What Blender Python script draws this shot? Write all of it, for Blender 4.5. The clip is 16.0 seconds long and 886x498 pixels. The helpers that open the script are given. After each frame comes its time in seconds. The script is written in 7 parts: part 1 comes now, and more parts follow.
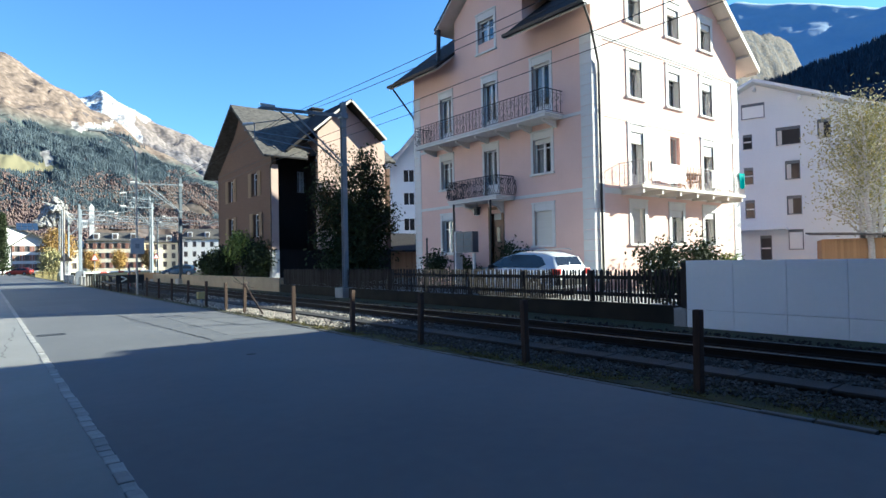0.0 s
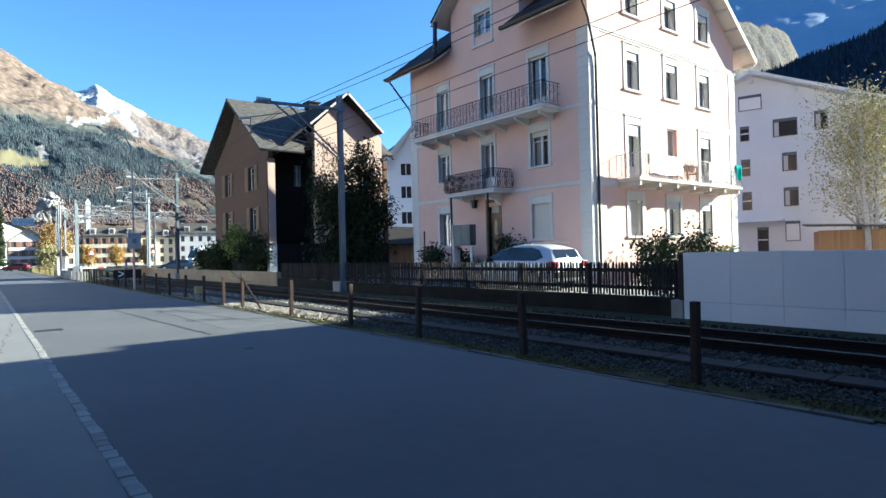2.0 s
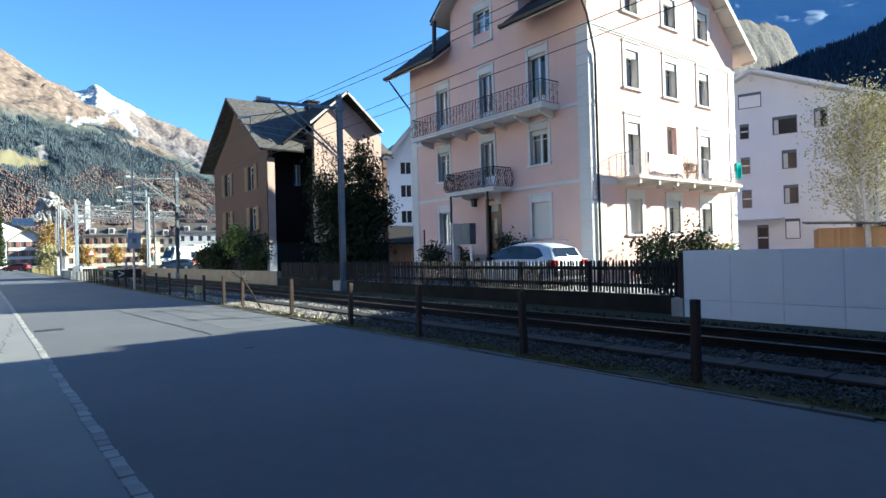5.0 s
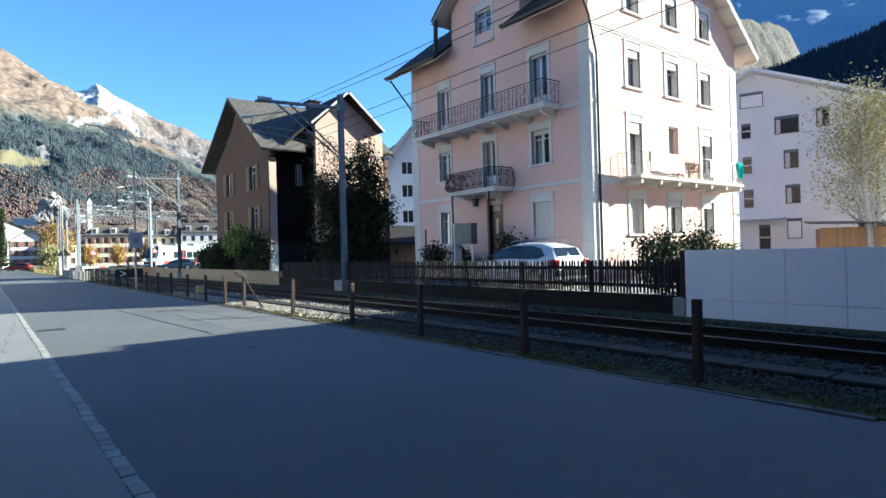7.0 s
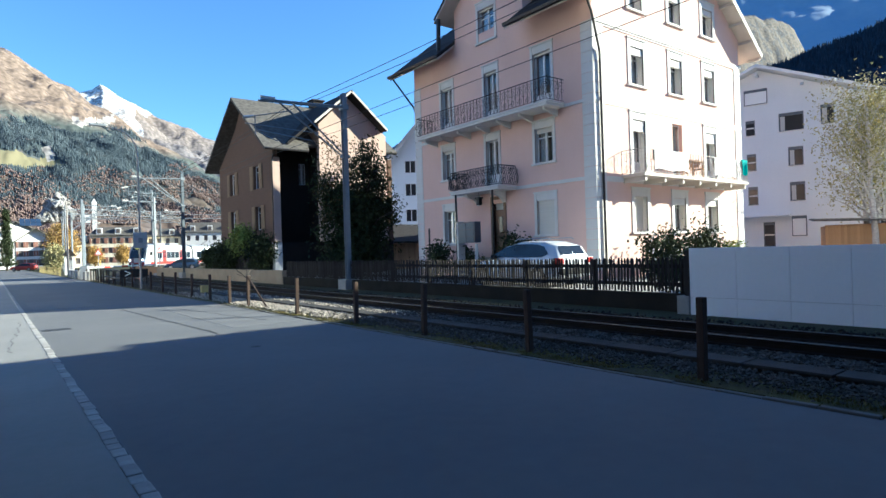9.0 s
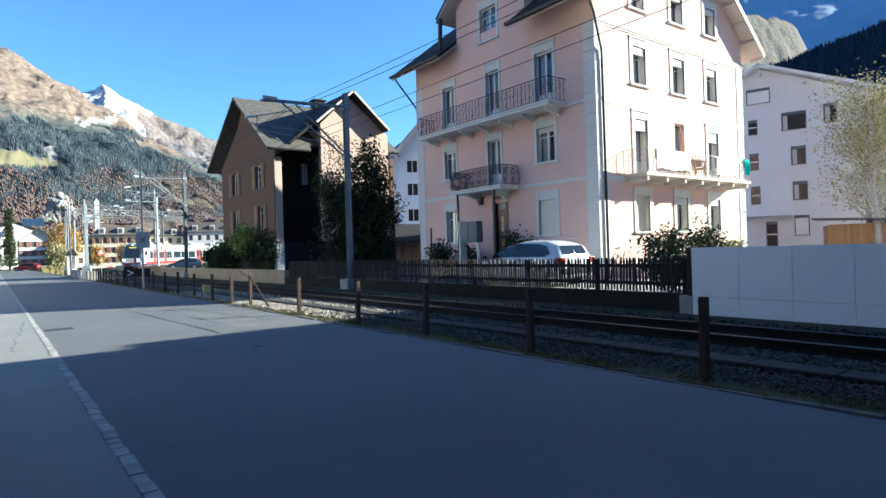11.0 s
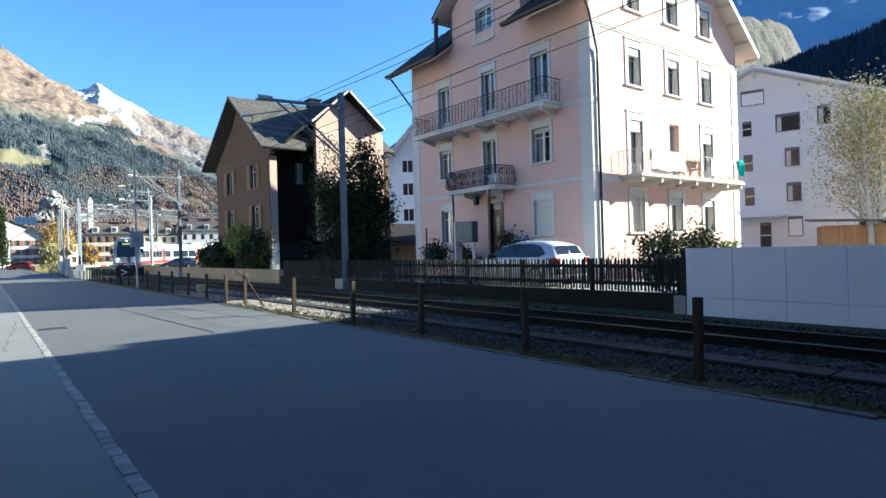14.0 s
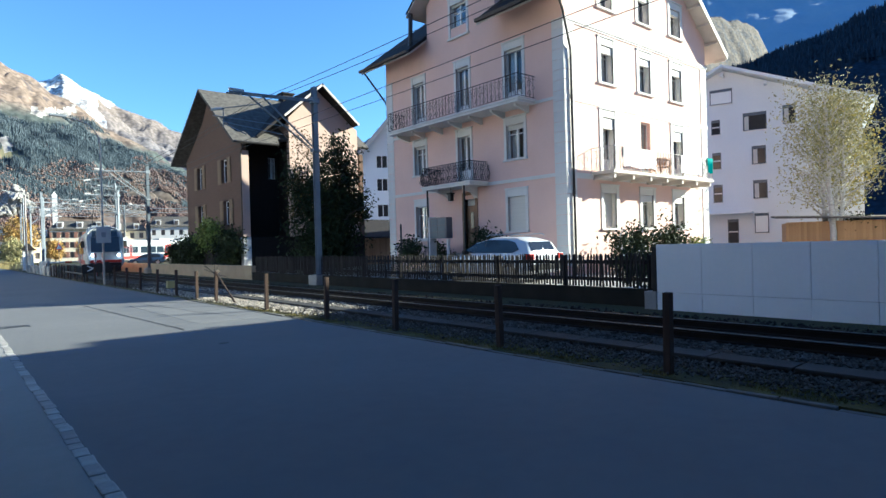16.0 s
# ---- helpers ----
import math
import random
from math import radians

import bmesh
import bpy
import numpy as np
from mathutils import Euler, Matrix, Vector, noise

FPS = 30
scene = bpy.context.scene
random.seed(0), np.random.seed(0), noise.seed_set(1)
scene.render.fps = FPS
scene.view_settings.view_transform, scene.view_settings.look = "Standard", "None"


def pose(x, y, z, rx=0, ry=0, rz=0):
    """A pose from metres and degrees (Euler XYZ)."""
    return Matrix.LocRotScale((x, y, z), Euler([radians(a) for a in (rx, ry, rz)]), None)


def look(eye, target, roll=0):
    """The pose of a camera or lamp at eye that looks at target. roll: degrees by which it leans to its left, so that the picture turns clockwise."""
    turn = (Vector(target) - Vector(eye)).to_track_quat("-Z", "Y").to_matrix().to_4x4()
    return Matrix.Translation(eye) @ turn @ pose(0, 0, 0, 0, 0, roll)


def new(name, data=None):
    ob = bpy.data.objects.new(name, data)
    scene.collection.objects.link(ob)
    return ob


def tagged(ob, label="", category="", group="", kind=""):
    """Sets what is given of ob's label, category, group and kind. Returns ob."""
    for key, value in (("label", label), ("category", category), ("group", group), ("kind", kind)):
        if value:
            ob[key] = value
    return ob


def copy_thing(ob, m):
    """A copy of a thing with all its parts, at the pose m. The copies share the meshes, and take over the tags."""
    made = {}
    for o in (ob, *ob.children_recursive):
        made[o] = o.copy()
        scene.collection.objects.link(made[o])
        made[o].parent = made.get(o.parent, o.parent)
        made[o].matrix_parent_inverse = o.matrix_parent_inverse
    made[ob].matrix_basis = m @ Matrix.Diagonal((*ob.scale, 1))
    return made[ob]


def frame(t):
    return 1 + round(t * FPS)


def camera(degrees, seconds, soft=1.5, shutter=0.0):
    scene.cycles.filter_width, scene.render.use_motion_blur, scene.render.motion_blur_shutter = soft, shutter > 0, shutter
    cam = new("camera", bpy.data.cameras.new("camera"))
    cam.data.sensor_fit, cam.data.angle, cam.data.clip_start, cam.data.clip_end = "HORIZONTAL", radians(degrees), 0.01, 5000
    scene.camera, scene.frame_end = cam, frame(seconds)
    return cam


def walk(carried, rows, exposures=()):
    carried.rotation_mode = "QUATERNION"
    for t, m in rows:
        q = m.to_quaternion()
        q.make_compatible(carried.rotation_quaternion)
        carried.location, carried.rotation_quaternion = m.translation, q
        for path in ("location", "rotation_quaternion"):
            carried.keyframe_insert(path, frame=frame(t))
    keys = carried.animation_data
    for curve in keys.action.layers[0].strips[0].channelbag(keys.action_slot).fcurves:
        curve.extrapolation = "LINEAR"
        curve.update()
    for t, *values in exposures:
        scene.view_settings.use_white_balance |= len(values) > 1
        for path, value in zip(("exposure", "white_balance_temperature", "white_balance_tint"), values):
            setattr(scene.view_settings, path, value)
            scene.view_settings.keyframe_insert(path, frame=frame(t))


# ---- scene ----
EYE = (0.0, 0.0, 1.6)


def view(yaw, pitch, roll):
    """A pose at EYE from degrees: yaw to the left of +y, pitch up, roll as look() takes it."""
    a, b = radians(yaw), radians(pitch)
    way = Vector((-math.sin(a) * math.cos(b), math.cos(a) * math.cos(b), math.sin(b)))
    return look(EYE, Vector(EYE) + way * 10, roll)


cam = camera(74.0, 16.0)
walk(cam, [(t, view(*v)) for t, *v in (
    (0.0, -37.941, 1.021, -1.086),
    (0.5, -37.977, 0.798, -1.155),
    (1.0, -38.058, 0.559, -1.200),
    (1.5, -38.160, 0.438, -1.290),
    (2.0, -38.161, 0.361, -1.380),
    (2.5, -38.181, 0.295, -1.490),
    (3.0, -38.172, 0.264, -1.550),
    (3.5, -38.176, 0.257, -1.580),
    (4.0, -38.199, 0.232, -1.570),
    (6.5, -38.062, 0.264, -1.546),
    (7.0, -38.026, 0.225, -1.560),
    (7.5, -37.944, 0.165, -1.607),
    (8.0, -37.862, 0.093, -1.646),
    (8.5, -37.773, 0.070, -1.717),
    (9.0, -37.674, 0.114, -1.772),
    (11.5, -37.469, 0.085, -1.780),
    (12.0, -37.500, 0.115, -1.740),
    (12.5, -37.520, 0.115, -1.728),
    (13.0, -37.574, 0.136, -1.700),
    (13.5, -37.713, 0.083, -1.650),
    (14.0, -37.949, 0.066, -1.635),
    (14.5, -38.120, -0.014, -1.640),
    (15.0, -38.219, -0.059, -1.640),
    (15.5, -38.460, -0.100, -1.680),
    (16.0, -40.432, -0.402, -1.606)
)])
scene.view_settings.exposure = 2.02
scene.view_settings.use_white_balance = True
scene.view_settings.white_balance_temperature, scene.view_settings.white_balance_tint = 4620, 0

# ---- light: low autumn sun from beyond the houses, clear sky ----
SUN_TO = Vector((2.15, -1.0, 0.9)).normalized()
world = bpy.data.worlds.new("sky")
scene.world = world
world.use_nodes = True
wn = world.node_tree.nodes
sky = wn.new("ShaderNodeTexSky")
sky.sky_type, sky.sun_disc = "NISHITA", False
sky.sun_elevation = math.asin(SUN_TO.z)
sky.sun_rotation = math.atan2(SUN_TO.x, SUN_TO.y)
sky.altitude, sky.air_density, sky.dust_density, sky.ozone_density = 1000, 1.0, 0.1, 2.0
world.node_tree.links.new(sky.outputs[0], wn["Background"].inputs[0])
wn["Background"].inputs[1].default_value = 0.0585
sun = new("sun", bpy.data.lights.new("sun", "SUN"))
sun.data.energy, sun.data.angle, sun.data.color = 5.0, radians(0.5), (1.0, 0.775, 0.47)
sun.matrix_world = look(SUN_TO * 60, (0, 0, 0))


# ---- materials ----
def mat(name, base, other=None, scale=4.0, rough=0.8, metal=0.0, bump=0.0, bump_scale=40.0, spread=0.5, object_tint=0.0, stretch=(1, 1, 1),
        transmission=0.0, emit=None, strength=1.0, island=False):
    """Two colours mixed by two scales of noise, with relief; object_tint varies the value from object to object."""
    m = bpy.data.materials.new(name)
    m.use_nodes = True
    n, l = m.node_tree.nodes, m.node_tree.links
    p = n["Principled BSDF"]
    p.inputs["Roughness"].default_value = rough
    p.inputs["Metallic"].default_value = metal
    p.inputs["Specular IOR Level"].default_value = 0.5 if rough < 0.6 else 0.2
    if transmission:
        p.inputs["IOR"].default_value = 1.22
        p.inputs["Transmission Weight"].default_value = transmission
    other = other or tuple(c * 0.8 for c in base)
    co = n.new("ShaderNodeTexCoord")
    mp = n.new("ShaderNodeMapping")
    mp.inputs["Scale"].default_value = stretch
    l.new(co.outputs["Object"], mp.inputs[0])
    big, fine = n.new("ShaderNodeTexNoise"), n.new("ShaderNodeTexNoise")
    for tex, s in ((big, scale), (fine, scale * 14)):
        tex.inputs["Scale"].default_value, tex.inputs["Detail"].default_value = s, 5
        l.new(mp.outputs[0], tex.inputs["Vector"])
    add = n.new("ShaderNodeMath")
    add.operation = "MULTIPLY_ADD"
    add.inputs[1].default_value = 0.45
    l.new(fine.outputs[0], add.inputs[0])
    l.new(big.outputs[0], add.inputs[2])
    ramp = n.new("ShaderNodeMapRange")
    ramp.inputs["From Min"].default_value, ramp.inputs["From Max"].default_value = 0.72 - spread / 2, 0.72 + spread / 2
    l.new(add.outputs[0], ramp.inputs[0])
    mix = n.new("ShaderNodeMix")
    mix.data_type = "RGBA"
    mix.inputs[6].default_value, mix.inputs[7].default_value = (*base, 1), (*other, 1)
    l.new(ramp.outputs[0], mix.inputs[0])
    out = mix.outputs[2]
    if object_tint:
        inf = n.new("ShaderNodeNewGeometry" if island else "ShaderNodeObjectInfo")
        hsv = n.new("ShaderNodeHueSaturation")
        rng = n.new("ShaderNodeMapRange")
        rng.inputs["To Min"].default_value, rng.inputs["To Max"].default_value = 1 - object_tint, 1 + object_tint
        l.new(inf.outputs["Random Per Island" if island else "Random"], rng.inputs[0])
        l.new(rng.outputs[0], hsv.inputs["Value"])
        l.new(out, hsv.inputs["Color"])
        out = hsv.outputs[0]
    l.new(out, p.inputs["Base Color"])
    if bump:
        tex, b = n.new("ShaderNodeTexNoise"), n.new("ShaderNodeBump")
        tex.inputs["Scale"].default_value, tex.inputs["Detail"].default_value = bump_scale, 4
        l.new(mp.outputs[0], tex.inputs["Vector"])
        b.inputs["Strength"].default_value, b.inputs["Distance"].default_value = bump, 0.02
        l.new(tex.outputs[0], b.inputs["Height"])
        l.new(b.outputs[0], p.inputs["Normal"])
    if emit:
        p.inputs["Emission Color"].default_value, p.inputs["Emission Strength"].default_value = (*emit, 1), strength
    return m


M = {}
M["asphalt"] = mat("asphalt", (0.125, 0.128, 0.136), (0.155, 0.157, 0.163), 0.35, 0.85, bump=0.35, bump_scale=140)
M["path"] = mat("pavement asphalt", (0.215, 0.213, 0.208), (0.255, 0.252, 0.246), 0.5, 0.88, bump=0.35, bump_scale=140)
M["patch"] = mat("newer asphalt patch", (0.138, 0.14, 0.146), (0.168, 0.169, 0.173), 0.8, 0.85, bump=0.3, bump_scale=150)
M["crack"] = mat("tarred crack", (0.05, 0.05, 0.05), rough=0.7)
M["hairline"] = mat("fine tar seam", (0.12, 0.12, 0.12), (0.1, 0.1, 0.1), 2, 0.85)
M["sett"] = mat("granite sett", (0.27, 0.26, 0.25), (0.36, 0.35, 0.33), 6, 0.85, bump=0.4, bump_scale=60, object_tint=0.18)
M["kerb"] = mat("kerb stone", (0.09, 0.088, 0.084), (0.15, 0.146, 0.135), 3, 0.9, bump=0.5, bump_scale=50, object_tint=0.12)
M["oldwall"] = mat("near-black concrete", (0.016, 0.015, 0.013), (0.028, 0.026, 0.02), 2, 0.95, bump=0.5)
M["trough"] = mat("weathered trough concrete", (0.06, 0.057, 0.055), (0.036, 0.035, 0.034), 2.5, 0.9, bump=0.4, object_tint=0.2)
M["concrete"] = mat("concrete", (0.36, 0.35, 0.33), (0.26, 0.25, 0.24), 1.2, 0.9, bump=0.3)
M["earth"] = mat("earth and grass", (0.055, 0.045, 0.03), (0.04, 0.048, 0.02), 1.3, 0.95, bump=0.8, bump_scale=25)
M["grass"] = mat("grass", (0.085, 0.09, 0.025), (0.2, 0.16, 0.06), 2.0, 0.9, object_tint=0.3, island=True)
M["moss"] = mat("moss", (0.035, 0.031, 0.026), (0.1, 0.092, 0.022), 2.6, 0.95, bump=0.8, bump_scale=60)
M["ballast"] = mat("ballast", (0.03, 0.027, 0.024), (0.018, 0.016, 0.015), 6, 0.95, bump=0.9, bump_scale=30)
M["stone"] = mat("ballast stone", (0.13, 0.12, 0.108), (0.035, 0.032, 0.03), 8, 0.9, object_tint=0.45, island=True)
# Darker ballast copy: shadows between the rails are put into its colour.
M["shadowstone"] = mat("shadow-dark ballast stone", (0.035, 0.03, 0.027), (0.016, 0.014, 0.013), 8, 0.95, object_tint=0.4, island=True)
# Lighter gravel copy that carries sunlight in its colour.
M["sunlitstone"] = mat("gravel in sunlit colour", (0.42, 0.38, 0.32), (0.25, 0.22, 0.18), 8, 0.9, object_tint=0.4, island=True)
M["rail"] = mat("rusty rail", (0.018, 0.014, 0.012), (0.011, 0.009, 0.009), 5, 0.75, metal=0.3)
M["railtop"] = mat("polished rail head", (0.07, 0.065, 0.06), rough=0.5, metal=0.7)
M["sleeper"] = mat("concrete sleeper", (0.15, 0.142, 0.134), (0.035, 0.032, 0.03), 3, 0.9, bump=0.3, object_tint=0.25)
M["post"] = mat("dark stained timber post", (0.075, 0.05, 0.038), (0.04, 0.03, 0.025), 3, 0.85, stretch=(6, 6, 0.6), bump=0.4, object_tint=0.25)
M["darkwood"] = mat("dark weathered fence wood", (0.042, 0.037, 0.033), (0.028, 0.025, 0.023), 4, 0.9, stretch=(6, 6, 0.6), object_tint=0.3)
M["panel"] = mat("white fibre cement panel", (0.82, 0.83, 0.85), (0.76, 0.77, 0.79), 0.8, 0.5, bump=0.05)
M["pink"] = mat("pink render", (0.75, 0.535, 0.46), (0.70, 0.49, 0.415), 0.9, 0.9, bump=0.25, bump_scale=70)
M["white"] = mat("white painted trim", (0.72, 0.70, 0.67), (0.64, 0.62, 0.59), 1.5, 0.75, bump=0.1)
M["coolwall"] = mat("cool white render", (0.74, 0.76, 0.80), (0.68, 0.705, 0.75), 0.5, 0.9, bump=0.2, bump_scale=60)
M["whitewall"] = mat("white render", (0.74, 0.73, 0.72), (0.68, 0.67, 0.66), 0.5, 0.9, bump=0.2, bump_scale=60)
M["sash"] = mat("white window sash", (0.75, 0.74, 0.72), rough=0.45)
M["blind"] = mat("cream roller blind", (0.66, 0.63, 0.57), (0.6, 0.57, 0.51), 2, 0.6, stretch=(0.2, 0.2, 8))
M["glass"] = mat("window glass", (0.9, 0.93, 0.95), (0.88, 0.92, 0.94), rough=0.02, transmission=1.0)
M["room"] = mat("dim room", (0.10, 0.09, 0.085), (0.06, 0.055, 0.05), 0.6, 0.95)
M["curtain"] = mat("net curtain", (0.6, 0.6, 0.58), rough=0.9, stretch=(20, 20, 0.3))
# Pale backing whose colour stands in for bright reflections on side panes.
M["veil"] = mat("pale pane backing", (0.72, 0.69, 0.63), (0.55, 0.52, 0.48), 2, 0.9, stretch=(20, 20, 0.3))
M["iron"] = mat("black wrought iron", (0.012, 0.012, 0.013), rough=0.55)
M["ironpale"] = mat("dark wrought iron", (0.03, 0.024, 0.026), rough=0.6)
M["rooftile"] = mat("dark roof tiles", (0.03, 0.026, 0.025), (0.018, 0.016, 0.016), 2, 0.8, bump=0.5, bump_scale=18, stretch=(1, 1, 3))
M["slate"] = mat("grey slate roof", (0.14, 0.13, 0.118), (0.05, 0.047, 0.046), 4, 0.95, bump=0.5, bump_scale=16)
M["soffit"] = mat("cream soffit boards", (0.62, 0.58, 0.52), (0.52, 0.48, 0.43), 2, 0.7)
M["tin"] = mat("dark metal gutter", (0.05, 0.045, 0.042), rough=0.4, metal=0.6)
M["brownwall"] = mat("brown weatherboard", (0.135, 0.088, 0.064), (0.105, 0.07, 0.052), 1.5, 0.85, stretch=(1, 1, 12), bump=0.3, bump_scale=20)
M["blackboard"] = mat("shade-black boards", (0.022, 0.018, 0.016), (0.015, 0.013, 0.012), 2, 0.85, stretch=(8, 8, 1), bump=0.3)
M["sandwall"] = mat("sandy render", (0.36, 0.29, 0.2), (0.28, 0.22, 0.15), 1.5, 0.95, bump=0.4)
# Railing iron with the sun's brightness put into its colour.
M["ironsunlit"] = mat("iron in sunlit white", (0.55, 0.52, 0.5), rough=0.5)
M["shutterwood"] = mat("tan shutter wood", (0.24, 0.17, 0.11), (0.18, 0.13, 0.085), 3, 0.8, stretch=(6, 6, 0.8))
M["dormerwall"] = mat("salmon render", (0.55, 0.42, 0.35), (0.48, 0.36, 0.3), 1, 0.9)
M["doorwood"] = mat("oak front door", (0.22, 0.12, 0.06), (0.15, 0.08, 0.04), 3, 0.5, stretch=(6, 6, 0.5))
M["steel"] = mat("galvanised steel", (0.23, 0.257, 0.29), (0.19, 0.212, 0.24), 3, 0.6, metal=0.2)
M["steeldark"] = mat("dark painted and shaded steel", (0.12, 0.14, 0.17), (0.09, 0.11, 0.13), 3, 0.5, metal=0.4)
M["lamppost"] = mat("pale lamp post paint", (0.4, 0.37, 0.33), (0.34, 0.31, 0.28), 3, 0.6)
M["wire"] = mat("copper contact wire", (0.05, 0.05, 0.055), rough=0.5, metal=0.6)
M["insul"] = mat("pale insulator", (0.6, 0.6, 0.58), rough=0.3)
M["timber"] = mat("larch boards", (0.42, 0.26, 0.13), (0.33, 0.2, 0.1), 3, 0.8, stretch=(6, 6, 0.6), object_tint=0.15)
M["leaf"] = mat("dark green leaves", (0.02, 0.032, 0.013), (0.042, 0.052, 0.017), 1.5, 0.7, object_tint=0.4, island=True)
M["leafbright"] = mat("yellow-green leaves", (0.14, 0.2, 0.04), (0.24, 0.25, 0.06), 1.5, 0.7, object_tint=0.4, island=True)
M["leafbirch"] = mat("sparse autumn birch leaves", (0.24, 0.23, 0.09), (0.42, 0.38, 0.2), 1.5, 0.75, object_tint=0.4, island=True)
M["leafyellow"] = mat("yellow autumn leaves", (0.36, 0.32, 0.07), (0.46, 0.36, 0.06), 1.5, 0.75, object_tint=0.4, island=True)
M["leafgold"] = mat("golden leaves", (0.46, 0.31, 0.09), (0.36, 0.23, 0.07), 1.5, 0.75, object_tint=0.35, island=True)
M["leafrust"] = mat("russet leaves", (0.13, 0.06, 0.03), (0.09, 0.09, 0.03), 1.5, 0.75, object_tint=0.4, island=True)
M["bark"] = mat("bark", (0.09, 0.075, 0.06), (0.05, 0.042, 0.036), 4, 0.9, stretch=(3, 3, 0.6), bump=0.6)
M["birchbark"] = mat("birch bark", (0.62, 0.6, 0.57), (0.32, 0.3, 0.28), 5, 0.8, stretch=(1, 1, 3))
M["carpaint"] = mat("silver white car paint", (0.62, 0.64, 0.67), (0.58, 0.6, 0.63), rough=0.25, metal=0.2)
M["carglass"] = mat("tinted car glass", (0.015, 0.018, 0.022), (0.02, 0.022, 0.026), rough=0.04)
M["tyre"] = mat("tyre rubber", (0.02, 0.02, 0.02), rough=0.8)
M["alloy"] = mat("alloy rim", (0.4, 0.4, 0.42), rough=0.35, metal=0.8)
M["taillight"] = mat("red tail light", (0.35, 0.02, 0.015), rough=0.2)
M["trainwhite"] = mat("white train paint", (0.38, 0.39, 0.40), (0.34, 0.35, 0.36), rough=0.3)
M["trainred"] = mat("red train paint", (0.42, 0.035, 0.025), (0.38, 0.03, 0.022), rough=0.35)
M["traindark"] = mat("dark train underframe", (0.03, 0.03, 0.032), rough=0.7)
M["trainglass"] = mat("train window glass", (0.02, 0.03, 0.045), (0.025, 0.035, 0.05), rough=0.05)
M["headlight"] = mat("lit headlight", (0.9, 0.9, 0.85), rough=0.3, emit=(1.0, 0.97, 0.9), strength=3)
M["amber"] = mat("amber display", (0.5, 0.35, 0.05), rough=0.4, emit=(0.9, 0.8, 0.1), strength=0.15)
M["red"] = mat("red paint", (0.45, 0.05, 0.03), rough=0.5)
M["sign"] = mat("grey sign back", (0.42, 0.44, 0.46), rough=0.45, metal=0.4)
M["yellow"] = mat("yellow paint", (0.45, 0.37, 0.15), rough=0.6)
M["mailbox"] = mat("dark grey letter box metal", (0.13, 0.13, 0.145), (0.1, 0.1, 0.115), 2, 0.5, metal=0.3)
M["cloth"] = mat("white cloth", (0.78, 0.78, 0.78), rough=0.9)
M["teal"] = mat("teal cloth", (0.04, 0.42, 0.38), rough=0.9)
M["solar"] = mat("solar panel", (0.03, 0.05, 0.1), rough=0.15)
M["cream"] = mat("cream render", (0.78, 0.7, 0.55), (0.72, 0.65, 0.5), 0.5, 0.9)
M["townglass"] = mat("dim town window", (0.13, 0.11, 0.1), (0.09, 0.08, 0.08), 1, 0.3)
M["farglass"] = mat("distant window", (0.025, 0.026, 0.03), rough=0.2)
M["rust_shutter"] = mat("red-brown shutter", (0.3, 0.16, 0.12), rough=0.7)


# ---- mesh helpers ----
def thing(name, label, category, group="", kind="", at=(0, 0, 0), turn=0.0):
    ob = new(name)
    ob.matrix_basis = pose(*at, 0, 0, turn)
    return tagged(ob, label, category, group, kind)


def mesh_of(name, bm, material, smooth=False):
    me = bpy.data.meshes.new(name)
    bm.to_mesh(me)
    bm.free()
    for m in material if isinstance(material, (list, tuple)) else (material,):
        me.materials.append(m)
    if smooth:
        me.polygons.foreach_set("use_smooth", [True] * len(me.polygons))
    return me


def part(name, bm, material, parent=None, label="", smooth=False):
    ob = new(name, mesh_of(name, bm, material, smooth))
    ob.parent = parent
    return tagged(ob, label)


def piece(name, me, parent, at=(0, 0, 0), rz=0.0, scale=(1, 1, 1), rx=0.0, ry=0.0):
    """An object of its own on a shared mesh."""
    ob = new(name, me)
    ob.parent = parent
    ob.matrix_basis = pose(*at, rx, ry, rz) @ Matrix.Diagonal((*scale, 1))
    return ob


def bm_new():
    return bmesh.new()


def box(bm, a, b, m=None, mi=0):
    (x0, y0, z0), (x1, y1, z1) = a, b
    vs = [bm.verts.new((m @ Vector(c)) if m else c) for c in
          ((x0, y0, z0), (x1, y0, z0), (x1, y1, z0), (x0, y1, z0), (x0, y0, z1), (x1, y0, z1), (x1, y1, z1), (x0, y1, z1))]
    for q in ((0, 3, 2, 1), (4, 5, 6, 7), (0, 1, 5, 4), (1, 2, 6, 5), (2, 3, 7, 6), (3, 0, 4, 7)):
        f = bm.faces.new([vs[i] for i in q])
        f.material_index = mi
    return vs


def boxes(*pairs, bevel=0.0, m=None):
    bm = bm_new()
    for a, b in pairs:
        box(bm, a, b, m)
    if bevel:
        bmesh.ops.bevel(bm, geom=list(bm.edges), offset=bevel, segments=2, affect="EDGES", profile=0.6)
    return bm


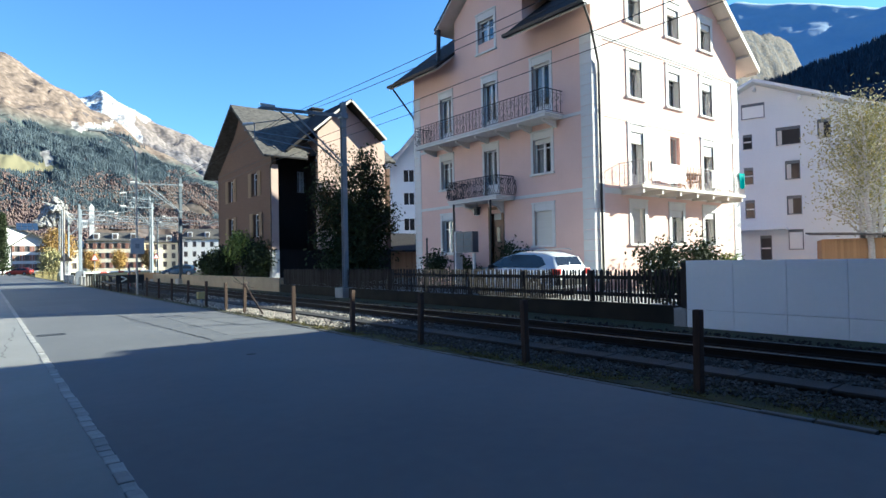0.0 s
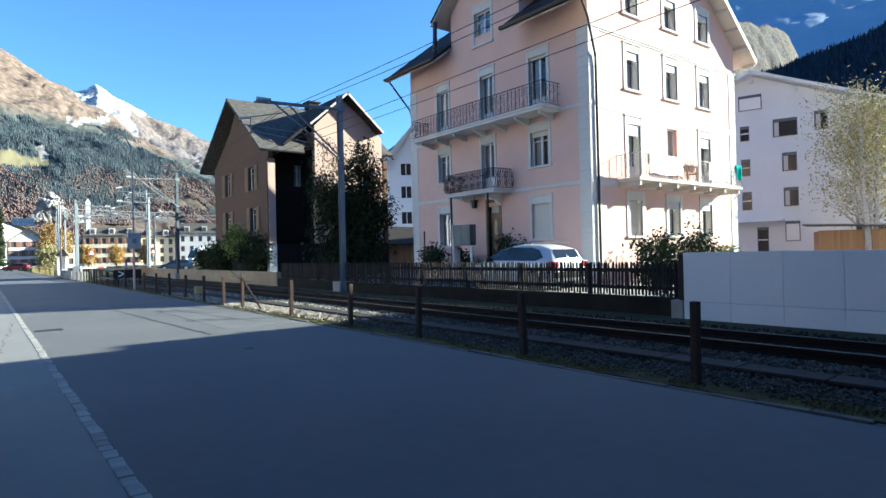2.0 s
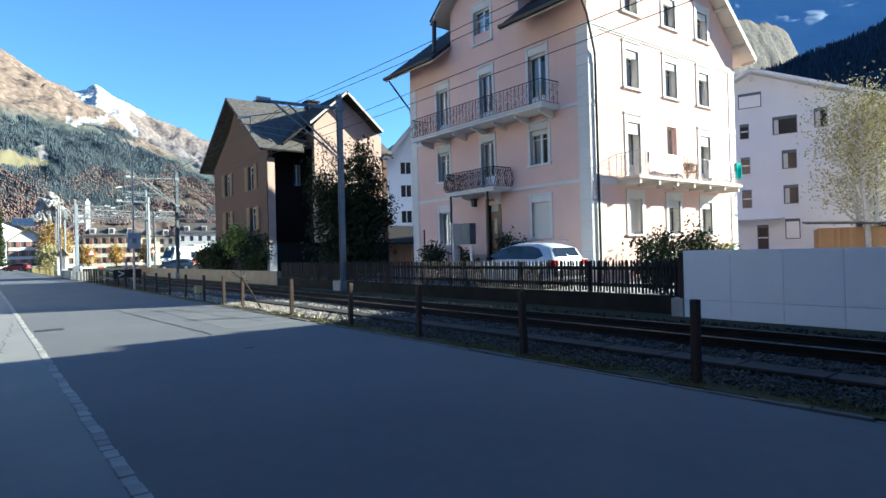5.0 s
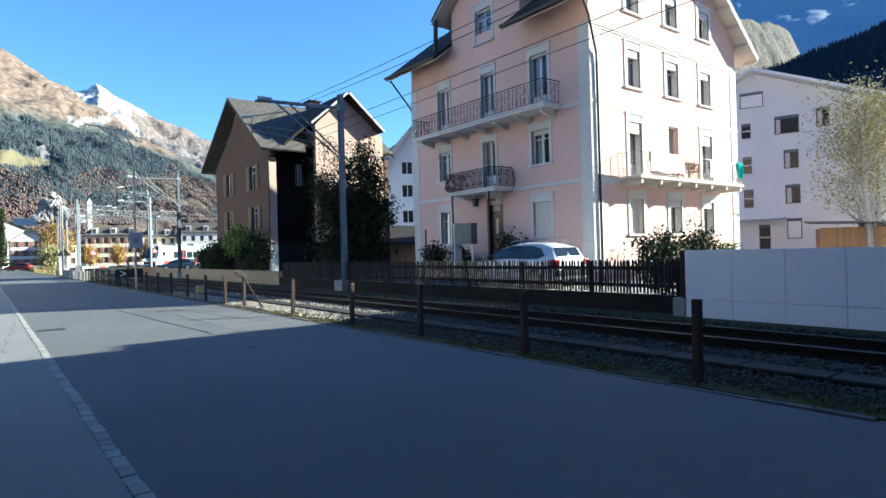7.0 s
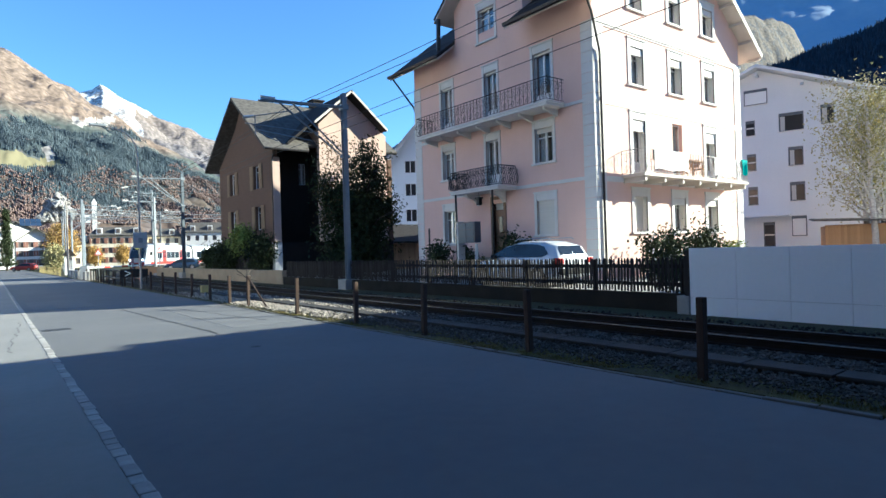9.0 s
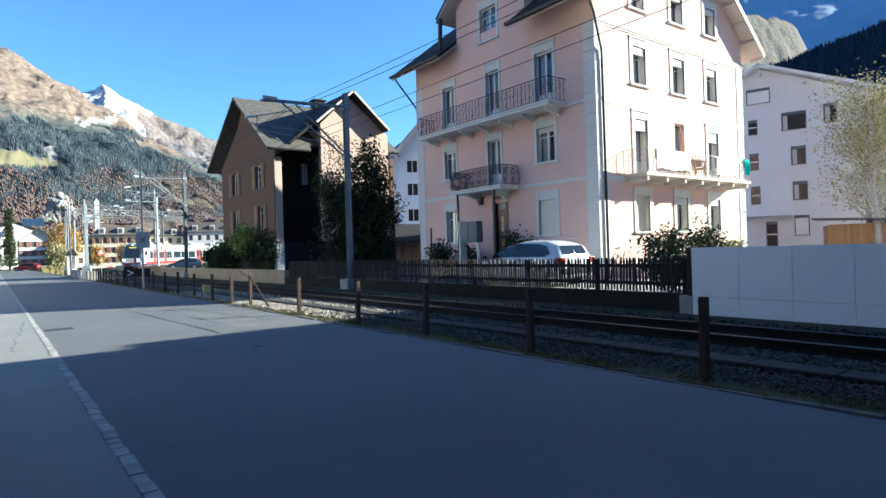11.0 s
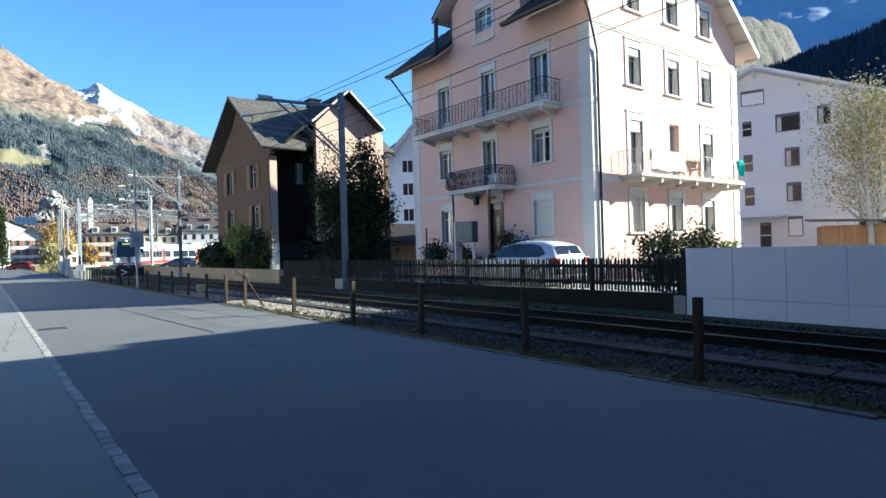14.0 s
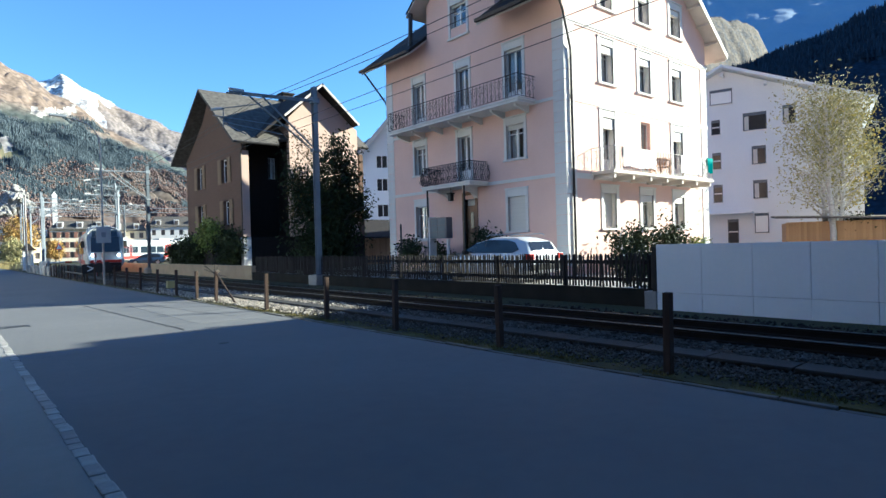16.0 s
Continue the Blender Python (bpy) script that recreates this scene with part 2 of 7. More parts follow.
def tube(bm, points, r, sides=6, r_end=None):
    """A round bar along points."""
    pts = [Vector(p) for p in points]
    rings = []
    for i, p in enumerate(pts):
        d = (pts[min(i + 1, len(pts) - 1)] - pts[max(i - 1, 0)]).normalized()
        u = d.cross(Vector((0, 0, 1)) if abs(d.z) < 0.95 else Vector((1, 0, 0))).normalized()
        v = d.cross(u)
        k = r if r_end is None else r + (r_end - r) * i / max(1, len(pts) - 1)
        rings.append([bm.verts.new(p + (u * math.cos(s) + v * math.sin(s)) * k) for s in (2 * math.pi * j / sides for j in range(sides))])
    for a, b in zip(rings, rings[1:]):
        for j in range(sides):
            bm.faces.new((a[j], a[(j + 1) % sides], b[(j + 1) % sides], b[j]))
    bm.faces.new(rings[0][::-1])
    bm.faces.new(rings[-1])


def tubes(paths, r, sides=6):
    bm = bm_new()
    for p in paths:
        tube(bm, p, r, sides)
    return bm


def prism(bm, outline, a, b, m=None):
    """An outline in (u, z) drawn out along w from a to b: points (u, w, z)."""
    lo = [bm.verts.new((m @ Vector((u, a, z))) if m else (u, a, z)) for u, z in outline]
    hi = [bm.verts.new((m @ Vector((u, b, z))) if m else (u, b, z)) for u, z in outline]
    bm.faces.new(lo)
    bm.faces.new(hi[::-1])
    for i in range(len(lo)):
        j = (i + 1) % len(lo)
        bm.faces.new((lo[j], lo[i], hi[i], hi[j]))
    bmesh.ops.recalc_face_normals(bm, faces=bm.faces)


def slab(bm, quad, thick):
    """A sheet over a polygon, thick downwards along its normal."""
    q = [Vector(p) for p in quad]
    n = (q[1] - q[0]).cross(q[2] - q[0]).normalized()
    n = n if n.z > 0 else -n
    top = [bm.verts.new(p) for p in q]
    low = [bm.verts.new(p - n * thick) for p in q]
    bm.faces.new(top)
    bm.faces.new(low[::-1])
    for i in range(len(q)):
        j = (i + 1) % len(q)
        bm.faces.new((top[j], top[i], low[i], low[j]))
    bmesh.ops.recalc_face_normals(bm, faces=bm.faces)


def wall_with_holes(bm, u0, u1, z0, z1, thick, holes, m):
    """A wall in (u, w, z), w = 0 outside and thick inwards, with holes (ua, za, ub, zb)."""
    us = sorted({u0, u1, *(k for h in holes for k in (h[0], h[2]) if u0 < k < u1)})
    zs = sorted({z0, z1, *(k for h in holes for k in (h[1], h[3]) if z0 < k < z1)})
    solid = {(i, j) for i in range(len(us) - 1) for j in range(len(zs) - 1)
             if not any(h[0] < (us[i] + us[i + 1]) / 2 < h[2] and h[1] < (zs[j] + zs[j + 1]) / 2 < h[3] for h in holes)}
    made = {}

    def corner(i, j, k):
        if (i, j, k) not in made:
            made[i, j, k] = bm.verts.new(m @ Vector((us[i], thick * k, zs[j])))
        return made[i, j, k]
    start = len(bm.faces)
    for i, j in sorted(solid):
        for k in (0, 1):
            bm.faces.new([corner(*c, k) for c in ((i, j), (i + 1, j), (i + 1, j + 1), (i, j + 1))])
        for beside, a, b in (((i - 1, j), (i, j), (i, j + 1)), ((i + 1, j), (i + 1, j), (i + 1, j + 1)), ((i, j - 1), (i, j), (i + 1, j)), ((i, j + 1), (i, j + 1), (i + 1, j + 1))):
            if beside not in solid:
                bm.faces.new((corner(*a, 0), corner(*b, 0), corner(*b, 1), corner(*a, 1)))
    bm.faces.ensure_lookup_table()
    bmesh.ops.recalc_face_normals(bm, faces=[bm.faces[i] for i in range(start, len(bm.faces))])


# ---- ground, road, track bed ----
YARD = 0.25


def sheet(name, x0, y0, x1, y1, z0, z1, material, label, category="ground"):
    ob = part(name, boxes(((x0, y0, z0), (x1, y1, z1))), material, None)
    return tagged(ob, label, category, kind="structure")


def build_ground():
    bm = bm_new()
    ring = [bm.verts.new((4500 * math.cos(a), 4500 * math.sin(a), -0.06)) for a in (2 * math.pi * i / 64 for i in range(64))]
    bm.faces.new(ring)
    tagged(part("ground", bm, M["earth"]), "flat valley floor of earth and thin grass", "ground", kind="structure")
    sheet("road", 0.87, -40, 6.12, 170, -0.3, 0.0, M["asphalt"], "grey asphalt road, half in deep shade", "road")
    sheet("pavement", -9.0, -40, 0.76, 120, -0.3, 0.004, M["path"], "wide asphalt footway beside the road", "pavement")
    sheet("yard", 12.5, -32, 75, 62, -0.3, YARD, M["concrete"], "pale gravelled yard around the houses", "yard")


def track_points():
    """The middle line of the railway: straight beside the road, then away to the station."""
    knots = ((8.97, -70), (8.97, -20), (8.97, 20), (9.08, 42), (9.55, 51), (10.6, 60), (12.0, 70), (13.8, 81), (16.7, 91), (20.3, 98),
             (24.9, 104), (30.6, 108.2), (38.6, 111.5), (52, 115), (75, 118), (120, 121))
    pts = []
    for i in range(len(knots) - 1):
        p0, p1, p2, p3 = (Vector(knots[min(max(k, 0), len(knots) - 1)]) for k in (i - 1, i, i + 1, i + 2))
        for j in range(16):
            t = j / 16
            pts.append(0.5 * (2 * p1 + (p2 - p0) * t + (2 * p0 - 5 * p1 + 4 * p2 - p3) * t * t + (3 * p1 - p0 - 3 * p2 + p3) * t ** 3))
    pts.append(Vector(knots[-1]))
    s = [0.0]
    for a, b in zip(pts, pts[1:]):
        s.append(s[-1] + (b - a).length)
    return pts, s


TRACK, TRACK_S = track_points()


def on_track(s):
    """The point and the heading (towards the far end) at s metres along the middle line."""
    i = int(np.clip(np.searchsorted(TRACK_S, s) - 1, 0, len(TRACK) - 2))
    a, b = TRACK[i], TRACK[i + 1]
    k = (s - TRACK_S[i]) / (TRACK_S[i + 1] - TRACK_S[i])
    return a.lerp(b, k), (b - a).normalized()


def ribbon(bm, s0, s1, step, profile):
    """A profile of (offset to the right, height) swept along the track."""
    rows = []
    s = s0
    while s <= s1 + 1e-6:
        p, d = on_track(s)
        right = Vector((d.y, -d.x))
        rows.append([bm.verts.new((*(p + right * o), z)) for o, z in profile])
        s += step
    n = len(profile)
    for a, b in zip(rows, rows[1:]):
        for i in range(n):
            j = (i + 1) % n
            bm.faces.new((a[i], a[j], b[j], b[i]))
    bm.faces.new(rows[0])
    bm.faces.new(rows[-1][::-1])
    bmesh.ops.recalc_face_normals(bm, faces=bm.faces)


def build_track():
    bed = bm_new()
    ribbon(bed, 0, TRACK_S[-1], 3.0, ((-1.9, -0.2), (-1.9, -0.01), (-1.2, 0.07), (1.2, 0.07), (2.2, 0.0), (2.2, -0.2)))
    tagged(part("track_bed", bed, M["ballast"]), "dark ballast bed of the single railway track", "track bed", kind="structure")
    for side in (-0.53, 0.53):
        rail = thing("rail", "rusty steel rail with a polished head on sleepers", "rail", "rails of the track")
        foot, head = bm_new(), bm_new()
        o = side
        ribbon(foot, 0, TRACK_S[-1], 3.0, ((o - 0.055, 0.1), (o - 0.055, 0.115), (o - 0.012, 0.13), (o - 0.012, 0.2), (o - 0.03, 0.21), (o - 0.03, 0.232),
                                           (o + 0.03, 0.232), (o + 0.03, 0.21), (o + 0.012, 0.2), (o + 0.012, 0.13), (o + 0.055, 0.115), (o + 0.055, 0.1)))
        ribbon(head, 0, TRACK_S[-1], 3.0, ((o - 0.028, 0.2325), (o - 0.024, 0.24), (o + 0.024, 0.24), (o + 0.028, 0.2325)))
        part("web", foot, M["rail"], rail)
        part("head", head, M["railtop"], rail, "polished rail head")
    me = mesh_of("sleeper", boxes(((-1.02, -0.12, -0.05), (1.02, 0.12, 0.105)), bevel=0.012), M["sleeper"])
    track = thing("sleepers", "grey concrete sleepers under the rails", "sleepers", kind="structure")
    far = bm_new()
    s = 64.0
    while s < 240:
        p, d = on_track(s)
        if s < 150:
            piece("sleeper", me, track, (p.x, p.y, random.uniform(-0.03, -0.012)), math.degrees(math.atan2(d.y, d.x)) - 90)
        else:
            box(far, (-0.95, -0.12, -0.05), (0.95, 0.12, 0.1), pose(p.x, p.y, 0, 0, 0, math.degrees(math.atan2(d.y, d.x)) - 90))
        s += 0.62
    tagged(part("far_sleepers", far, M["sleeper"], track), kind="stuff")
    # cable trough with loose lids along the road side of the bed
    trough = thing("cable_trough", "concrete cable trough with separate lids beside the track", "cable trough")
    lid = mesh_of("lid", boxes(((-0.19, -0.488, 0.0), (0.19, 0.488, 0.045)), bevel=0.012), M["trough"])
    part("channel", boxes(((7.28, -6, -0.15), (7.62, 60, 0.06))), M["trough"], trough)
    y = -5.0
    while y < 60:
        piece("lid", lid, trough, (7.45 + random.uniform(-0.006, 0.006), y, 0.062), random.uniform(-0.5, 0.5))
        y += 1.0


def build_kerb():
    kerb = thing("kerb", "low worn kerb stones along the road", "kerb", kind="structure")
    me = mesh_of("kerb_stone", boxes(((-0.045, -0.243, -0.2), (0.045, 0.243, 0.018)), bevel=0.014), M["kerb"])
    y = -3.0
    while y < 70:
        piece("kerb_stone", me, kerb, (6.18 + random.uniform(-0.015, 0.015), y, random.uniform(-0.014, 0.01)), random.uniform(-2, 2))
        y += random.uniform(0.49, 0.51)
    part("far_kerb", boxes(((6.12, 70.5, -0.2), (6.24, 150, 0.03))), M["kerb"], kerb)
    # row of granite setts between road and footway
    setts = thing("sett_row", "row of pale granite setts between road and footway", "gutter", kind="structure")
    shapes = [mesh_of("sett", boxes(((-0.058, -l / 2, -0.1), (0.058, l / 2, 0.012)), bevel=0.014), M["sett"]) for l in (0.16, 0.19, 0.225, 0.26)]
    y = 2.0
    while y < 40:
        k = random.randrange(4)
        l = (0.16, 0.19, 0.225, 0.26)[k]
        piece("sett", shapes[k], setts, (0.815 + random.uniform(-0.012, 0.012), y + l / 2, random.uniform(-0.006, 0.004)), random.uniform(-3, 3))
        y += l + 0.012
    part("mortar_bed", boxes(((0.76, -40, -0.3), (0.87, 40, -0.004))), M["asphalt"], setts)
    part("far_setts", boxes(((0.76, 40, -0.3), (0.87, 120, 0.006))), M["sett"], setts)


def stones(bm, n, place, r0, r1):
    """n small uneven stones, each of eight faces."""
    for _ in range(n):
        x, y, z = place()
        r = random.uniform(r0, r1)
        q = [Vector((random.uniform(0.6, 1.2) * a, random.uniform(0.6, 1.2) * b, random.uniform(0.5, 0.9) * c)) * r for a, b, c in
             ((1, 0, 0), (0, 1, 0), (-1, 0, 0), (0, -1, 0), (0, 0, 1), (0, 0, -1))]
        turn = Matrix.Rotation(random.uniform(0, 3.1), 3, "Z")
        v = [bm.verts.new(turn @ p + Vector((x, y, z))) for p in q]
        for i in range(4):
            j = (i + 1) % 4
            bm.faces.new((v[i], v[j], v[4]))
            bm.faces.new((v[j], v[i], v[5]))


def build_verge():
    bm = bm_new()
    near = lambda: 60 * random.random() ** 1.7
    stones(bm, 32000, lambda: (random.triangular(6.32, 8.4, 7.0), near(), random.uniform(0.015, 0.06)), 0.01, 0.034)
    stones(bm, 7000, lambda: (random.uniform(7.68, 8.38), near(), random.uniform(0.07, 0.105)), 0.015, 0.04)
    tagged(part("ballast_stones", bm, M["stone"]), "loose grey ballast stones along the track", "gravel", kind="stuff")
    # Stones between the rails, coloured dark for the shadows there.
    bm = bm_new()
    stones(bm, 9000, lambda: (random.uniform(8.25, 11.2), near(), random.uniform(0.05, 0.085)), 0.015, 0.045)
    tagged(part("oily_ballast", bm, M["shadowstone"]), "dark ballast stones between the rails, rail shadows put into their colour", "gravel", kind="stuff")
    # Extra pale stones where the sun falls, brightened by colour.
    pale = bm_new()
    stones(pale, 9000, lambda: (random.triangular(6.32, 8.3, 7.0), random.triangular(12.0, 30, 16.5), random.uniform(0.02, 0.06)), 0.018, 0.05)
    stones(pale, 5000, lambda: (random.uniform(7.7, 8.5), random.triangular(11.0, 34, 15), random.uniform(0.05, 0.09)), 0.02, 0.055)
    tagged(part("pale_gravel", pale, M["sunlitstone"]), "loose gravel in the sunny stretch, sunlight put into its pale colour", "gravel", kind="stuff")
    sheet("verge", 6.24, -20, 7.1, 75, -0.2, 0.015, M["moss"], "mossy strip of earth beside the kerb", "verge")
    sheet("far_verge", 10.9, -20, 12.5, 60, -0.2, 0.03, M["earth"], "strip of earth and dry grass below the garden wall", "verge")
    bm = bm_new()
    for _ in range(8000):
        if random.random() < 0.5:
            x, y = random.triangular(6.26, 7.2, 6.35), 60 * random.random() ** 1.6
        else:
            x, y = random.uniform(11.0, 12.2), 55 * random.random() ** 1.3
        if noise.noise((x * 1.3, y * 0.6, 0)) < 0.02:
            continue
        blade(bm, x, y, 0.015, random.uniform(0.02, 0.07), 0.006)
    for _ in range(9000):
        x, y = random.triangular(6.26, 6.75, 6.3), random.uniform(0.5, 16)
        if noise.noise((x * 2.0, y * 1.1, 4.0)) > 0.0:
            blade(bm, x, y, 0.012, random.uniform(0.012, 0.045), 0.008)
    tagged(part("grass_tufts", bm, M["grass"]), "short yellowing grass tufts along kerb and garden wall", "grass", kind="stuff")


def blade(bm, x, y, z, h, w):
    a, lean = random.uniform(0, 6.28), random.uniform(0.1, 0.8) * h
    d, u = Vector((math.cos(a), math.sin(a), 0)), Vector((-math.sin(a), math.cos(a), 0))
    p = Vector((x, y, z))
    bm.faces.new([bm.verts.new(v) for v in (p - u * w, p + u * w, p + d * lean + Vector((0, 0, h)))])


def build_road_marks():
    """Cracks, patches, a drain and a cover in the asphalt."""
    def strip(name, path, w, material, label, category, z=0.0055):
        bm = bm_new()
        prev = None
        for i, (x, y) in enumerate(path):
            k = w * random.uniform(0.6, 1.4)
            row = (bm.verts.new((x - k * 0.4, y - k * 0.6, z)), bm.verts.new((x + k * 0.4, y + k * 0.6, z)))
            if prev:
                bm.faces.new((prev[0], prev[1], row[1], row[0]))
            prev = row
        ob = part(name, bm, material)
        tagged(ob, label, category, kind="structure")

    def wiggle(a, b, n, amp):
        return [(a[0] + (b[0] - a[0]) * i / n + random.uniform(-amp, amp), a[1] + (b[1] - a[1]) * i / n + random.uniform(-amp, amp)) for i in range(n + 1)]
    strip("crack", wiggle((3.35, 21.5), (3.75, 12.6), 40, 0.03), 0.05, M["crack"], "long tarred seam across the asphalt", "crack")
    for a, b in (((4.6, 18.5), (6.1, 17.2)), ((5.0, 16.0), (6.2, 16.6)), ((4.7, 19.8), (5.4, 14.3)), ((5.4, 20.5), (6.2, 18.0)), ((4.2, 16.2), (5.2, 15.5))):
        strip("crack", wiggle(a, b, 18, 0.06), 0.045, M["crack"], "branching cracks sealed with tar", "crack")
    for x0, y0, x1, y1 in ((1.1, 24.0, 3.0, 29.0), (4.3, 13.4, 6.1, 19.5)):
        sheet("road_patch", x0, y0, x1, y1, -0.05, 0.0035, M["patch"], "paler repaired patch of asphalt", "road patch")
    strip("crack", wiggle((0.25, 13.0), (0.6, 19.5), 24, 0.06), 0.025, M["hairline"], "ragged crack along the footway", "crack", 0.0065)
    cover = thing("drain_grate", "dark iron drain grate set in the road", "drain", at=(1.22, 16.6, 0))
    part("grate_frame", boxes(((-0.28, -0.2, -0.05), (0.28, -0.15, 0.006)), ((-0.28, 0.15, -0.05), (0.28, 0.2, 0.006)), ((-0.28, -0.15, -0.05), (-0.24, 0.15, 0.006)),
                               ((0.24, -0.15, -0.05), (0.28, 0.15, 0.006))), M["iron"], cover)
    bar = mesh_of("bar", boxes(((-0.012, -0.15, -0.03), (0.012, 0.15, 0.004))), M["iron"])
    for i in range(9):
        piece("bar", bar, cover, (-0.2 + i * 0.05, 0, 0))
    part("sump", boxes(((-0.24, -0.15, -0.06), (0.24, 0.15, -0.028))), M["crack"], cover)
    lid = thing("manhole_cover", "small round cover in the road", "manhole cover", at=(3.7, 10.3, 0))
    bm = bm_new()
    bmesh.ops.create_cone(bm, cap_ends=True, segments=20, radius1=0.09, radius2=0.085, depth=0.012)
    part("cover", bm, M["iron"], lid)


# ---- posts, walls and fences along the track ----
def build_posts():
    def post(y, label="dark timber post beside the road"):
        ob = thing("roadside_post", label, "post", "posts beside the road", at=(6.45, y, 0), turn=random.uniform(-4, 4))
        return ob
    me = mesh_of("shaft", boxes(((-0.045, -0.045, -0.3), (0.045, 0.045, 0.97)), bevel=0.009), M["post"])
    for i, y in enumerate((0.9, 3.55, 6.28, 9.01, 11.6, 14.77, 18.5, 20.3, 22.57, 25.05, 27.65, 30.1, 32.65, 35.2, 37.5, 39.9, 41.3, 44, 46.7, 49.4, 52.1, 54.8, 57.5, 60.2, 63)):
        p = post(y)
        s = piece("shaft", me, p, (0, 0, random.uniform(-0.02, 0.02)), 0, (1, 1, 1), random.uniform(-1, 1), random.uniform(-1, 1))
        if y == 18.5:
            p["label"] = "timber post propped by a slanting brace, dry twigs around it"
            part("brace", tubes([((0, 0, 0.95), (0.05, -1.35, 0.0))], 0.03), M["post"], p)
            part("twigs", tubes([((0, 0, 0.9), (random.uniform(-0.4, 0.4), random.uniform(-0.2, 0.5), 0.7 + random.uniform(0.1, 0.6))) for _ in range(14)], 0.008, 4), M["bark"], p)
    ob = thing("yellow_box", "small yellow box on a stake beside the rails", "box", at=(6.75, 24.25, 0))
    part("stake", boxes(((-0.03, -0.03, 0), (0.03, 0.03, 0.25))), M["steel"], ob)
    part("case", boxes(((-0.16, -0.12, 0.22), (0.16, 0.12, 0.5)), bevel=0.02), M["yellow"], ob)


def build_white_wall():
    wall = thing("panel_wall", "garden wall of smooth white panels beside the track", "wall")
    up_me = mesh_of("panel", boxes(((0, -0.505, 0.42), (0.06, 0.505, 1.475)), bevel=0.006), M["panel"])
    lo_me = mesh_of("base_panel", boxes(((0, -0.505, -0.1), (0.06, 0.505, 0.412)), bevel=0.006), M["panel"])
    for i in range(14):
        y = 6.87 - 0.5085 - i * 1.017
        piece("panel", up_me, wall, (12.06, y, 0.0))
        piece("base_panel", lo_me, wall, (12.06, y, 0.0))
    part("backing", boxes(((12.125, -7.4, -0.1), (12.2, 6.84, 1.46))), M["concrete"], wall)
    part("end_post", boxes(((12.08, 6.89, 0.42), (12.2, 6.99, 1.43)), bevel=0.005), M["darkwood"], wall)
    part("footing", boxes(((12.04, 6.89, -0.1), (12.3, 7.17, 0.43)), bevel=0.01), M["concrete"], wall)


def build_fence():
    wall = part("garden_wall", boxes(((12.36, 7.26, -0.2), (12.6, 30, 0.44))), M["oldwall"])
    tagged(wall, "low near-black concrete wall below the picket fence", "wall", kind="structure")
    fence = thing("picket_fence", "old dark wooden picket fence on a low wall", "fence", at=(12.45, 0, 0.44))
    for z in (0.16, 0.58):
        part("rail", boxes(((0.012, 7.1, z), (0.05, 29.8, z + 0.09))), M["darkwood"], fence)
    shapes = []
    for w in (0.045, 0.052, 0.058):
        bm = bm_new()
        prism(bm, [(-w / 2, 0.02), (w / 2, 0.02), (w / 2, 0.76), (w * 0.2, 0.83), (-w * 0.2, 0.83), (-w / 2, 0.76)], -0.011, 0.011, Matrix.Rotation(math.pi / 2, 4, "Z"))
        shapes.append(mesh_of("picket", bm, M["darkwood"]))
    y = 7.2
    while y < 29.7:
        piece("picket", random.choice(shapes), fence, (0, y, random.uniform(-0.02, 0.02)), 0, (1, 1, 1), random.uniform(-2.5, 2.5))
        y += random.uniform(0.085, 0.103)
    post = mesh_of("post", boxes(((0.05, -0.05, 0), (0.14, 0.05, 0.8)), bevel=0.008), M["darkwood"])
    for k in range(10):
        piece("post", post, fence, (0, 7.3 + k * 2.45, 0))
    low = part("boundary_wall", boxes(((12.4, 30.2, -0.2), (12.65, 60, 0.78)), bevel=0.01), M["sandwall"])
    tagged(low, "low sandy garden wall before the brown house", "wall", kind="structure")


